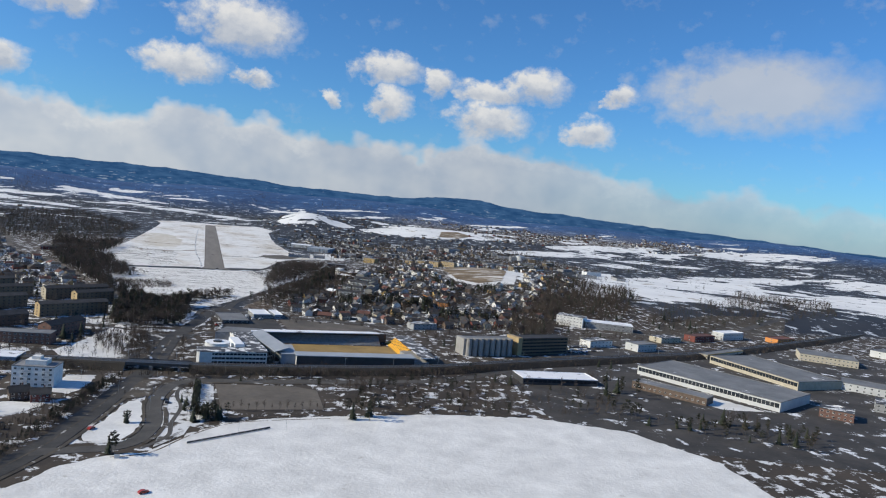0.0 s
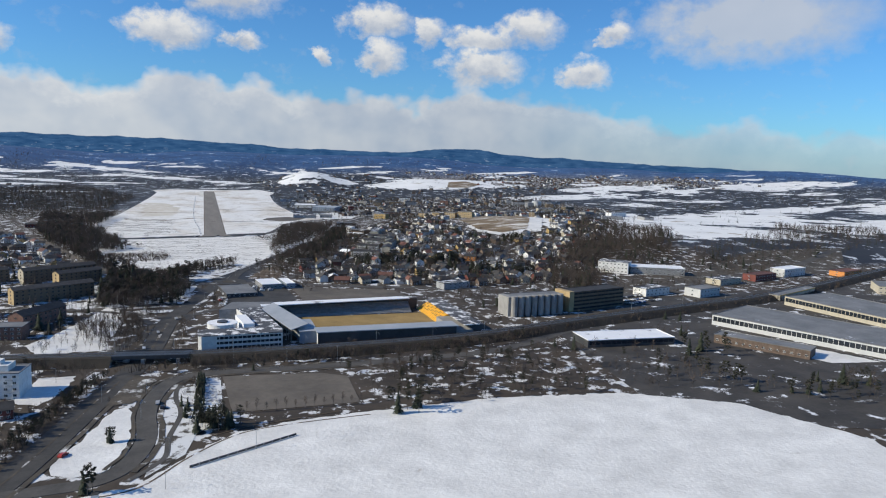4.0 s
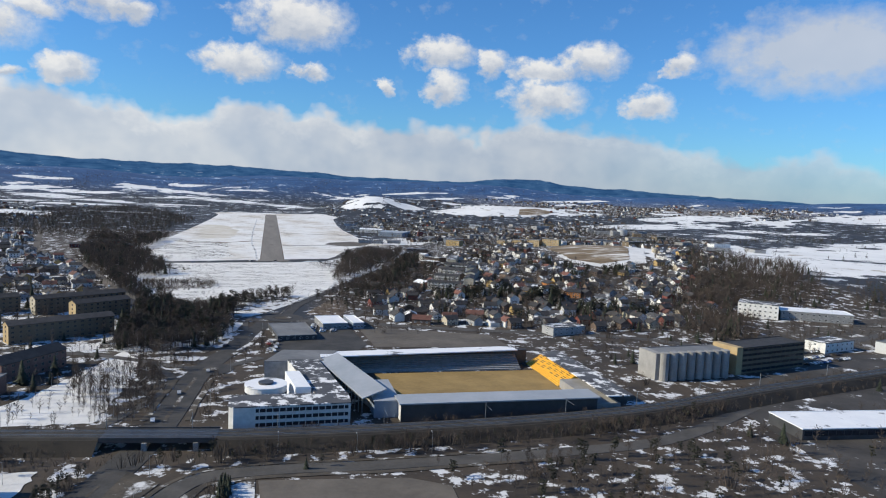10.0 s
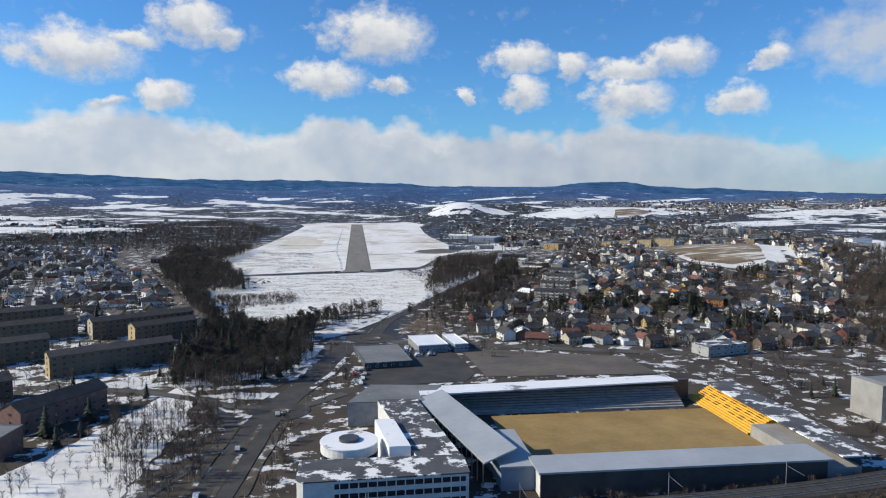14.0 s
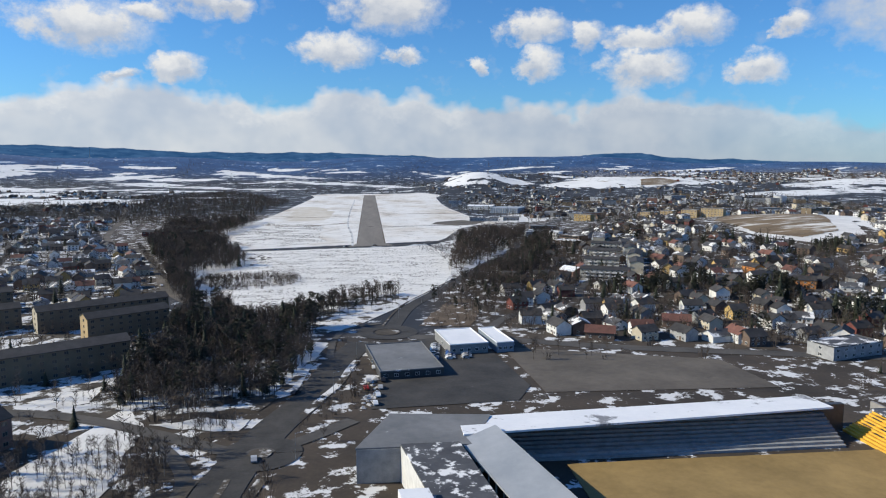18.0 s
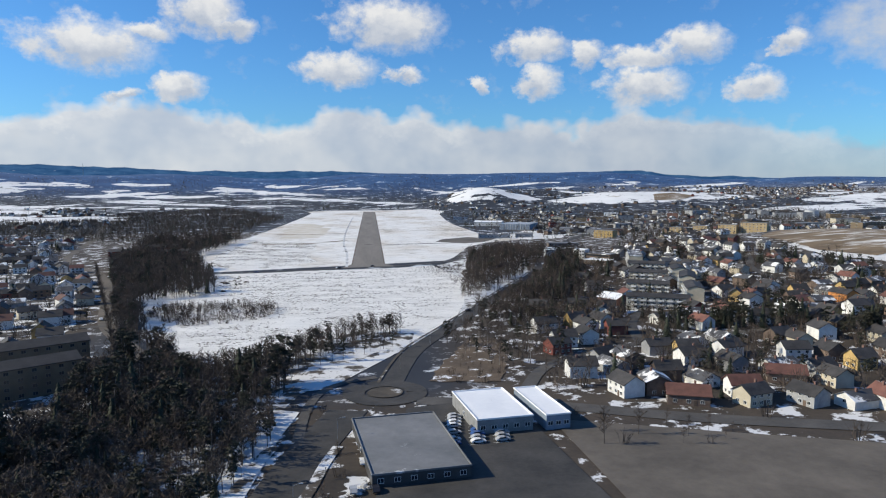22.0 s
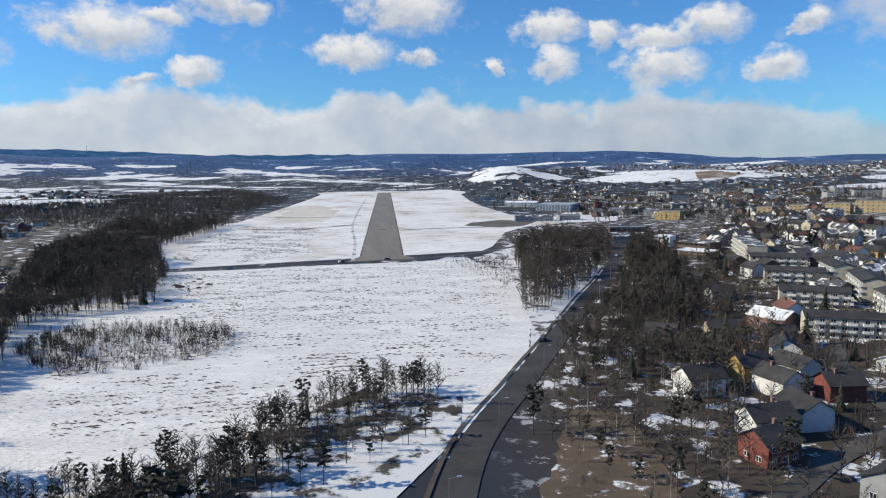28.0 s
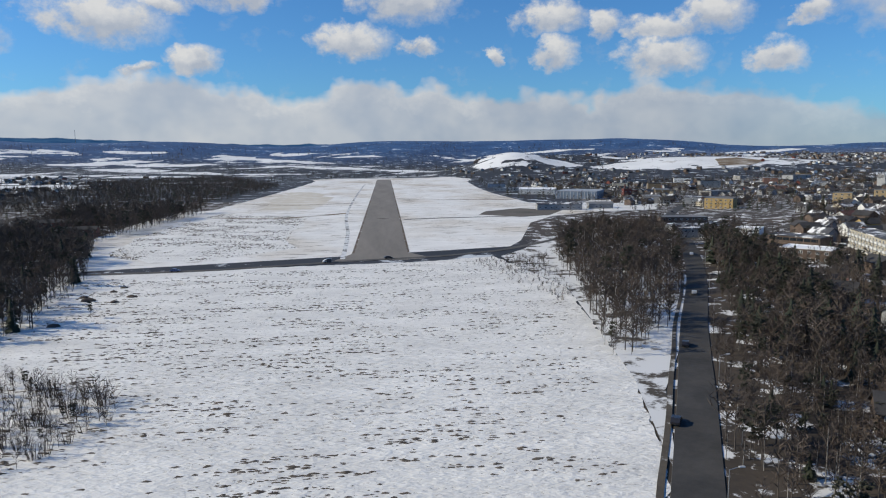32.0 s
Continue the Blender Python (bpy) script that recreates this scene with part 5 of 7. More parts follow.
slab(block("hangar", "grey shed row by the airfield fence", 40, 16, 5, 1, GREYWALL, ROOFSNOW, bays=8, category="hangar"), 40, 16, 170, 700, -10)
slab(block("hangar", "grey airfield shed with a snowy roof", 30, 16, 6, 1, BLUEGREY, ROOFSNOW, bays=6, category="hangar"), 30, 16, 178, 820, -10)
slab(block("yellow_building", "yellow three-storey building at the road bend", 26, 16, 10, 3, YELLOW, ROOFGREY, bays=6, category="building"), 26, 16, 307, 273, -41)
RC = slab(block("red_crane_works", "red steel works tower by the hangar", 10, 8, 12, 2, REDWOOD, ROOFRED, bays=2, category="tower"), 10, 8, 296, 470, 0)
part("arm", Shape().box(9, 3, 9, 18, 4.4, 10.2).box(2, 3, 12, 3.2, 4.2, 18).mesh("arm", REDWOOD), RC)
TK = thing("water_tank", "pale round water tank on the hill", "tank", pose(800, 540, hz(800, 540)))
part("shell", Shape().tube((0, 0, -2), (0, 0, 13), 12, 12, 32).mesh("shell", PANEL), TK)
part("cap", Shape().tube((0, 0, 13), (0, 0, 14.5), 12.3, 2.0, 32).mesh("cap", METALROOF), TK)
rng = random.Random(5)
for k in range(46):
    for _ in range(30):
        x, y = rng.uniform(250, 880), rng.uniform(120, 880)
        if y < 330 - (x - 250) * 0.1 and x < 380 or any(in_poly(x, y, z) for z in ZONES) or (395 < x < 560 and y < 140):
            continue
        if any(math.hypot(x - a, y - b) < 42 for a, b in OCCUPIED):
            continue
        break
    l, w, h = rng.uniform(22, 50), rng.uniform(12, 20), rng.choice([5, 6, 7, 8, 9, 11])
    mt = rng.choice([WHITE, CREAM, GREYWALL, BRICK, CONCRETE, TAUPE, GREYWALL, TAUPE, GREYWALL])
    rf = rng.choice([ROOFGREY, ROOFSNOW, ROOFDARK, ROOFSNOW])
    nm = {"white_boards": "white", "cream_render": "cream", "grey_boards": "grey", "brick_red": "red brick", "concrete": "concrete", "brown_render": "brown", "ochre_render": "ochre"}[mt.name]
    slab(block("town_block", nm + " block of the town centre, flat roof with snow", l, w, h, int(h / 3), mt, rf, bays=max(3, int(l / 7)), group="town centre blocks"), l, w, x, y, rng.choice([-15, -10, 70, 20]) + rng.uniform(-6, 6))

# ---- railway ----
RAIL = curve_points([(-420, -622), (-260, -640), (-150, -655), (-66, -666), (0, -672), (90, -670), (170, -660), (260, -634), (380, -604), (510, -570), (760, -470), (1066, -341), (1500, -150)], 6)
ROAD_PTS.extend((p.x, p.y, 12) for p in RAIL)


def sweep(name, line, profile, mat, parent, label=""):
    """A profile of (across, up) swept along the line."""
    vs, fs, n = [], [], len(profile)
    for i, p in enumerate(line):
        d = (line[min(i + 1, len(line) - 1)] - line[max(i - 1, 0)]).normalized()
        s = Vector((-d.y, d.x, 0))
        vs += [(p.x + s.x * a, p.y + s.y * a, u) for a, u in profile]
    for i in range(len(line) - 1):
        fs += [(i * n + j, i * n + j + 1, i * n + n + j + 1, i * n + n + j) for j in range(n - 1)]
    d = bpy.data.meshes.new(name)
    d.from_pydata(vs, [], fs)
    d.materials.append(mat)
    return part(name, d, parent, label)


RW = thing("railway", "dark railway embankment with tracks and a bridge over the road", "railway", kind="structure")
west, east, mid = [p for p in RAIL if p.x <= -66], [p for p in RAIL if p.x >= -33], [p for p in RAIL if -67 <= p.x <= -22]
for seg in (west, east):
    sweep("embankment", seg, [(13, -0.5), (6.2, 4.2), (-6.2, 4.2), (-13, -0.5)], BANKGRASS, RW)
    sweep("ballast", seg, [(5.4, 4.22), (4.8, 4.7), (-4.8, 4.7), (-5.4, 4.22)], BALLAST, RW)
# the deck is concrete; the dark colour stands in for shade on its side
bridge = sweep("bridge_deck", mid, [(6.2, 3.2), (6.2, 5.2), (5.9, 5.2), (5.9, 4.7), (-5.9, 4.7), (-5.9, 5.2), (-6.2, 5.2), (-6.2, 3.2), (6.2, 3.2)], DARKPANEL, RW, "concrete railway bridge, its shaded side coloured dark")
for x, y in ((-68, -666), (-50, -669), (-31, -671)):
    part("pier", Shape().box(x - 1, y - 6, -1, x + 1, y + 6, 3.3).mesh("pier", CONCRETE), RW)
for a in (3.0, 1.56, -1.56, -3.0):
    sweep("rail", RAIL, [(a + 0.07, 4.7), (a + 0.07, 4.9), (a - 0.07, 4.9), (a - 0.07, 4.7)], STEEL, RW)
for p in RAIL[::3]:
    part("catenary_mast", Shape().tube((p.x, p.y + 5.2, 4.2), (p.x, p.y + 5.2, 11.5), 0.16, 0.12, 5).tube((p.x, p.y + 5.2, 10.5), (p.x, p.y - 3.5, 10.8), 0.07, 0.07, 4).mesh("catenary_mast", STEEL), RW)

# ---- trees ----


def sliver(rng, base, tip, w):
    d = Vector(tip) - Vector(base)
    s = d.cross(Vector((rng.uniform(-1, 1), rng.uniform(-1, 1), rng.uniform(-1, 1))))
    s = s.normalized() * w / 2 if s.length > 1e-6 else Vector((w / 2, 0, 0))
    b = Vector(base)
    return [tuple(b + s), tuple(b - s), tuple(tip)]


def bare_tree(rng, limbs=26, twigs=7, spread=0.24, low=0.22, fat=1.0, sides=5):
    """A leafless tree of height 1: trunk, and limbs with twigs as fine slivers."""
    tv, tf = [], []
    n, lean = sides, (rng.uniform(-0.03, 0.03), rng.uniform(-0.03, 0.03))
    for k, (z, r) in enumerate(((-0.03, 0.0125), (0.45, 0.008), (0.97, 0.0015))):
        tv += [(lean[0] * z + r * math.cos(6.283 * i / n), lean[1] * z + r * math.sin(6.283 * i / n), z) for i in range(n)]
    for k in range(2):
        for i in range(n):
            a, b = k * n + i, k * n + (i + 1) % n
            tf += [(a, b, b + n), (a, b + n, a + n)]
    cv, cf = [], []
    for k in range(limbs):
        z = low + (0.93 - low) * (k + rng.random()) / limbs
        a = rng.uniform(0, 6.283)
        reach = spread * (1.15 - 0.75 * abs(z - 0.45) / 0.55) * rng.uniform(0.6, 1.2)
        up = reach * rng.uniform(0.5, 1.4)
        b = Vector((lean[0] * z, lean[1] * z, z))
        t = b + Vector((math.cos(a) * reach, math.sin(a) * reach, up))
        cv += sliver(rng, b, t, 0.011 * fat)
        for j in range(twigs):
            f = rng.uniform(0.25, 0.95)
            p = b.lerp(t, f)
            q = p + Vector((rng.uniform(-1, 1), rng.uniform(-1, 1), rng.uniform(-0.1, 1.1))) * reach * 0.5
            cv += sliver(rng, p, q, 0.0085 * fat)
    cf = [(i, i + 1, i + 2) for i in range(0, len(cv), 3)]
    return (np.array(tv), np.array(tf)), (np.array(cv), np.array(cf))


def conifer(rng, tiers=9, arms=9, width=0.17, low=0.1, ragged=0.35):
    """A spruce of height 1: trunk, and tiers of drooping ragged boughs."""
    tv = [(0.014 * math.cos(6.283 * i / 5), 0.014 * math.sin(6.283 * i / 5), -0.03) for i in range(5)] + [(0, 0, 0.9)]
    tf = [(i, (i + 1) % 5, 5) for i in range(5)]
    cv, cf = [], []
    for k in range(tiers):
        z = low + (0.97 - low) * k / tiers
        r = width * (1 - 0.92 * (k / tiers)) * rng.uniform(0.8, 1.15)
        for j in range(arms):
            a = 6.283 * (j + rng.uniform(-0.3, 0.3)) / arms
            rr = r * rng.uniform(1 - ragged, 1 + ragged)
            w = 0.62 * rr
            c, s = math.cos(a), math.sin(a)
            z1 = z - rr * rng.uniform(0.15, 0.45)
            i = len(cv)
            cv += [(0, 0, z + 0.09), (c * rr * 0.55 - s * w / 2, s * rr * 0.55 + c * w / 2, z - 0.01), (c * rr, s * rr, z1), (c * rr * 0.55 + s * w / 2, s * rr * 0.55 - c * w / 2, z - 0.01)]
            cf += [(i, i + 1, i + 2), (i, i + 2, i + 3)]
    return (np.array(tv), np.array(tf)), (np.array(cv), np.array(cf))


def pine_tree(rng):
    """A pine of height 1: a bare stem and an open clumpy crown of needle tufts."""
    (tv, tf), _ = bare_tree(rng, 4, 0)
    cv, cf = [], []
    for k in range(34):
        z = rng.uniform(0.42, 0.97)
        a, r = rng.uniform(0, 6.283), rng.uniform(0.02, 0.16) * (1.25 - abs(z - 0.7) * 1.6)
        c = Vector((math.cos(a) * r, math.sin(a) * r, z))
        for j in range(7):
            d = Vector((rng.uniform(-1, 1), rng.uniform(-1, 1), rng.uniform(-0.4, 0.7))) * 0.085
            cv += sliver(rng, c - d * 0.5, c + d, 0.05)
    return (tv, tf), (np.array(cv), np.array([(i, i + 1, i + 2) for i in range(0, len(cv), 3)]))


def shrub(rng, stems=16, w=0.03):
    cv = []
    for k in range(stems):
        a, r = rng.uniform(0, 6.283), rng.uniform(0.05, 0.5)
        b = (math.cos(a) * r * 0.4, math.sin(a) * r * 0.4, -0.05)
        t = (math.cos(a) * r, math.sin(a) * r, rng.uniform(0.5, 1.0))
        cv += sliver(rng, b, t, w)
        m = Vector(b).lerp(Vector(t), 0.5)
        cv += sliver(rng, m, m + Vector((rng.uniform(-0.3, 0.3), rng.uniform(-0.3, 0.3), 0.35)), w * 0.7)
    return (np.zeros((0, 3)), np.zeros((0, 3), int)), (np.array(cv), np.array([(i, i + 1, i + 2) for i in range(0, len(cv), 3)]))


trng = random.Random(11)
BARE = [bare_tree(trng, 24, 7, 0.22, 0.34, 1.8) for _ in range(6)]
YARDT = [bare_tree(trng, 15, 5, 0.27, 0.15, 2.2, 3) for _ in range(5)]
BIRCH = [bare_tree(trng, 22, 7, 0.18, 0.25, 1.7) for _ in range(4)]
SPRUCE = [conifer(trng, 10, 10, 0.25) for _ in range(5)]
PINES = [pine_tree(trng) for _ in range(4)]
FARBARE = [bare_tree(trng, 10, 2, 0.36, 0.1, 4.2, 3) for _ in range(4)]
FARSPRUCE = [conifer(trng, 4, 5, 0.24, 0.08) for _ in range(4)]
SHRUBS = [shrub(trng) for _ in range(4)]
KINDS = {"yard": (YARDT, BARK, TWIG), "bare": (BARE, BARK, TWIG), "birch": (BIRCH, BIRCHBARK, TWIG), "spruce": (SPRUCE, BARK, NEEDLE), "pine": (PINES, BARK, PINE), "farbare": (FARBARE, BARK, TWIG), "farspruce": (FARSPRUCE, BARK, NEEDLE), "shrub": (SHRUBS, BARK, TWIG)}


def clear(x, y, road=1.5):
    return not any((x - a) ** 2 + (y - b) ** 2 < (w + road) ** 2 for a, b, w in ROAD_NEAR(x, y)) and not any(in_poly(x, y, z) for z in ZONES)


ROAD_CELLS = {}
for a, b, w in ROAD_PTS:
    for i in range(-1, 2):
        for j in range(-1, 2):
            ROAD_CELLS.setdefault((int(a // 30) + i, int(b // 30) + j), []).append((a, b, w))


def ROAD_NEAR(x, y):
    return ROAD_CELLS.get((int(x // 30), int(y // 30)), ())


def scatter(poly, gap, rng, keep=1.0, road=1.5):
    xs, ys = [p[0] for p in poly], [p[1] for p in poly]
    out, x = [], min(xs)
    while x < max(xs):
        y = min(ys)
        while y < max(ys):
            px, py = x + rng.uniform(-0.5, 0.5) * gap, y + rng.uniform(-0.5, 0.5) * gap
            if rng.random() < keep * (1.0 if gap > 7.5 or gap < 3.1 else min(1.0, 0.88 + 0.35 * float(wave(px, py, 9.0)))) and in_poly(px, py, poly) and clear(px, py, road):
                out.append((px, py))
            y += gap
        x += gap
    return out


def stand_of_trees(name, label, spots, mix, rng, size=(9, 15), category="woodland", lift=0.0):
    """Many trees grown into one object of uncountable growth: mix is a list of (kind, weight)."""
    vs, fs, ms, mats, base = [], [], [], [], 0
    names, weights = [k for k, _ in mix], [w for _, w in mix]
    for k in names:
        for m in KINDS[k][1:]:
            if m not in mats:
                mats.append(m)
    for x, y in spots:
        k = rng.choices(names, weights)[0]
        temps, m0, m1 = KINDS[k]
        h = rng.uniform(*size) * (0.85 if k == "birch" else 1.0) * (0.86 + 0.3 * float(wave(x, y, 14.0)))
        wd = h * rng.uniform(0.85, 1.2)
        a = rng.uniform(0, 6.283)
        c, s = math.cos(a) * wd, math.sin(a) * wd
        z = hz(x, y) + lift
        for (v, f), m in zip(rng.choice(temps), (m0, m1)):
            if not len(v):
                continue
            w = np.empty_like(v)
            w[:, 0], w[:, 1], w[:, 2] = x + v[:, 0] * c - v[:, 1] * s, y + v[:, 0] * s + v[:, 1] * c, z + v[:, 2] * h
            vs.append(w)
            fs.append(f + base)
            ms.append(np.full(len(f), mats.index(m), np.int32))
            base += len(v)
    if not vs:
        return None
    V, F, M = np.concatenate(vs), np.concatenate(fs), np.concatenate(ms)
    d = bpy.data.meshes.new(name)
    d.vertices.add(len(V))
    d.vertices.foreach_set("co", V.astype(np.float32).ravel())
    d.loops.add(len(F) * 3)
    d.loops.foreach_set("vertex_index", F.astype(np.int32).ravel())
    d.polygons.add(len(F))
    d.polygons.foreach_set("loop_start", np.arange(0, len(F) * 3, 3, dtype=np.int32))
    for m in mats:
        d.materials.append(m)
    d.polygons.foreach_set("material_index", M)
    d.update(calc_edges=True)
    return tagged(new(name, d), label, category, kind="stuff")


TREE_MESH = {}


def tree(kind_, i, x, y, h, label, group="single trees"):
    """One tree standing by itself: trunk and crown."""
    temps, m0, m1 = KINDS[kind_]
    key = (kind_, i % len(temps))
    if key not in TREE_MESH:
        made = []
        for (v, f), m, n in zip(temps[i % len(temps)], (m0, m1), ("trunk", "crown")):
            d = bpy.data.meshes.new(n)
            d.from_pydata(v.tolist(), [], f.tolist())
            d.materials.append(m)
            made.append(d)
        TREE_MESH[key] = made
    root = thing("tree", label, "tree", pose(x, y, hz(x, y), 0, 0, (i * 73) % 360) @ Matrix.Diagonal((h, h, h, 1)), group)
    for d, n in zip(TREE_MESH[key], ("trunk", "crown")):
        part(n, d, root)
    return root


wr = random.Random(21)
W1 = [(-96, -514), (-37, -506), (-27, -450), (-32, -412), (-27, -385), (-62, -384), (-82, -352), (-112, -322), (-106, -352), (-100, -400), (-98, -452)]
stand_of_trees("wood", "dense dark mixed wood of pines and bare birches on snow", scatter(W1, 2.9, wr, 1.0, 0.6), [("pine", 2.2), ("spruce", 0.7), ("bare", 5), ("birch", 3.5)], wr, (8, 17))
W2 = [(-104, -390), (-96, -370), (-62, -354), (-48, -350), (-33, -348), (-26, -320), (-11, -302), (12, -290), (18, -300), (2, -316), (-12, -336), (-26, -362), (-62, -392)]
stand_of_trees("tree_belt", "belt of bare birches and young pines across the snow", scatter(W2, 3.0, wr), [("pine", 1.2), ("spruce", 0.1), ("bare", 6), ("birch", 2)], wr, (8, 13))
W2B = [(-62, -378), (-30, -370), (-8, -356), (14, -334), (20, -306), (2, -316), (-20, -344)]
stand_of_trees("young_wood", "thin young birch wood on shaded snow", scatter(W2B, 6.0, wr), [("bare", 4), ("birch", 3), ("pine", 2.5)], wr, (8, 14))
for x, y, l, ang in ((-262, 170, 44, 12), (-228, 108, 36, 12), (-276, 120, 30, 12)):
    slab(block("low_building", "long dark red building with a dark roof among bare trees", l, 12, 5.2, 2, REDWOOD, ROOFDARK, 2.0, gable=REDWOOD, bays=int(l / 5), group="red wood-side buildings", category="building"), l, 12, x, y, ang)
W3 = [(-106, -330), (-124, -262), (-152, -215), (-135, -178), (-112, -168), (-108, -150), (-118, -120), (-124, -80), (-131, -50), (-140, -30), (-176, 70), (-250, 60), (-232, 0), (-222, -30), (-172, -165), (-138, -262)]
W3N = [(-176, 70), (-180, 105), (-174, 240), (-170, 330), (-285, 290), (-262, 120), (-250, 60)]
stand_of_trees("wood", "brown leafless wood along the street and the field", scatter(W3, 3.4, wr), [("bare", 5), ("yard", 5), ("birch", 1.5), ("pine", 1.0), ("spruce", 0.4)], wr, (7, 16))
stand_of_trees("wood", "brown leafless wood beside the airfield", scatter(W3N, 4.2, wr), [("yard", 6), ("bare", 2), ("pine", 0.7)], wr, (8, 16))
R1 = [(74, -130), (80, -98), (88, -40), (97, 10), (118, 66), (150, 116), (196, 120), (196, 90), (174, 20), (134, -80), (96, -160), (70, -196), (60, -204), (68, -165)]
stand_of_trees("wood", "brown leafless wood between the field and the road", scatter(R1, 3.6, wr, 0.95, 0.2), [("bare", 6), ("yard", 4), ("birch", 4), ("pine", 0.8)], wr, (6, 17))
R2 = [(92, -206), (106, -178), (146, -84), (184, 12), (206, 80), (212, 30), (194, -20), (180, -80), (152, -150), (126, -215)]
stand_of_trees("wood", "dark spruces and bare trees beside the road", scatter(R2, 3.6, wr, 0.95, 0.4), [("bare", 3), ("yard", 3), ("spruce", 1.6), ("pine", 3.0), ("birch", 0.6)], wr, (7, 16))
R3 = [(300, -510), (352, -512), (400, -428), (480, -372), (560, -300), (640, -262), (690, -130), (610, -40), (540, -130), (470, -230), (390, -330), (330, -420)]
stand_of_trees("wood", "leafless wooded slope with a few spruces", scatter(R3, 5.0, wr), [("yard", 7), ("spruce", 0.8)], wr, (7, 15))
R13 = [(307, -486), (405, -443), (458, -373), (534, -382), (589, -306), (544, -178), (411, -312)]
stand_of_trees("wood", "dense brown leafless wood on the slope above the works", scatter(R13, 5.2, wr, 0.95), [("yard", 7), ("spruce", 0.3), ("shrub", 2)], wr, (7, 14))
R14 = [(548, -391), (561, -446), (582, -491), (685, -399), (608, -350)]
stand_of_trees("wood", "brown leafless trees along the valley road", scatter(R14, 7.0, wr, 0.9), [("yard", 6), ("spruce", 0.8)], wr, (6, 12))
R6 = [(600, -400), (560, -330), (680, -290), (820, -230), (1000, -60), (1180, -120), (1000, -300), (840, -360), (690, -390)]
stand_of_trees("wood", "leafless trees along the lower slope", scatter(R6, 8, wr, 0.85), [("yard", 5), ("farspruce", 1)], wr, (7, 13))
R7 = [(180, -520), (230, -470), (330, -450), (420, -450), (560, -450), (640, -500), (560, -520), (400, -540), (300, -560), (210, -580)]
stand_of_trees("grove", "leafless trees between the yards and the street", scatter(R7, 8.5, wr, 0.75), [("yard", 6), ("shrub", 2), ("spruce", 0.5)], wr, (4, 11))
J4 = [(34, -334), (58, -282), (84, -225), (110, -190), (130, -215), (112, -270), (92, -330), (62, -384)]
stand_of_trees("grove", "leafless trees and pines between the road and the houses", scatter(J4, 5.0, wr, 0.85), [("yard", 5), ("birch", 2), ("pine", 1.2)], wr, (6, 13))
LS = [(-320, -1000), (-190, -960), (-136, -880), (-112, -820), (-124, -770), (-160, -745), (-320, -740)]
stand_of_trees("garden_trees", "leafless garden trees beside the main road", scatter(LS, 8.0, wr, 0.8), [("yard", 6), ("spruce", 1), ("shrub", 1)], wr, (4, 11))
LT = [(90, -700), (180, -690), (260, -700), (280, -760), (260, -790), (190, -782), (130, -772), (84, -760)]
stand_of_trees("grove", "leafless trees and pines east of the pitch", scatter(LT, 7.5, wr, 0.8), [("yard", 6), ("pine", 1.5), ("shrub", 1)], wr, (5, 12))
R9 = [(262, -770), (300, -785), (350, -800), (390, -835), (360, -860), (300, -825), (262, -792)]
stand_of_trees("grove", "dark pines and leafless trees before the workshops", scatter(R9, 6.5, wr, 0.85), [("pine", 4), ("yard", 4), ("spruce", 1.5)], wr, (7, 12))
R10 = [(180, -700), (228, -704), (290, -702), (312, -690), (330, -672), (300, -660), (230, -672), (180, -682)]
stand_of_trees("railside_trees", "leafless trees beside the dark shed", scatter(R10, 6.0, wr, 0.8), [("yard", 5), ("shrub", 2), ("spruce", 0.8)], wr, (4, 10), "thicket")
R8 = [(90, -640), (220, -610), (330, -575), (330, -560), (210, -590), (90, -620)]
stand_of_trees("railside_trees", "leafless trees along the north side of the railway", scatter(R8, 5.5, wr, 0.8), [("yard", 5), ("shrub", 3)], wr, (3, 9), "thicket")
R11 = [(112, -195), (128, -150), (152, -90), (185, -10), (206, 60), (226, 50), (220, -20), (200, -80), (180, -130), (165, -190), (148, -236), (120, -230)]
stand_of_trees("grove", "leafless trees and dark pines round the low shops", scatter(R11, 5.0, wr, 0.9, 0.5), [("yard", 5), ("bare", 2), ("pine", 2.2), ("shrub", 2)], wr, (5, 14))
R12 = [(84, -240), (100, -200), (122, -232), (150, -240), (150, -290), (110, -300)]
stand_of_trees("garden_trees", "leafless trees and spruces round the nearest houses", scatter(R12, 5.0, wr, 0.9, 0.5), [("yard", 5), ("spruce", 1.2), ("shrub", 3)], wr, (4, 12))
R5 = [(60, -250), (50, -270), (72, -225), (96, -180), (118, -215), (100, -300), (84, -330)]
stand_of_trees("wood", "brown leafless trees beside the road junction", scatter(R5, 4.4, wr), [("bare", 5), ("birch", 3), ("pine", 1)], wr, (9, 14))
W4 = [(-92, -352), (-101, -347), (-130, -290), (-152, -225), (-170, -172), (-160, -165), (-142, -215), (-118, -270)]
stand_of_trees("street_trees", "dense brown row of leafless trees along the street", scatter(W4, 3.2, wr, 1.0, 0.6), [("bare", 6), ("birch", 2)], wr, (7, 13))
SL2 = [(-106, -548), (-62, -544), (-54, -600), (-60, -648), (-76, -640), (-96, -596)]
stand_of_trees("roadside_trees", "brown leafless trees with tall stems on the snowy slope", scatter(SL2, 3.8, wr, 0.9, 0.4), [("bare", 5), ("birch", 2)], wr, (7, 12))
SL = [(-88, -508), (-76, -530), (-68, -590), (-72, -645), (-112, -642), (-124, -618), (-108, -585), (-96, -540)]
stand_of_trees("birch_grove", "scattered young birches on a snowy slope", scatter(SL, 6.0, wr, 0.7), [("birch", 4), ("yard", 3)], wr, (6, 12))
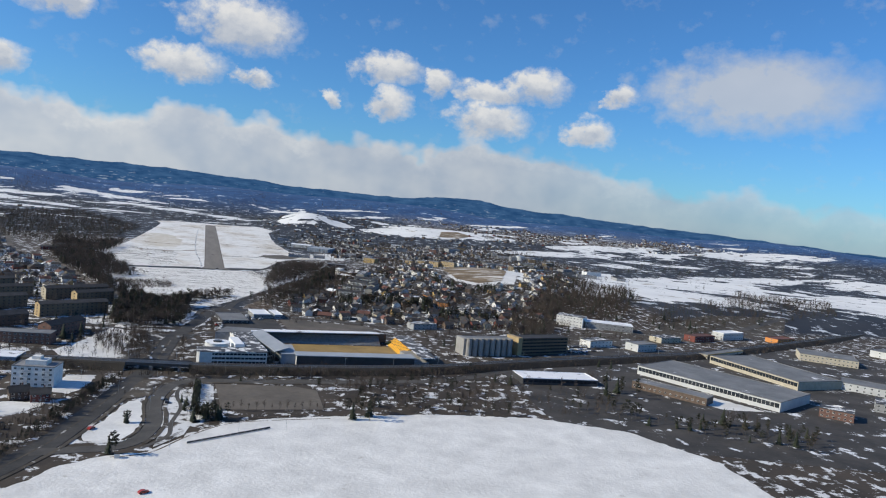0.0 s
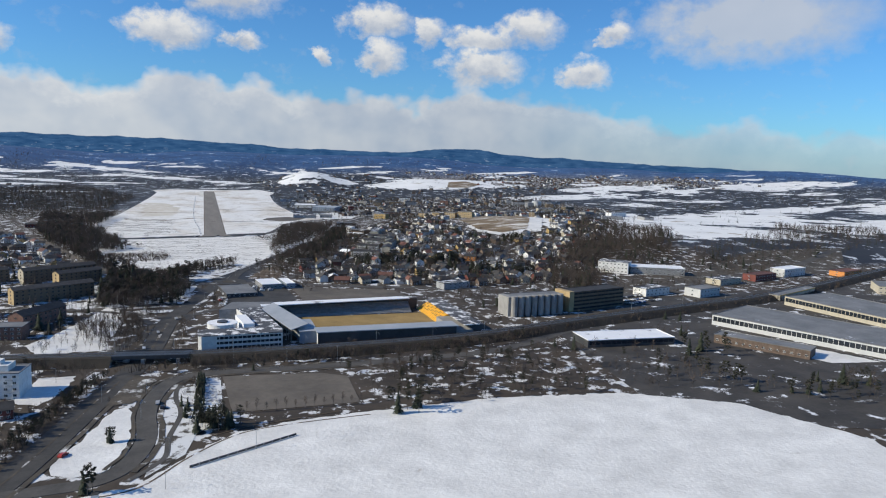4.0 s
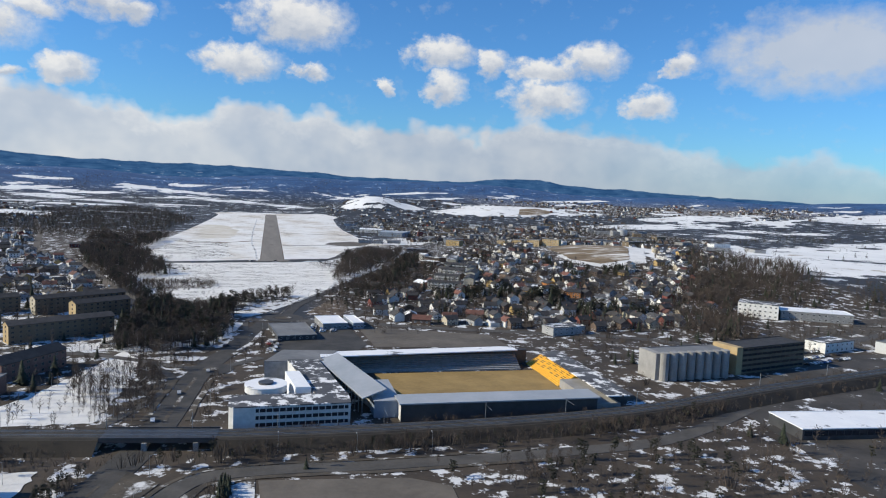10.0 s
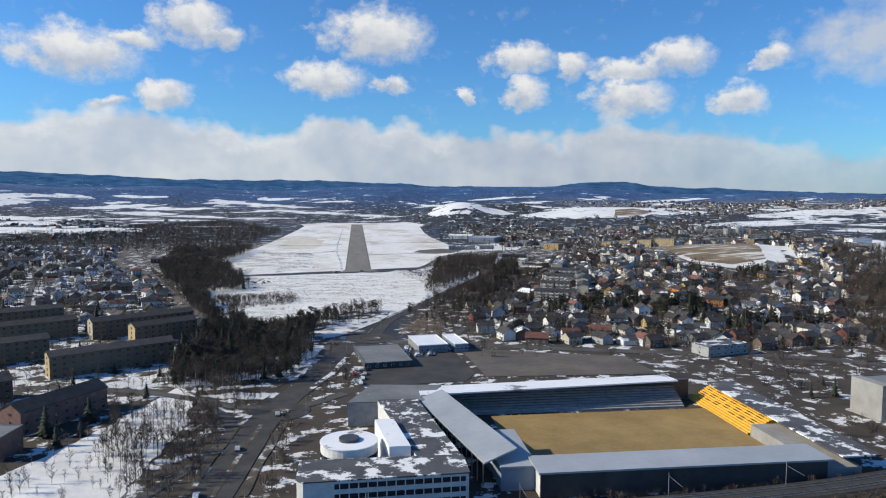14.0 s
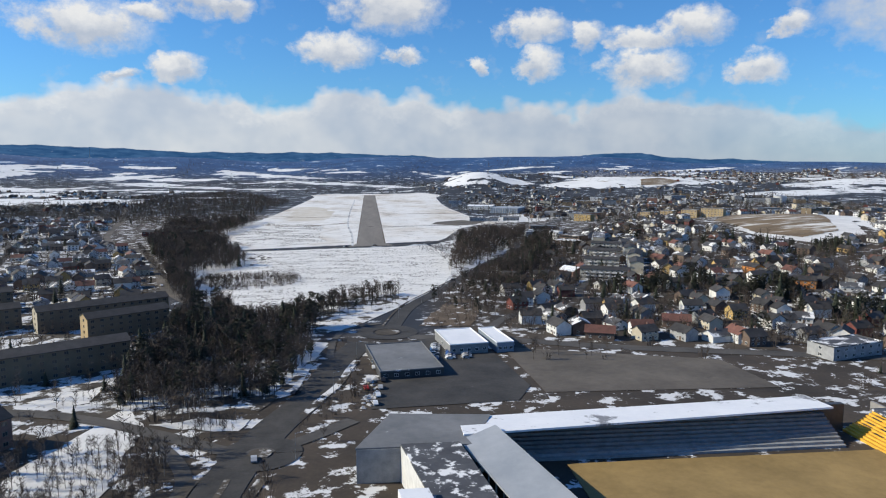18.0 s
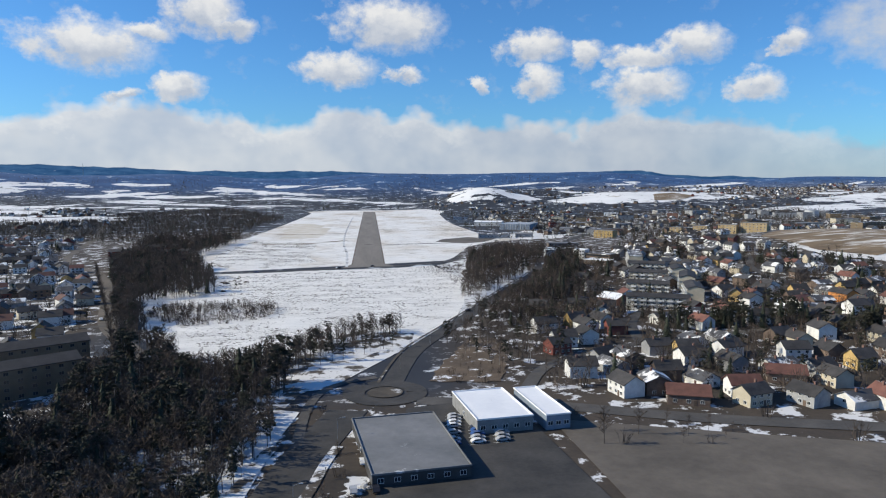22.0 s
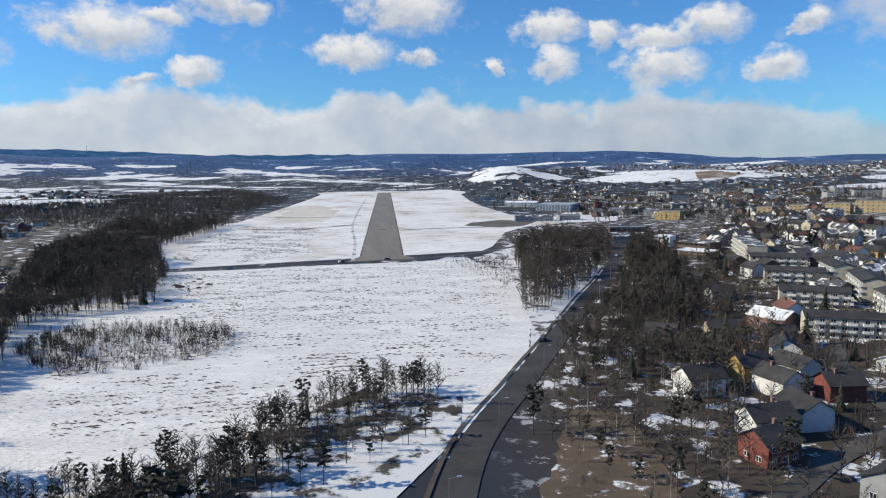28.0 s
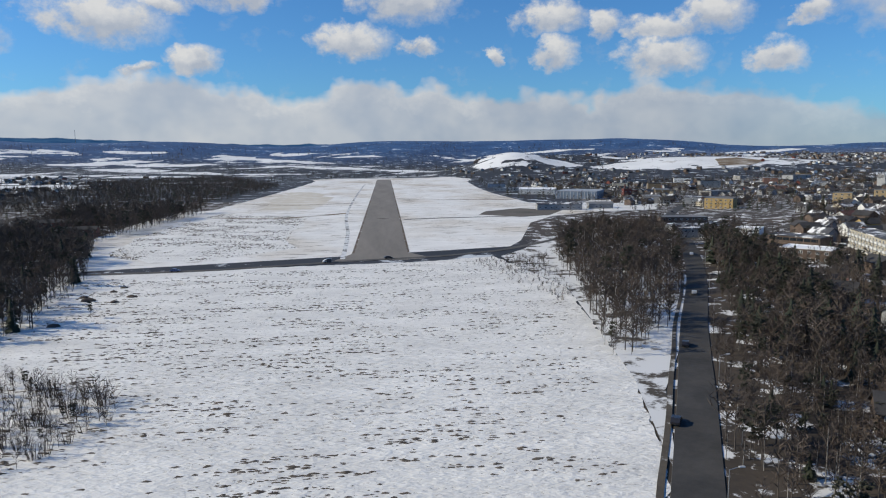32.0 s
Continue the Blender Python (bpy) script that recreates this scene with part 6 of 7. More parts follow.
GR = [(-125, -520), (-84, -500), (-70, -540), (-66, -600), (-60, -650), (-40, -652), (-50, -560), (-60, -500), (-92, -470)]
stand_of_trees("roadside_trees", "brown leafless trees beside the road", scatter(GR, 4.4, wr), [("yard", 5), ("birch", 2)], wr, (6, 11))
B1 = [(-128, -240), (-126, -206), (-92, -200), (-66, -212), (-52, -230), (-58, -252), (-76, -266), (-100, -272)]
stand_of_trees("thicket", "brown thicket of saplings standing in the snow", scatter(B1, 2.0, wr, 0.6), [("shrub", 3), ("yard", 5), ("pine", 0.4)], wr, (2.5, 7.0), "thicket")
B2 = [(47, -24), (90, -4), (84, -40), (76, -110), (69, -130), (58, -94)]
stand_of_trees("thicket", "low brown saplings at the field's edge", scatter(B2, 2.6, wr, 0.7), [("shrub", 4), ("yard", 3), ("pine", 1.0)], wr, (1.2, 3.6), "thicket")
B3 = [(-168, -160), (-128, -122), (-128, -96), (-118, -90), (-118, -130), (-140, -180)]
stand_of_trees("thicket", "brown thicket before the wood's edge", scatter(B3, 3.2, wr, 0.6), [("shrub", 3), ("bare", 4), ("spruce", 0.8)], wr, (2.0, 6.0), "thicket")
RS = [(-180, -668), (-110, -676), (-74, -680), (-70, -690), (-26, -688), (-24, -681), (60, -680), (150, -672), (220, -650), (226, -662), (160, -684), (60, -692), (-30, -694), (-80, -694), (-180, -682)]
stand_of_trees("railside_trees", "leafless bushes along the foot of the railway", scatter(RS, 2.8, wr, 0.9, -9.0), [("yard", 5), ("shrub", 4), ("pine", 1.2)], wr, (3.5, 7.0), "thicket", 1.6)
for low, high, up in ((6.8, 9.0, 2.6), (9.0, 13.0, 0.6)):
    line = []
    for k in range(len(RAIL) - 1):
        p, q = RAIL[k], RAIL[k + 1]
        d = (q - p).normalized()
        if p.x < -300 or p.x > 760 or -84 < p.x < -14:
            continue
        for j in range(int((q - p).length / 2.2)):
            for side in (-1, 1):
                if wr.random() < 0.7:
                    c, off_ = p.lerp(q, wr.random()), side * wr.uniform(low, high)
                    line.append((c.x - d.y * off_, c.y + d.x * off_))
    stand_of_trees("embankment_scrub", "brown leafless scrub on the railway embankment", line, [("shrub", 6), ("yard", 3)], wr, (2.0, 4.5), "thicket", up)
LOT = [(56, -700), (70, -698), (120, -702), (170, -700), (180, -770), (140, -782), (62, -776), (66, -740)]
stand_of_trees("grove", "leafless trees with a few pines around the gravel pitch", scatter(LOT, 7.0, wr, 0.8), [("bare", 5), ("pine", 1.5)], wr, (6, 11))
J1 = [(60, -432), (150, -446), (230, -446), (232, -470), (150, -470), (62, -466)]
stand_of_trees("roadside_trees", "leafless trees beside the yard", scatter(J1, 9, wr, 0.8), [("bare", 4), ("shrub", 2), ("spruce", 0.6)], wr, (4, 10))
J2 = [(26, -386), (66, -318), (84, -322), (66, -396), (40, -402)]
stand_of_trees("thicket", "brown bushes on the earth cutting", scatter(J2, 5, wr, 0.7), [("bare", 3), ("shrub", 4)], wr, (2, 6), "thicket")
J3 = [(40, -300), (70, -240), (100, -236), (84, -320), (58, -316)]
stand_of_trees("grove", "leafless trees between road and houses", scatter(J3, 5.5, wr, 0.9), [("bare", 5), ("birch", 2), ("spruce", 0.7)], wr, (5, 12))
APZ = [(-280, -340), (-112, -352), (-100, -440), (-98, -470), (-90, -500), (-104, -560), (-122, -640), (-280, -640)]
stand_of_trees("courtyard_trees", "leafless trees between the apartment blocks", scatter(APZ, 7.0, wr, 0.75), [("yard", 6), ("birch", 1), ("spruce", 0.6)], wr, (5, 12))
V4 = [(-78, -520), (-46, -520), (-44, -545), (-50, -600), (-56, -640), (-70, -640), (-66, -590), (-72, -550)]
stand_of_trees("roadside_trees", "brown leafless trees beside the dual road", scatter(V4, 4.0, wr, 0.9, 0.4), [("bare", 5), ("birch", 1), ("shrub", 2)], wr, (4, 9))
V5 = [(-20, -420), (-2, -428), (2, -500), (-8, -520), (-14, -470)]
stand_of_trees("thicket", "brown bushes between road and car park", scatter(V5, 4.0, wr, 0.8, 0.4), [("bare", 3), ("shrub", 4)], wr, (2, 6), "thicket")
HG1 = [(-122, -860), (-108, -834), (-98, -800), (-90, -768), (-82, -736), (-72, -700), (-64, -690), (-68, -706), (-76, -738), (-83, -768), (-91, -802), (-100, -836), (-112, -866)]
stand_of_trees("hedge", "dense dark hedge of bushes along the dual road", scatter(HG1, 1.9, wr, 1.0, -0.6), [("shrub", 2), ("yard", 3), ("pine", 4)], wr, (3.5, 6.0), "hedge")
V1 = [(-128, -842), (-116, -800), (-94, -745), (-78, -700), (-70, -702), (-86, -752), (-104, -806), (-116, -846)]
stand_of_trees("thicket", "brown bushes on the road embankment", scatter(V1, 3.6, wr, 0.85, 0.3), [("bare", 4), ("shrub", 4)], wr, (2, 6), "thicket")
V2 = [(-34, -640), (-24, -640), (-20, -590), (-16, -540), (-4, -500), (-10, -500), (-24, -520), (-32, -570)]
stand_of_trees("thicket", "brown roadside bushes and young trees", scatter(V2, 4.2, wr, 0.85, 0.3), [("bare", 5), ("shrub", 3)], wr, (3, 8), "thicket")
PC = [(-22, -788), (-6, -788), (-7, -764), (-19, -766)]
stand_of_trees("pine_clump", "dense clump of dark pines beside the gravel pitch", scatter(PC, 2.9, wr), [("pine", 4), ("spruce", 2)], wr, (6, 10), "thicket")
HC = [(-21.5, -764), (-17, -764), (-16, -709), (-20, -709)]
stand_of_trees("hedge", "narrow dark evergreen hedge along the pitch", scatter(HC, 1.7, wr, 1.0), [("spruce", 3), ("pine", 1)], wr, (4, 7), "hedge")
V3 = [(-30, -745), (-28, -706), (-20, -700), (-22, -750)]
stand_of_trees("thicket", "low bushes beside the gravel pitch", scatter(V3, 3.0, wr, 0.7, 0.3), [("bare", 2), ("shrub", 4), ("spruce", 0.5)], wr, (1.5, 5), "thicket")
for k in range(14):
    tree("bare", k, -2 + k * 4.6, -767.5, 5.0 + (k % 3), "slim leafless tree in a row beside the pitch", "row of trees by the pitch")
for k, (x, y, h, kd) in enumerate(((-56, -838, 12, "pine"), (-54.5, -836.5, 10, "pine"), (-57.5, -836, 9, "spruce"), (-54, -790, 8, "spruce"), (-53, -789, 7, "pine"), (-55.2, -789, 7, "pine"), (-24, -758, 7, "spruce"), (-20, -764, 8, "pine"), (-25, -767, 7, "spruce"), (-18, -770, 8, "spruce"), (-23, -774, 7, "pine"), (-15, -775, 7, "spruce"), (-27, -751, 6, "spruce"), (-19, -756, 7, "spruce"), (10, -700, 5, "spruce"), (16, -698, 5, "pine"), (-44, -726, 5, "bare"), (-60, -742, 5, "bare"),
                                    (-18, -781, 10, "pine"), (-13, -784, 11, "spruce"), (-9, -781, 10, "pine"), (-5, -784, 9, "spruce"), (-1, -781, 9, "pine"), (70, -779, 12, "pine"), (78, -782, 13, "pine"), (72, -786, 12, "spruce"), (84, -780, 12, "spruce"), (82, -788, 13, "pine"), (292, -715, 13, "pine"), (300, -722, 14, "spruce"), (308, -716, 13, "pine"), (316, -726, 14, "pine"), (286, -728, 12, "spruce"), (297, -732, 13, "pine"), (310, -736, 12, "pine"), (346, -640, 9, "spruce"), (338, -632, 8, "spruce"), (-96, -136, 6, "pine"))):
    tree(kd, k, x, y, h, {"pine": "dark green pine standing by itself", "spruce": "dark bushy spruce on snow", "bare": "small leafless tree on snow"}[kd])
for k in range(30):
    f = k / 29
    tree("bare", k, -98 - 130 * f - 8, -352 + 330 * f, 9 + 3 * ((k * 7) % 5) / 5, "leafless street tree in a row", "street trees")

# woods of the middle and far distance
fr = random.Random(31)
far = []
while len(far) < 7600:
    r, a = 350 + 3100 * fr.random() ** 0.9, radians(fr.uniform(-50, 62))
    x, y = r * math.sin(a), -500 + r * math.cos(a)
    if y < 250 and abs(x) < 650 or -200 < x < 170 and y < 1420:
        continue
    if inside_field(np.array([x]), np.array([y]))[0]:
        if fr.random() > (0.5 if wave(x, y * 1.3, 29) > 0.82 else 0.01):
            continue
    if town_area(np.array([x]), np.array([y]))[0] and fr.random() > 0.35 or not clear(x, y):
        continue
    if wave(x, y, 83) < -0.1 and fr.random() < 0.75:
        continue
    if r > 1500 and (field_value(np.array([x, x, x]), np.array([y + 60, y + 130, y + 220])) > 0).any() and fr.random() < 0.8:
        continue
    far.append((x, y))
stand_of_trees("far_woods", "dark mixed woods between the far snowy fields", far, [("farbare", 4), ("farspruce", 3)], fr, (7, 13))
left = [(x, y) for x, y in scatter([(-640, 420), (-300, 300), (-200, 420), (-180, 900), (-420, 1500), (-760, 900)], 7.5, fr) if not inside_field(np.array([x]), np.array([y]))[0]]
stand_of_trees("wood", "brown leafless wood west of the airfield", left, [("farbare", 6), ("farspruce", 0.8)], fr, (6, 12))

CT = [(250, 330), (330, 180), (620, 250), (900, 330), (960, 900), (300, 950), (230, 600)]
stand_of_trees("town_trees", "leafless trees and spruces between the town blocks", scatter(CT, 12, fr, 0.8), [("farbare", 5), ("farspruce", 2)], fr, (6, 12))

# ---- houses ----
HOUSES = [
    house(11, 8.5, 5.2, 2.6, WHITE, ROOFDARK, "white wooden house with a dark tiled roof"), house(10, 8, 4.8, 2.4, CREAM, ROOFDARK, "cream wooden house with a dark roof"),
    house(12, 8, 3.4, 2.2, GREYWALL, ROOFSNOW, "grey wooden bungalow with snow on the roof"), house(10, 8, 5.0, 2.8, BROWNWALL, ROOFDARK, "dark brown wooden house with a dark roof"),
    house(11, 8, 5.0, 2.6, WHITE, ROOFRED, "white wooden house with a red tiled roof"), house(13, 8.5, 3.4, 2.2, WHITE, ROOFSNOW, "long white bungalow with a snow-patched roof"),
    house(9.5, 8, 5.0, 3.0, YELLOW, ROOFDARK, "yellow wooden house with a dark gabled roof"), house(10, 8, 5.0, 2.6, REDWOOD, ROOFDARK, "barn-red wooden house with a dark roof"),
    house(12, 9, 5.4, 2.0, BROWNWALL, ROOFSNOW, "dark wooden house with a snowy low roof"), house(11, 8, 4.6, 2.4, GREYWALL, ROOFDARK, "grey wooden house with a dark roof"),
    house(13, 9, 5.6, 2.2, ORANGE, ROOFDARK, "bright orange wooden house with a dark roof"), house(14, 9, 4.0, 2.6, BROWNWALL, ROOFRED, "long brown house under a wide red roof")]
LITE = [house(11, 8.5, 4.8, 2.5, w, r, lb, windows=2, chimney=False) for w, r, lb in ((WHITE, ROOFDARK, "white house with a dark roof"), (CREAM, ROOFSNOW, "cream house with a snowy roof"), (GREYWALL, ROOFSNOW, "grey house with a snowy roof"), (BROWNWALL, ROOFDARK, "brown house with a dark roof"),
        (WHITE, ROOFRED, "white house with a red roof"), (REDWOOD, ROOFDARK, "barn-red house with a dark roof"), (YELLOW, ROOFDARK, "yellow house with a dark roof"), (WHITE, ROOFSNOW, "white house with a snowy roof"))]
for r_ in LITE:
    for o in [o for o in r_.children if o.name.startswith("door")]:
        bpy.data.objects.remove(o)
FIXED = [(-160, -806, 20, 9, ""), (-178, -780, 25, 0, ""), (-186, -822, 15, 3, ""), (-206, -796, 30, 8, ""), (-150, -848, 40, 1, ""), (-176, -862, 35, 5, ""), (-104, -748, 12, 7, ""), (-116, -744, 20, 3, ""), (-140, -772, 5, 8, ""), (-128, -790, 30, 2, ""), (202, -394, 5, 6, "yellow"), (161, -407, -20, 11, ""), (284, -330, -30, 10, ""), (327, -284, -25, 6, ""), (112, -428, -20, 11, ""), (301, -247, 10, 6, ""), (224, -254, 60, 6, ""), (183, -378, -5, 0, ""), (232, -405, -25, 5, ""), (227, -448, 50, 0, ""), (259, -444, -30, 0, ""), (212, -430, -25, 5, ""), (265, -305, 10, 0, ""), (245, -286, 20, 4, ""), (307, -344, -28, 5, ""), (136, -379, 10, 0, ""), (126, -248, -10, 1, ""), (140, -262, -20, 3, ""), (133, -278, 65, 0, ""), (101, -254, -28, 3, ""), (158, -182, 0, 9, ""), (161, -146, -40, 3, ""), (100, -372, 30, 9, ""), (86, -352, 20, 7, "")]
hr = random.Random(77)
used = [False] * len(HOUSES)
used_lite = [False] * len(LITE)


def place_house(k, x, y, a, lite=False):
    bank, flags = (LITE, used_lite) if lite else (HOUSES, used)
    m = pose(x, y, hz(x, y) - 0.1, 0, 0, a)
    if not flags[k]:
        flags[k] = True
        bank[k].matrix_basis = m
    else:
        copy_thing(bank[k], m)
    c, s = math.cos(radians(a)), math.sin(radians(a))
    ZONES.append([(x + p * c - q * s, y + p * s + q * c) for p, q in ((-7.5, -6), (7.5, -6), (7.5, 6), (-7.5, 6))])


for x, y, a, k, _ in FIXED:
    place_house(k, x, y, a)
HR = [(66, -410), (84, -330), (104, -232), (128, -212), (150, -160), (176, -120), (262, 66), (340, 160), (430, 260), (640, 260), (640, -60), (560, -170), (520, -240), (440, -320), (400, -402), (330, -470), (262, -472), (200, -454), (116, -430)]
NEAR_POLY = [(60, -412), (84, -330), (104, -232), (240, -180), (380, -210), (420, -330), (400, -410), (330, -475), (262, -475), (116, -435)]
HL = [(-150, -336), (-152, -262), (-190, -165), (-240, -40), (-322, 96), (-402, 380), (-640, 430), (-660, -340)]
WEIGHTS = [5, 3, 2, 3.0, 2.5, 3, 1.2, 1.4, 2.5, 2, 0.15, 0.6]
LW = [4, 2.5, 2.5, 3.5, 2, 1, 0.5, 3]
FIELD_TOP = [(368, 50), (360, -110), (400, -165), (482, -146), (550, -20), (600, 160), (470, 140), (410, 96)]
HOUSE_FREE = [(84, -240), (100, -190), (118, -140), (150, -70), (185, 10), (205, 100), (240, 60), (228, -30), (205, -90), (185, -150), (170, -200), (150, -240), (150, -290), (100, -290)]
REST = []
lite_count = 0
for poly, gap, base in ((HR, 19.5, 8), (HL, 19.5, 22)):
    for x, y in scatter(poly, gap, hr, 0.97, 6.5):
        if in_poly(x, y, FIELD_TOP) or in_poly(x, y, HOUSE_FREE):
            continue
        a = base + 90 * hr.randrange(4) + hr.uniform(-14, 14)
        if in_poly(x, y, NEAR_POLY) or (poly is HL and y < -170 and x > -330):
            place_house(hr.choices(range(len(HOUSES)), WEIGHTS)[0], x, y, a)
        elif lite_count < 60 and (x < 330 and -210 < y < 60 if poly is HR else x > -330 and y < 60):
            lite_count += 1
            place_house(hr.choices(range(len(LITE)), LW)[0], x, y, a, True)
        else:
            REST.append((x, y, a, hr.choices(range(len(LITE)), LW)[0]))
            c, s_ = math.cos(radians(a)), math.sin(radians(a))
            ZONES.append([(x + p_ * c - q * s_, y + p_ * s_ + q * c) for p_, q in ((-7.5, -6), (7.5, -6), (7.5, 6), (-7.5, 6))])
for bank, flags in ((HOUSES, used), (LITE, used_lite)):      # kinds of house that found no place
    for root, placed in zip(bank, flags):
        if not placed:
            for o in (*root.children_recursive, root):
                bpy.data.objects.remove(o)
stand_of_trees("garden_trees", "leafless trees and spruces between the houses", [q for q in scatter(HR, 5.4, hr, 0.85, 0.8) if not in_poly(q[0], q[1], FIELD_TOP)], [("yard", 5), ("spruce", 0.5), ("pine", 0.5), ("shrub", 4)], hr, (4, 13))
stand_of_trees("garden_trees", "leafless garden trees between the western houses", scatter(HL, 7.2, hr, 0.85, 0.8), [("yard", 5), ("spruce", 0.6), ("pine", 0.4), ("shrub", 3)], hr, (4, 12))
stand_of_trees("spruce_clump", "clump of tall dark spruces above the houses", [p for c in ((177, -317), (214, -323), (228, -350), (166, -312), (250, -358), (256, -392), (294, -405), (317, -400), (338, -211), (403, -183), (272, -412), (196, -314), (360, -170), (330, -120), (260, -70)) for p in scatter([(c[0] - 15, c[1] - 9), (c[0] + 15, c[1] - 9), (c[0] + 15, c[1] + 9), (c[0] - 15, c[1] + 9)], 3.6, hr, 0.85)], [("spruce", 2), ("pine", 4)], hr, (9, 16))

# far houses, too many and small to tell apart
hs = Shape()


def small_house(x, y, a, l, w, h, wall, roof):
    """Walls, two roof slopes with eaves and dark windows, added to the joined far houses."""
    c, s, z = math.cos(a), math.sin(a), hz(x, y)
    P = lambda u, v, t: (x + u * c - v * s, y + u * s + v * c, z + t)
    hs.add([P(-l / 2, -w / 2, -2), P(l / 2, -w / 2, -2), P(l / 2, w / 2, -2), P(-l / 2, w / 2, -2), P(-l / 2, -w / 2, h), P(l / 2, -w / 2, h), P(l / 2, w / 2, h), P(-l / 2, w / 2, h), P(-l / 2, 0, h + 2.5), P(l / 2, 0, h + 2.5)],
           [(0, 1, 5, 4), (2, 3, 7, 6), (3, 0, 4, 8, 7), (1, 2, 6, 9, 5)], wall)
    hs.add([P(-l / 2 - 0.5, -w / 2 - 0.5, h - 0.2), P(l / 2 + 0.5, -w / 2 - 0.5, h - 0.2), P(l / 2 + 0.5, 0, h + 2.6), P(-l / 2 - 0.5, 0, h + 2.6), P(l / 2 + 0.5, w / 2 + 0.5, h - 0.2), P(-l / 2 - 0.5, w / 2 + 0.5, h - 0.2)],
           [(0, 1, 2, 3), (3, 2, 4, 5)], roof)
    for sv in (-1, 1):
        for u in (-0.3, 0.0, 0.3):
            for t in (0.9, 3.2)[: 2 if h > 4.4 else 1]:
                v = sv * (w / 2 + 0.03)
                hs.add([P(u * l - 0.7, v, t), P(u * l + 0.7, v, t), P(u * l + 0.7, v, t + 1.2), P(u * l - 0.7, v, t + 1.2)], [(0, 1, 2, 3)], 6)


for x, y, a, k in REST:
    w_, r_ = ((0, 4), (1, 5), (2, 5), (7, 4), (0, 9), (3, 4), (8, 4), (0, 5))[k]
    small_house(x, y, radians(a), hr.uniform(9.5, 13), hr.uniform(7.5, 9), hr.choice([3.4, 4.8, 5.2]), w_, r_)
for k in range(1450):
    while True:
        q = hr.random()
        if q < 0.36:
            x, y = hr.uniform(900, 2300), hr.uniform(1200, 2300)
        elif q < 0.62:
            x, y = hr.uniform(-1500, -500), hr.uniform(420, 1500)
        elif q < 0.76:
            x, y = hr.uniform(180, 1100), hr.uniform(880, 2100)
        else:
            x, y = hr.uniform(260, 900), hr.uniform(300, 900)
        if math.hypot(x, y + 1150) < 3700 and wave(x, y, 110) > -0.35 and (not inside_field(np.array([x]), np.array([y]))[0] or hr.random() < 0.02) and (y > 900 or clear(x, y, 8)):
            break
    small_house(x, y, hr.uniform(0, 3.14), hr.uniform(8, 12), hr.uniform(7, 8.5), hr.uniform(3, 5), hr.choices([0, 1, 2, 3, 7], [1.6, 0.4, 4, 0.4, 5])[0], hr.choice([4, 4, 5]))
tagged(new("far_houses", hs.mesh("far_houses", WHITE, CREAM, GREYWALL, REDWOOD, ROOFDARK, ROOFSNOW, GLASS, BROWNWALL, YELLOW, ROOFRED)), "scattered houses of the hillside and outskirts", "houses", kind="stuff")

# ---- cars, lamps and small things ----


def car(paint, label):
    root = thing("car", label, "car", group="parked cars")
    s = Shape()
    prof = [(-2.2, 0.35), (2.2, 0.35), (2.25, 0.75), (1.3, 0.92), (0.55, 1.42), (-1.2, 1.45), (-2.0, 0.95), (-2.25, 0.8)]
    n = len(prof)
    s.add([(x, -0.88, z) for x, z in prof] + [(x, 0.88, z) for x, z in prof], [tuple(range(n)), tuple(range(n, 2 * n))[::-1]] + [(i, i + n, (i + 1) % n + n, (i + 1) % n) for i in range(n)])
    part("body", s.mesh("body", paint), root)
    part("windscreen", Shape().add([(1.22, -0.75, 0.98), (1.22, 0.75, 0.98), (0.62, 0.72, 1.40), (0.62, -0.72, 1.40)], [(0, 1, 2, 3)]).mesh("windscreen", GLASS), root)
    for sy in (-0.9, 0.9):
        part("side_window", Shape().add([(0.95, sy, 0.98), (-1.7, sy, 0.98), (-1.15, sy, 1.38), (0.5, sy, 1.36)], [(0, 1, 2, 3)]).mesh("side_window", GLASS), root)
    wm = Shape().tube((0, -0.1, 0), (0, 0.1, 0), 0.33, 0.33, 10).mesh("wheel", TYRE)
    for x in (-1.4, 1.4):
        for y in (-0.82, 0.82):
            part("wheel", wm, root, m=pose(x, y, 0.33))
    return root


CARS_T = [car(p, lb) for p, lb in zip(CARS, ("white car standing on the asphalt", "dark car standing on the asphalt", "silver car standing on the asphalt", "red car standing on the asphalt", "blue car standing on the asphalt"))]
car_used = [False] * 5


def place_car(x, y, a):
    k = hr.choices(range(5), [3, 3, 3, 1, 1])[0]
    m = pose(x, y, hz(x, y) + 0.22, 0, 0, a)
    if car_used[k]:
        copy_thing(CARS_T[k], m)
    else:
        car_used[k] = True
        CARS_T[k].matrix_basis = m


for k in range(9):
    for j in range(2):
        if hr.random() < 0.8:
            place_car(-4 + k * 1.1 + j * 5.5 - 2, -515 + k * 9, 95 + hr.uniform(-4, 4))
for x, y, a in ((-38, -745, 88), (-35.5, -752, 88), (-46, -600, 95), (-52, -640, 95), (-36, -560, 100), (-96, -40.5, 5), (-27, -19, 20), (4, -9.5, 12), (-30, -500, 60), (60, -245, 60), (86, -190, 65), (120, -120, 65), (160, -28, 66), (-150, -248, 118), (-70, -800, 60), (-38, -884, 25), (260, 235, 55)):
    place_car(x, y, a)
for row in range(5):
    for k in range(9):
        if hr.random() < 0.85:
            place_car(8 + row * 7.5 - 0.13 * (k * 3 - 30) + 2, -437 - k * 3.0 + row * 0.8 , 8 + hr.uniform(-3, 3))
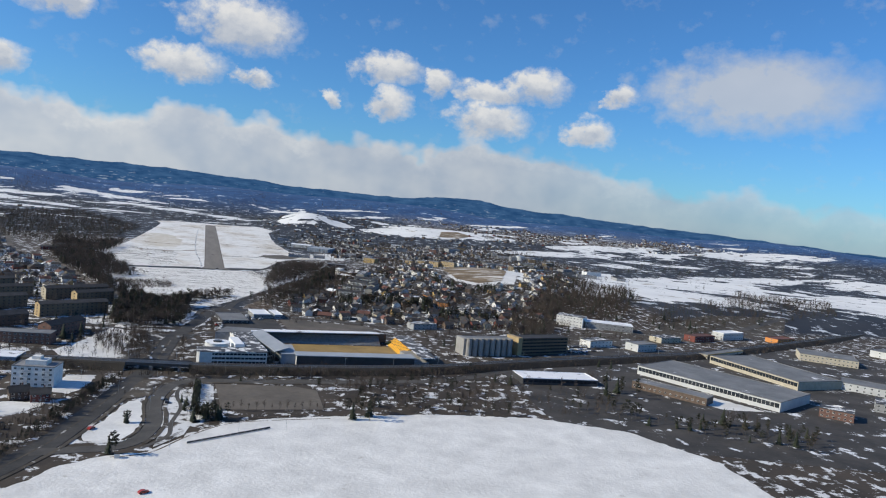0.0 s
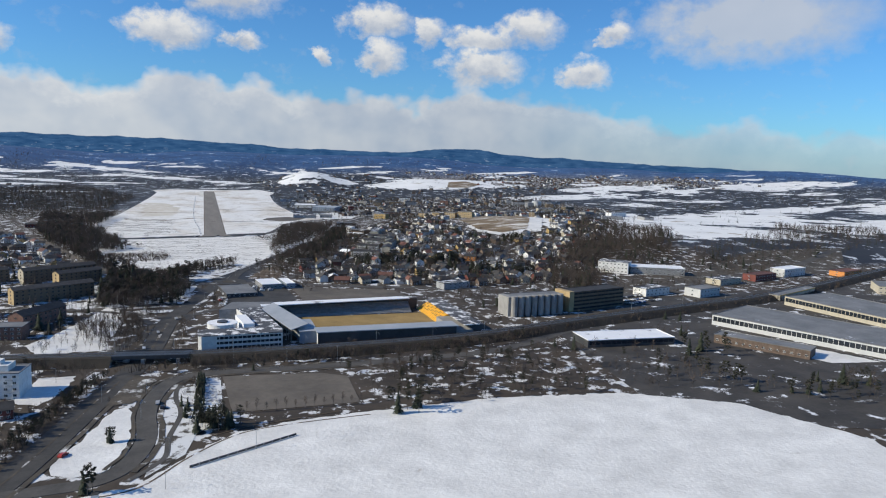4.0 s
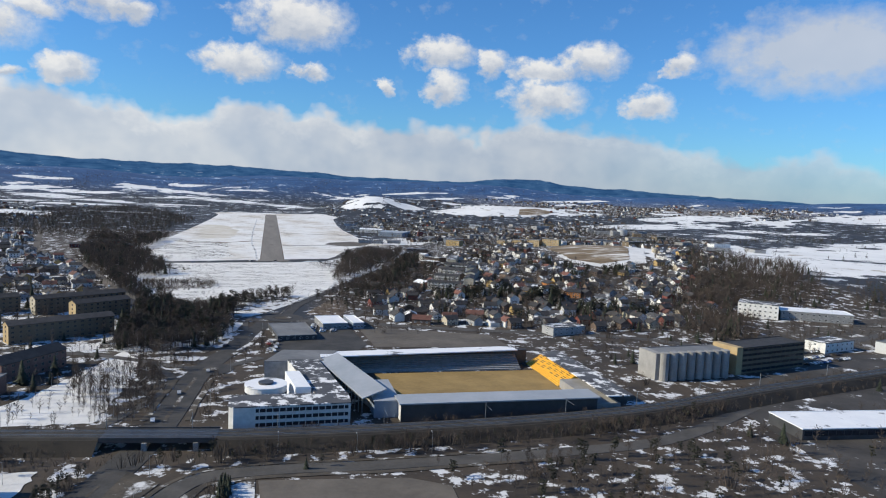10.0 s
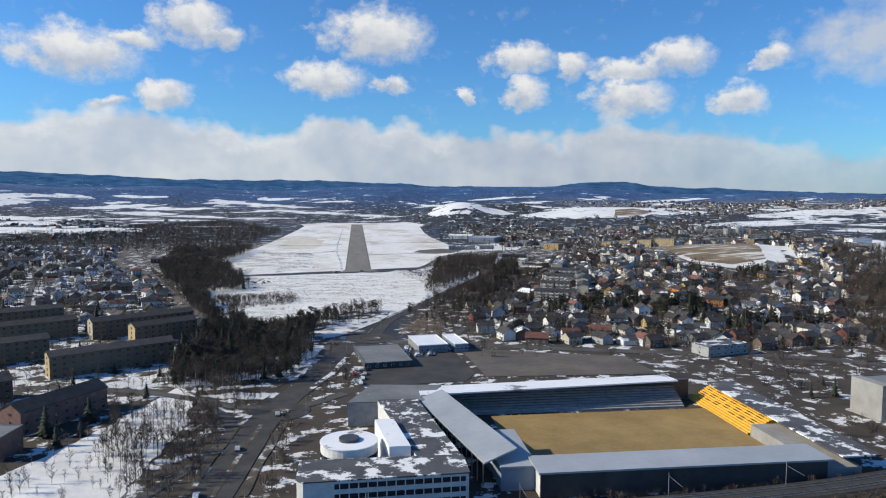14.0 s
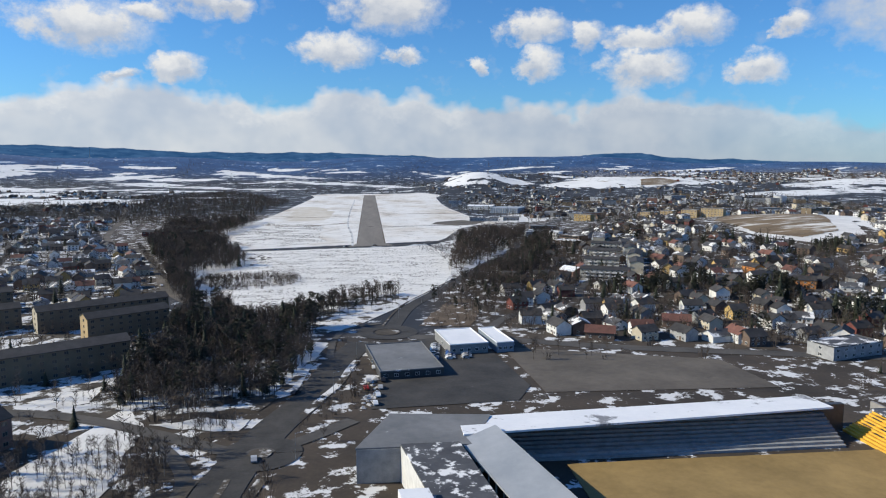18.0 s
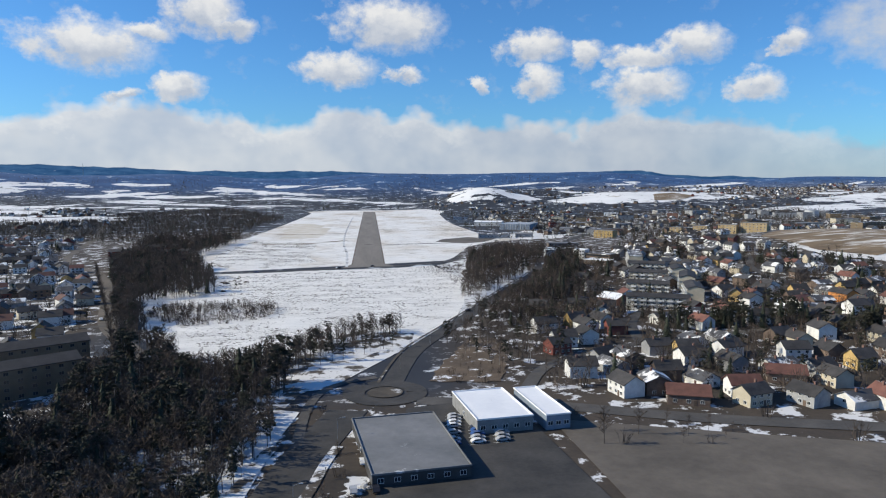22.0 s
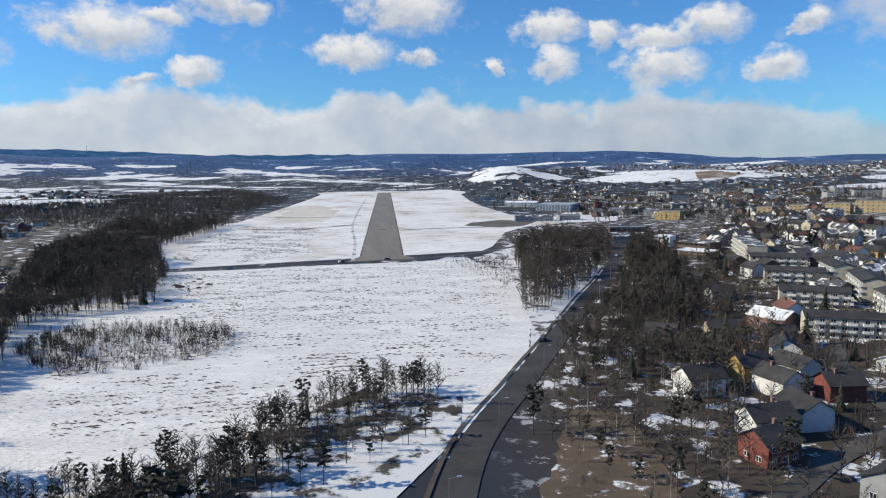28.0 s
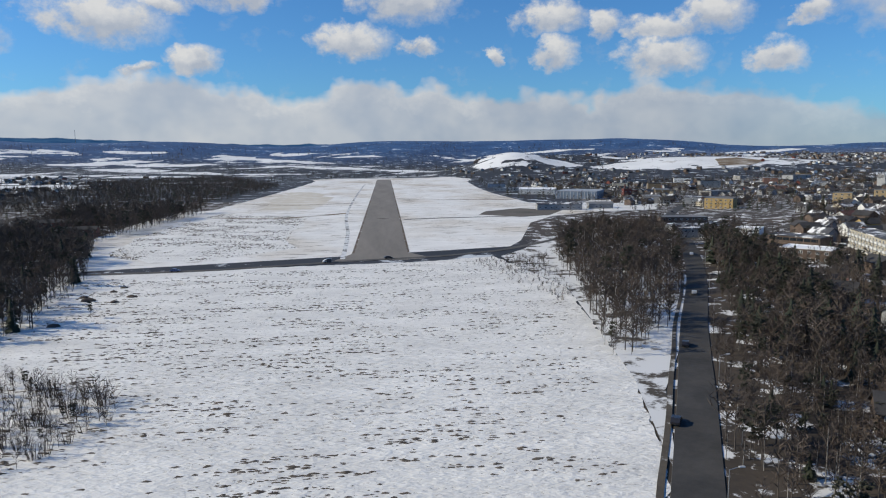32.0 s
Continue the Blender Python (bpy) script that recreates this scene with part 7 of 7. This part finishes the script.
for row in range(3):
    for k in range(15):
        if hr.random() < 0.8:
            place_car(340 + k * 3.1 + row * 4, -574 + k * 0.9 + row * 13, 105 + hr.uniform(-4, 4))
LP = thing("street_lamp", "grey street lamp on a tall pole", "street lamp", pose(-44, -700, 0), "street lamps")
part("pole", Shape().tube((0, 0, 0), (0, 0, 8), 0.1, 0.06, 6).mesh("pole", STEEL), LP)
part("arm", Shape().tube((0, 0, 7.9), (1.6, 0, 8.3), 0.05, 0.05, 5).mesh("arm", STEEL), LP)
part("lamp_head", Shape().box(1.4, -0.15, 8.2, 2.3, 0.15, 8.38).mesh("lamp_head", PANEL), LP)
for x, y, a in ((-44, -730, 0), (-44, -765, 0), (-30, -810, 180), (0, -684, 90), (30, -689, 90), (60, -690, 90), (-30, -620, 0), (-24, -560, 0), (-16, -500, 0), (-8, -455, 0), (14, -372, 0), (30, -330, 0), (52, -282, 0), (78, -226, 0), (106, -165, 0), (126, -120, 0), (150, -65, 0), (-90, -700, 180), (-100, -770, 0), (-64, -735, 0), (-150, -262, 30), (-185, -165, 30), (-212, -95, 30)):
    copy_thing(LP, pose(x, y, hz(x, y), 0, 0, a))
MA = thing("radio_mast", "thin radio mast on the wooded ridge", "mast", pose(-1421, 3030, hz(-1421, 3030)))
part("lattice", Shape().tube((0, 0, 0), (0, 0, 62), 2.2, 0.8, 4).mesh("lattice", STEEL), MA)
HB = thing("signal_box", "dark box beside the road at the runway's end", "cabinet", pose(-26, -19.5, 0.2))
part("cabinet", Shape().box(-1.2, -0.8, 0, 1.2, 0.8, 1.9).mesh("cabinet", DARKPANEL), HB)
part("lid", Shape().box(-1.3, -0.9, 1.9, 1.3, 0.9, 2.05).mesh("lid", STEEL), HB)
heap_r = random.Random(3)
for x, y, r in ((-109, -106, 3.0), (-98, -110, 2.0), (-95, -100, 2.2), (-106, -89, 1.8), (-103, -147, 2.4), (-105, -80, 1.8), (-113, -100, 2.0)):
    rings = [(1.0, 0.0), (0.85, 0.35), (0.5, 0.75), (0.12, 0.95)]
    hp = [(r * k * math.cos(a) * heap_r.uniform(0.8, 1.2), 0.7 * r * k * math.sin(a) * heap_r.uniform(0.8, 1.2), 0.5 * r * u * heap_r.uniform(0.8, 1.1) - 0.1) for k, u in rings for a in np.linspace(0, 6.2832, 11)[:-1]]
    hq = [(i * 10 + j, i * 10 + (j + 1) % 10, i * 10 + 10 + (j + 1) % 10, i * 10 + 10 + j) for i in range(3) for j in range(10)] + [tuple(range(30, 40))]
    part("mound", Shape().add(hp, hq).mesh("mound", TWIG), thing("brush_heap", "dark heap of brush on the snow", "heap", pose(x, y, 0.1), "brush heaps"))
# low board wall and poles round the snow field
BW = thing("board_wall", "low dark board wall across the snow field", "wall", pose(-22, -824, hz(-22, -824) + 0.2), "")
bv = Vector((44, 23, 0))
for k in range(12):
    p, q = bv * (k / 12), bv * ((k + 0.94) / 12)
    part("board", Shape().add([(p.x, p.y - 0.06, 0.1), (q.x, q.y - 0.06, 0.1), (q.x, q.y + 0.06, 0.1), (p.x, p.y + 0.06, 0.1), (p.x, p.y - 0.06, 1.1), (q.x, q.y - 0.06, 1.1), (q.x, q.y + 0.06, 1.1), (p.x, p.y + 0.06, 1.1)], [(0, 1, 5, 4), (2, 3, 7, 6), (4, 5, 6, 7), (0, 4, 7, 3), (1, 2, 6, 5)]).mesh("board", DARKPANEL), BW)
    part("post", Shape().box(p.x - 0.1, p.y - 0.1, -0.3, p.x + 0.1, p.y + 0.1, 1.2).mesh("post", STEEL), BW)
for x, y in ((-30, -840), (4, -812), (30, -806)):
    copy_thing(LP, pose(x, y, hz(x, y) + 0.15, 0, 0, 30))
UB = thing("utility_hut", "small white hut beside the pine", "hut", pose(-53, -842, 0.2))
part("wall", Shape().box(-1.1, -0.9, -0.3, 1.1, 0.9, 2.1).mesh("wall", PANEL), UB)
part("roof", Shape().box(-1.3, -1.1, 2.1, 1.3, 1.1, 2.25).mesh("roof", ROOFDARK), UB)
# clods and grass tussocks in furrow lines over the approach field
AF = [(-128, -60), (-128, -125), (-112, -250), (-70, -340), (10, -300), (44, -262), (64, -150), (70, -90), (58, -20), (-10, -34)]
tv, tf = [], []
cr = random.Random(9)
for k in range(76000):
    row = cr.randrange(80)
    x = cr.uniform(-135, 75)
    y = -345 + row * 4.1 + 0.10 * x + 2.0 * math.sin(x / 37 + row * 0.1) + cr.gauss(0, 0.8)
    if not in_poly(x, y, AF) or noise.noise((x * 0.035, y * 0.09, 0)) + 0.7 * noise.noise((x * 0.12, y * 0.4, 3)) + 0.5 * noise.noise((x * 0.5, y * 0.9, 7)) < cr.uniform(-0.15, 0.5):
        continue
    r = 0.07 + 0.5 * cr.random() ** 2.6
    h = r * cr.uniform(0.25, 0.6)
    a = cr.uniform(0, 6.28)
    i = len(tv)
    tv += [(x + r * cr.uniform(1.0, 3.0) * math.cos(a + b), y + r * cr.uniform(0.4, 1.2) * math.sin(a + b), 0.09) for b in (0, 1.6, 3.1, 4.7)] + [(x + cr.uniform(-0.2, 0.2), y, 0.1 + h)]
    tf += [(i, i + 1, i + 4), (i + 1, i + 2, i + 4), (i + 2, i + 3, i + 4), (i + 3, i, i + 4)]
AL = [(-150, 20), (-163, 103), (-164, 230), (-150, 300), (-66, 258), (-64, 128), (-50, 40), (-86, -2), (-120, -8)]
for k in range(22000):
    x, y = cr.uniform(-170, -45), cr.uniform(-8, 300)
    if not in_poly(x, y, AL) or noise.noise((x * 0.03, y * 0.05, 2)) + 0.7 * noise.noise((x * 0.11, y * 0.2, 5)) < cr.uniform(-0.2, 0.4):
        continue
    r = 0.14 + 0.5 * cr.random() ** 2
    h, a, i = r * 0.6, cr.uniform(0, 6.28), len(tv)
    tv += [(x + r * 1.7 * math.cos(a + b), y + 0.8 * r * math.sin(a + b), 0.09) for b in (0, 1.6, 3.1, 4.7)] + [(x, y, 0.1 + h)]
    tf += [(i, i + 1, i + 4), (i + 1, i + 2, i + 4), (i + 2, i + 3, i + 4), (i + 3, i, i + 4)]
d = bpy.data.meshes.new("tussocks")
d.from_pydata(tv, [], tf)
d.materials.append(material("tussock_grass", (0.06, 0.05, 0.042), (0.16, 0.13, 0.10), 0.8, 0.95))
tagged(new("tussocks", d), "dry grass tussocks in furrow lines on the snow", "grass", kind="stuff")

# heaped snow beside the gravel pitch and along the car park
heap = random.Random(4)
hv, hf = [], []
for k in range(150):
    f = heap.random()
    x, y = ((-17 + heap.uniform(-4, 4) + 4 * f, -708 - 44 * f) if k < 90 else (-4 + heap.uniform(-2, 2) + 14 * f, -520 + 96 * f))
    r, h, i = heap.uniform(0.4, 1.2), heap.uniform(0.2, 0.6), len(hv)
    n = 7
    hv += [(x + r * math.cos(6.283 * j / n) * heap.uniform(0.7, 1.2), y + r * math.sin(6.283 * j / n) * heap.uniform(0.7, 1.2), 0.15) for j in range(n)] + [(x + 0.4 * r * math.cos(6.283 * j / n), y + 0.4 * r * math.sin(6.283 * j / n), 0.2 + h * heap.uniform(0.7, 1.0)) for j in range(n)]
    hf += [(i + j, i + (j + 1) % n, i + n + (j + 1) % n, i + n + j) for j in range(n)] + [tuple(i + n + j for j in range(n))]
d = bpy.data.meshes.new("snow_heaps")
d.from_pydata(hv, [], hf)
d.materials.append(material("ploughed_snow", (0.26, 0.25, 0.24), (0.62, 0.615, 0.61), 0.4, 0.8))
tagged(new("snow_heaps", d), "rough ploughed heaps of grey snow", "snow heap", kind="stuff")
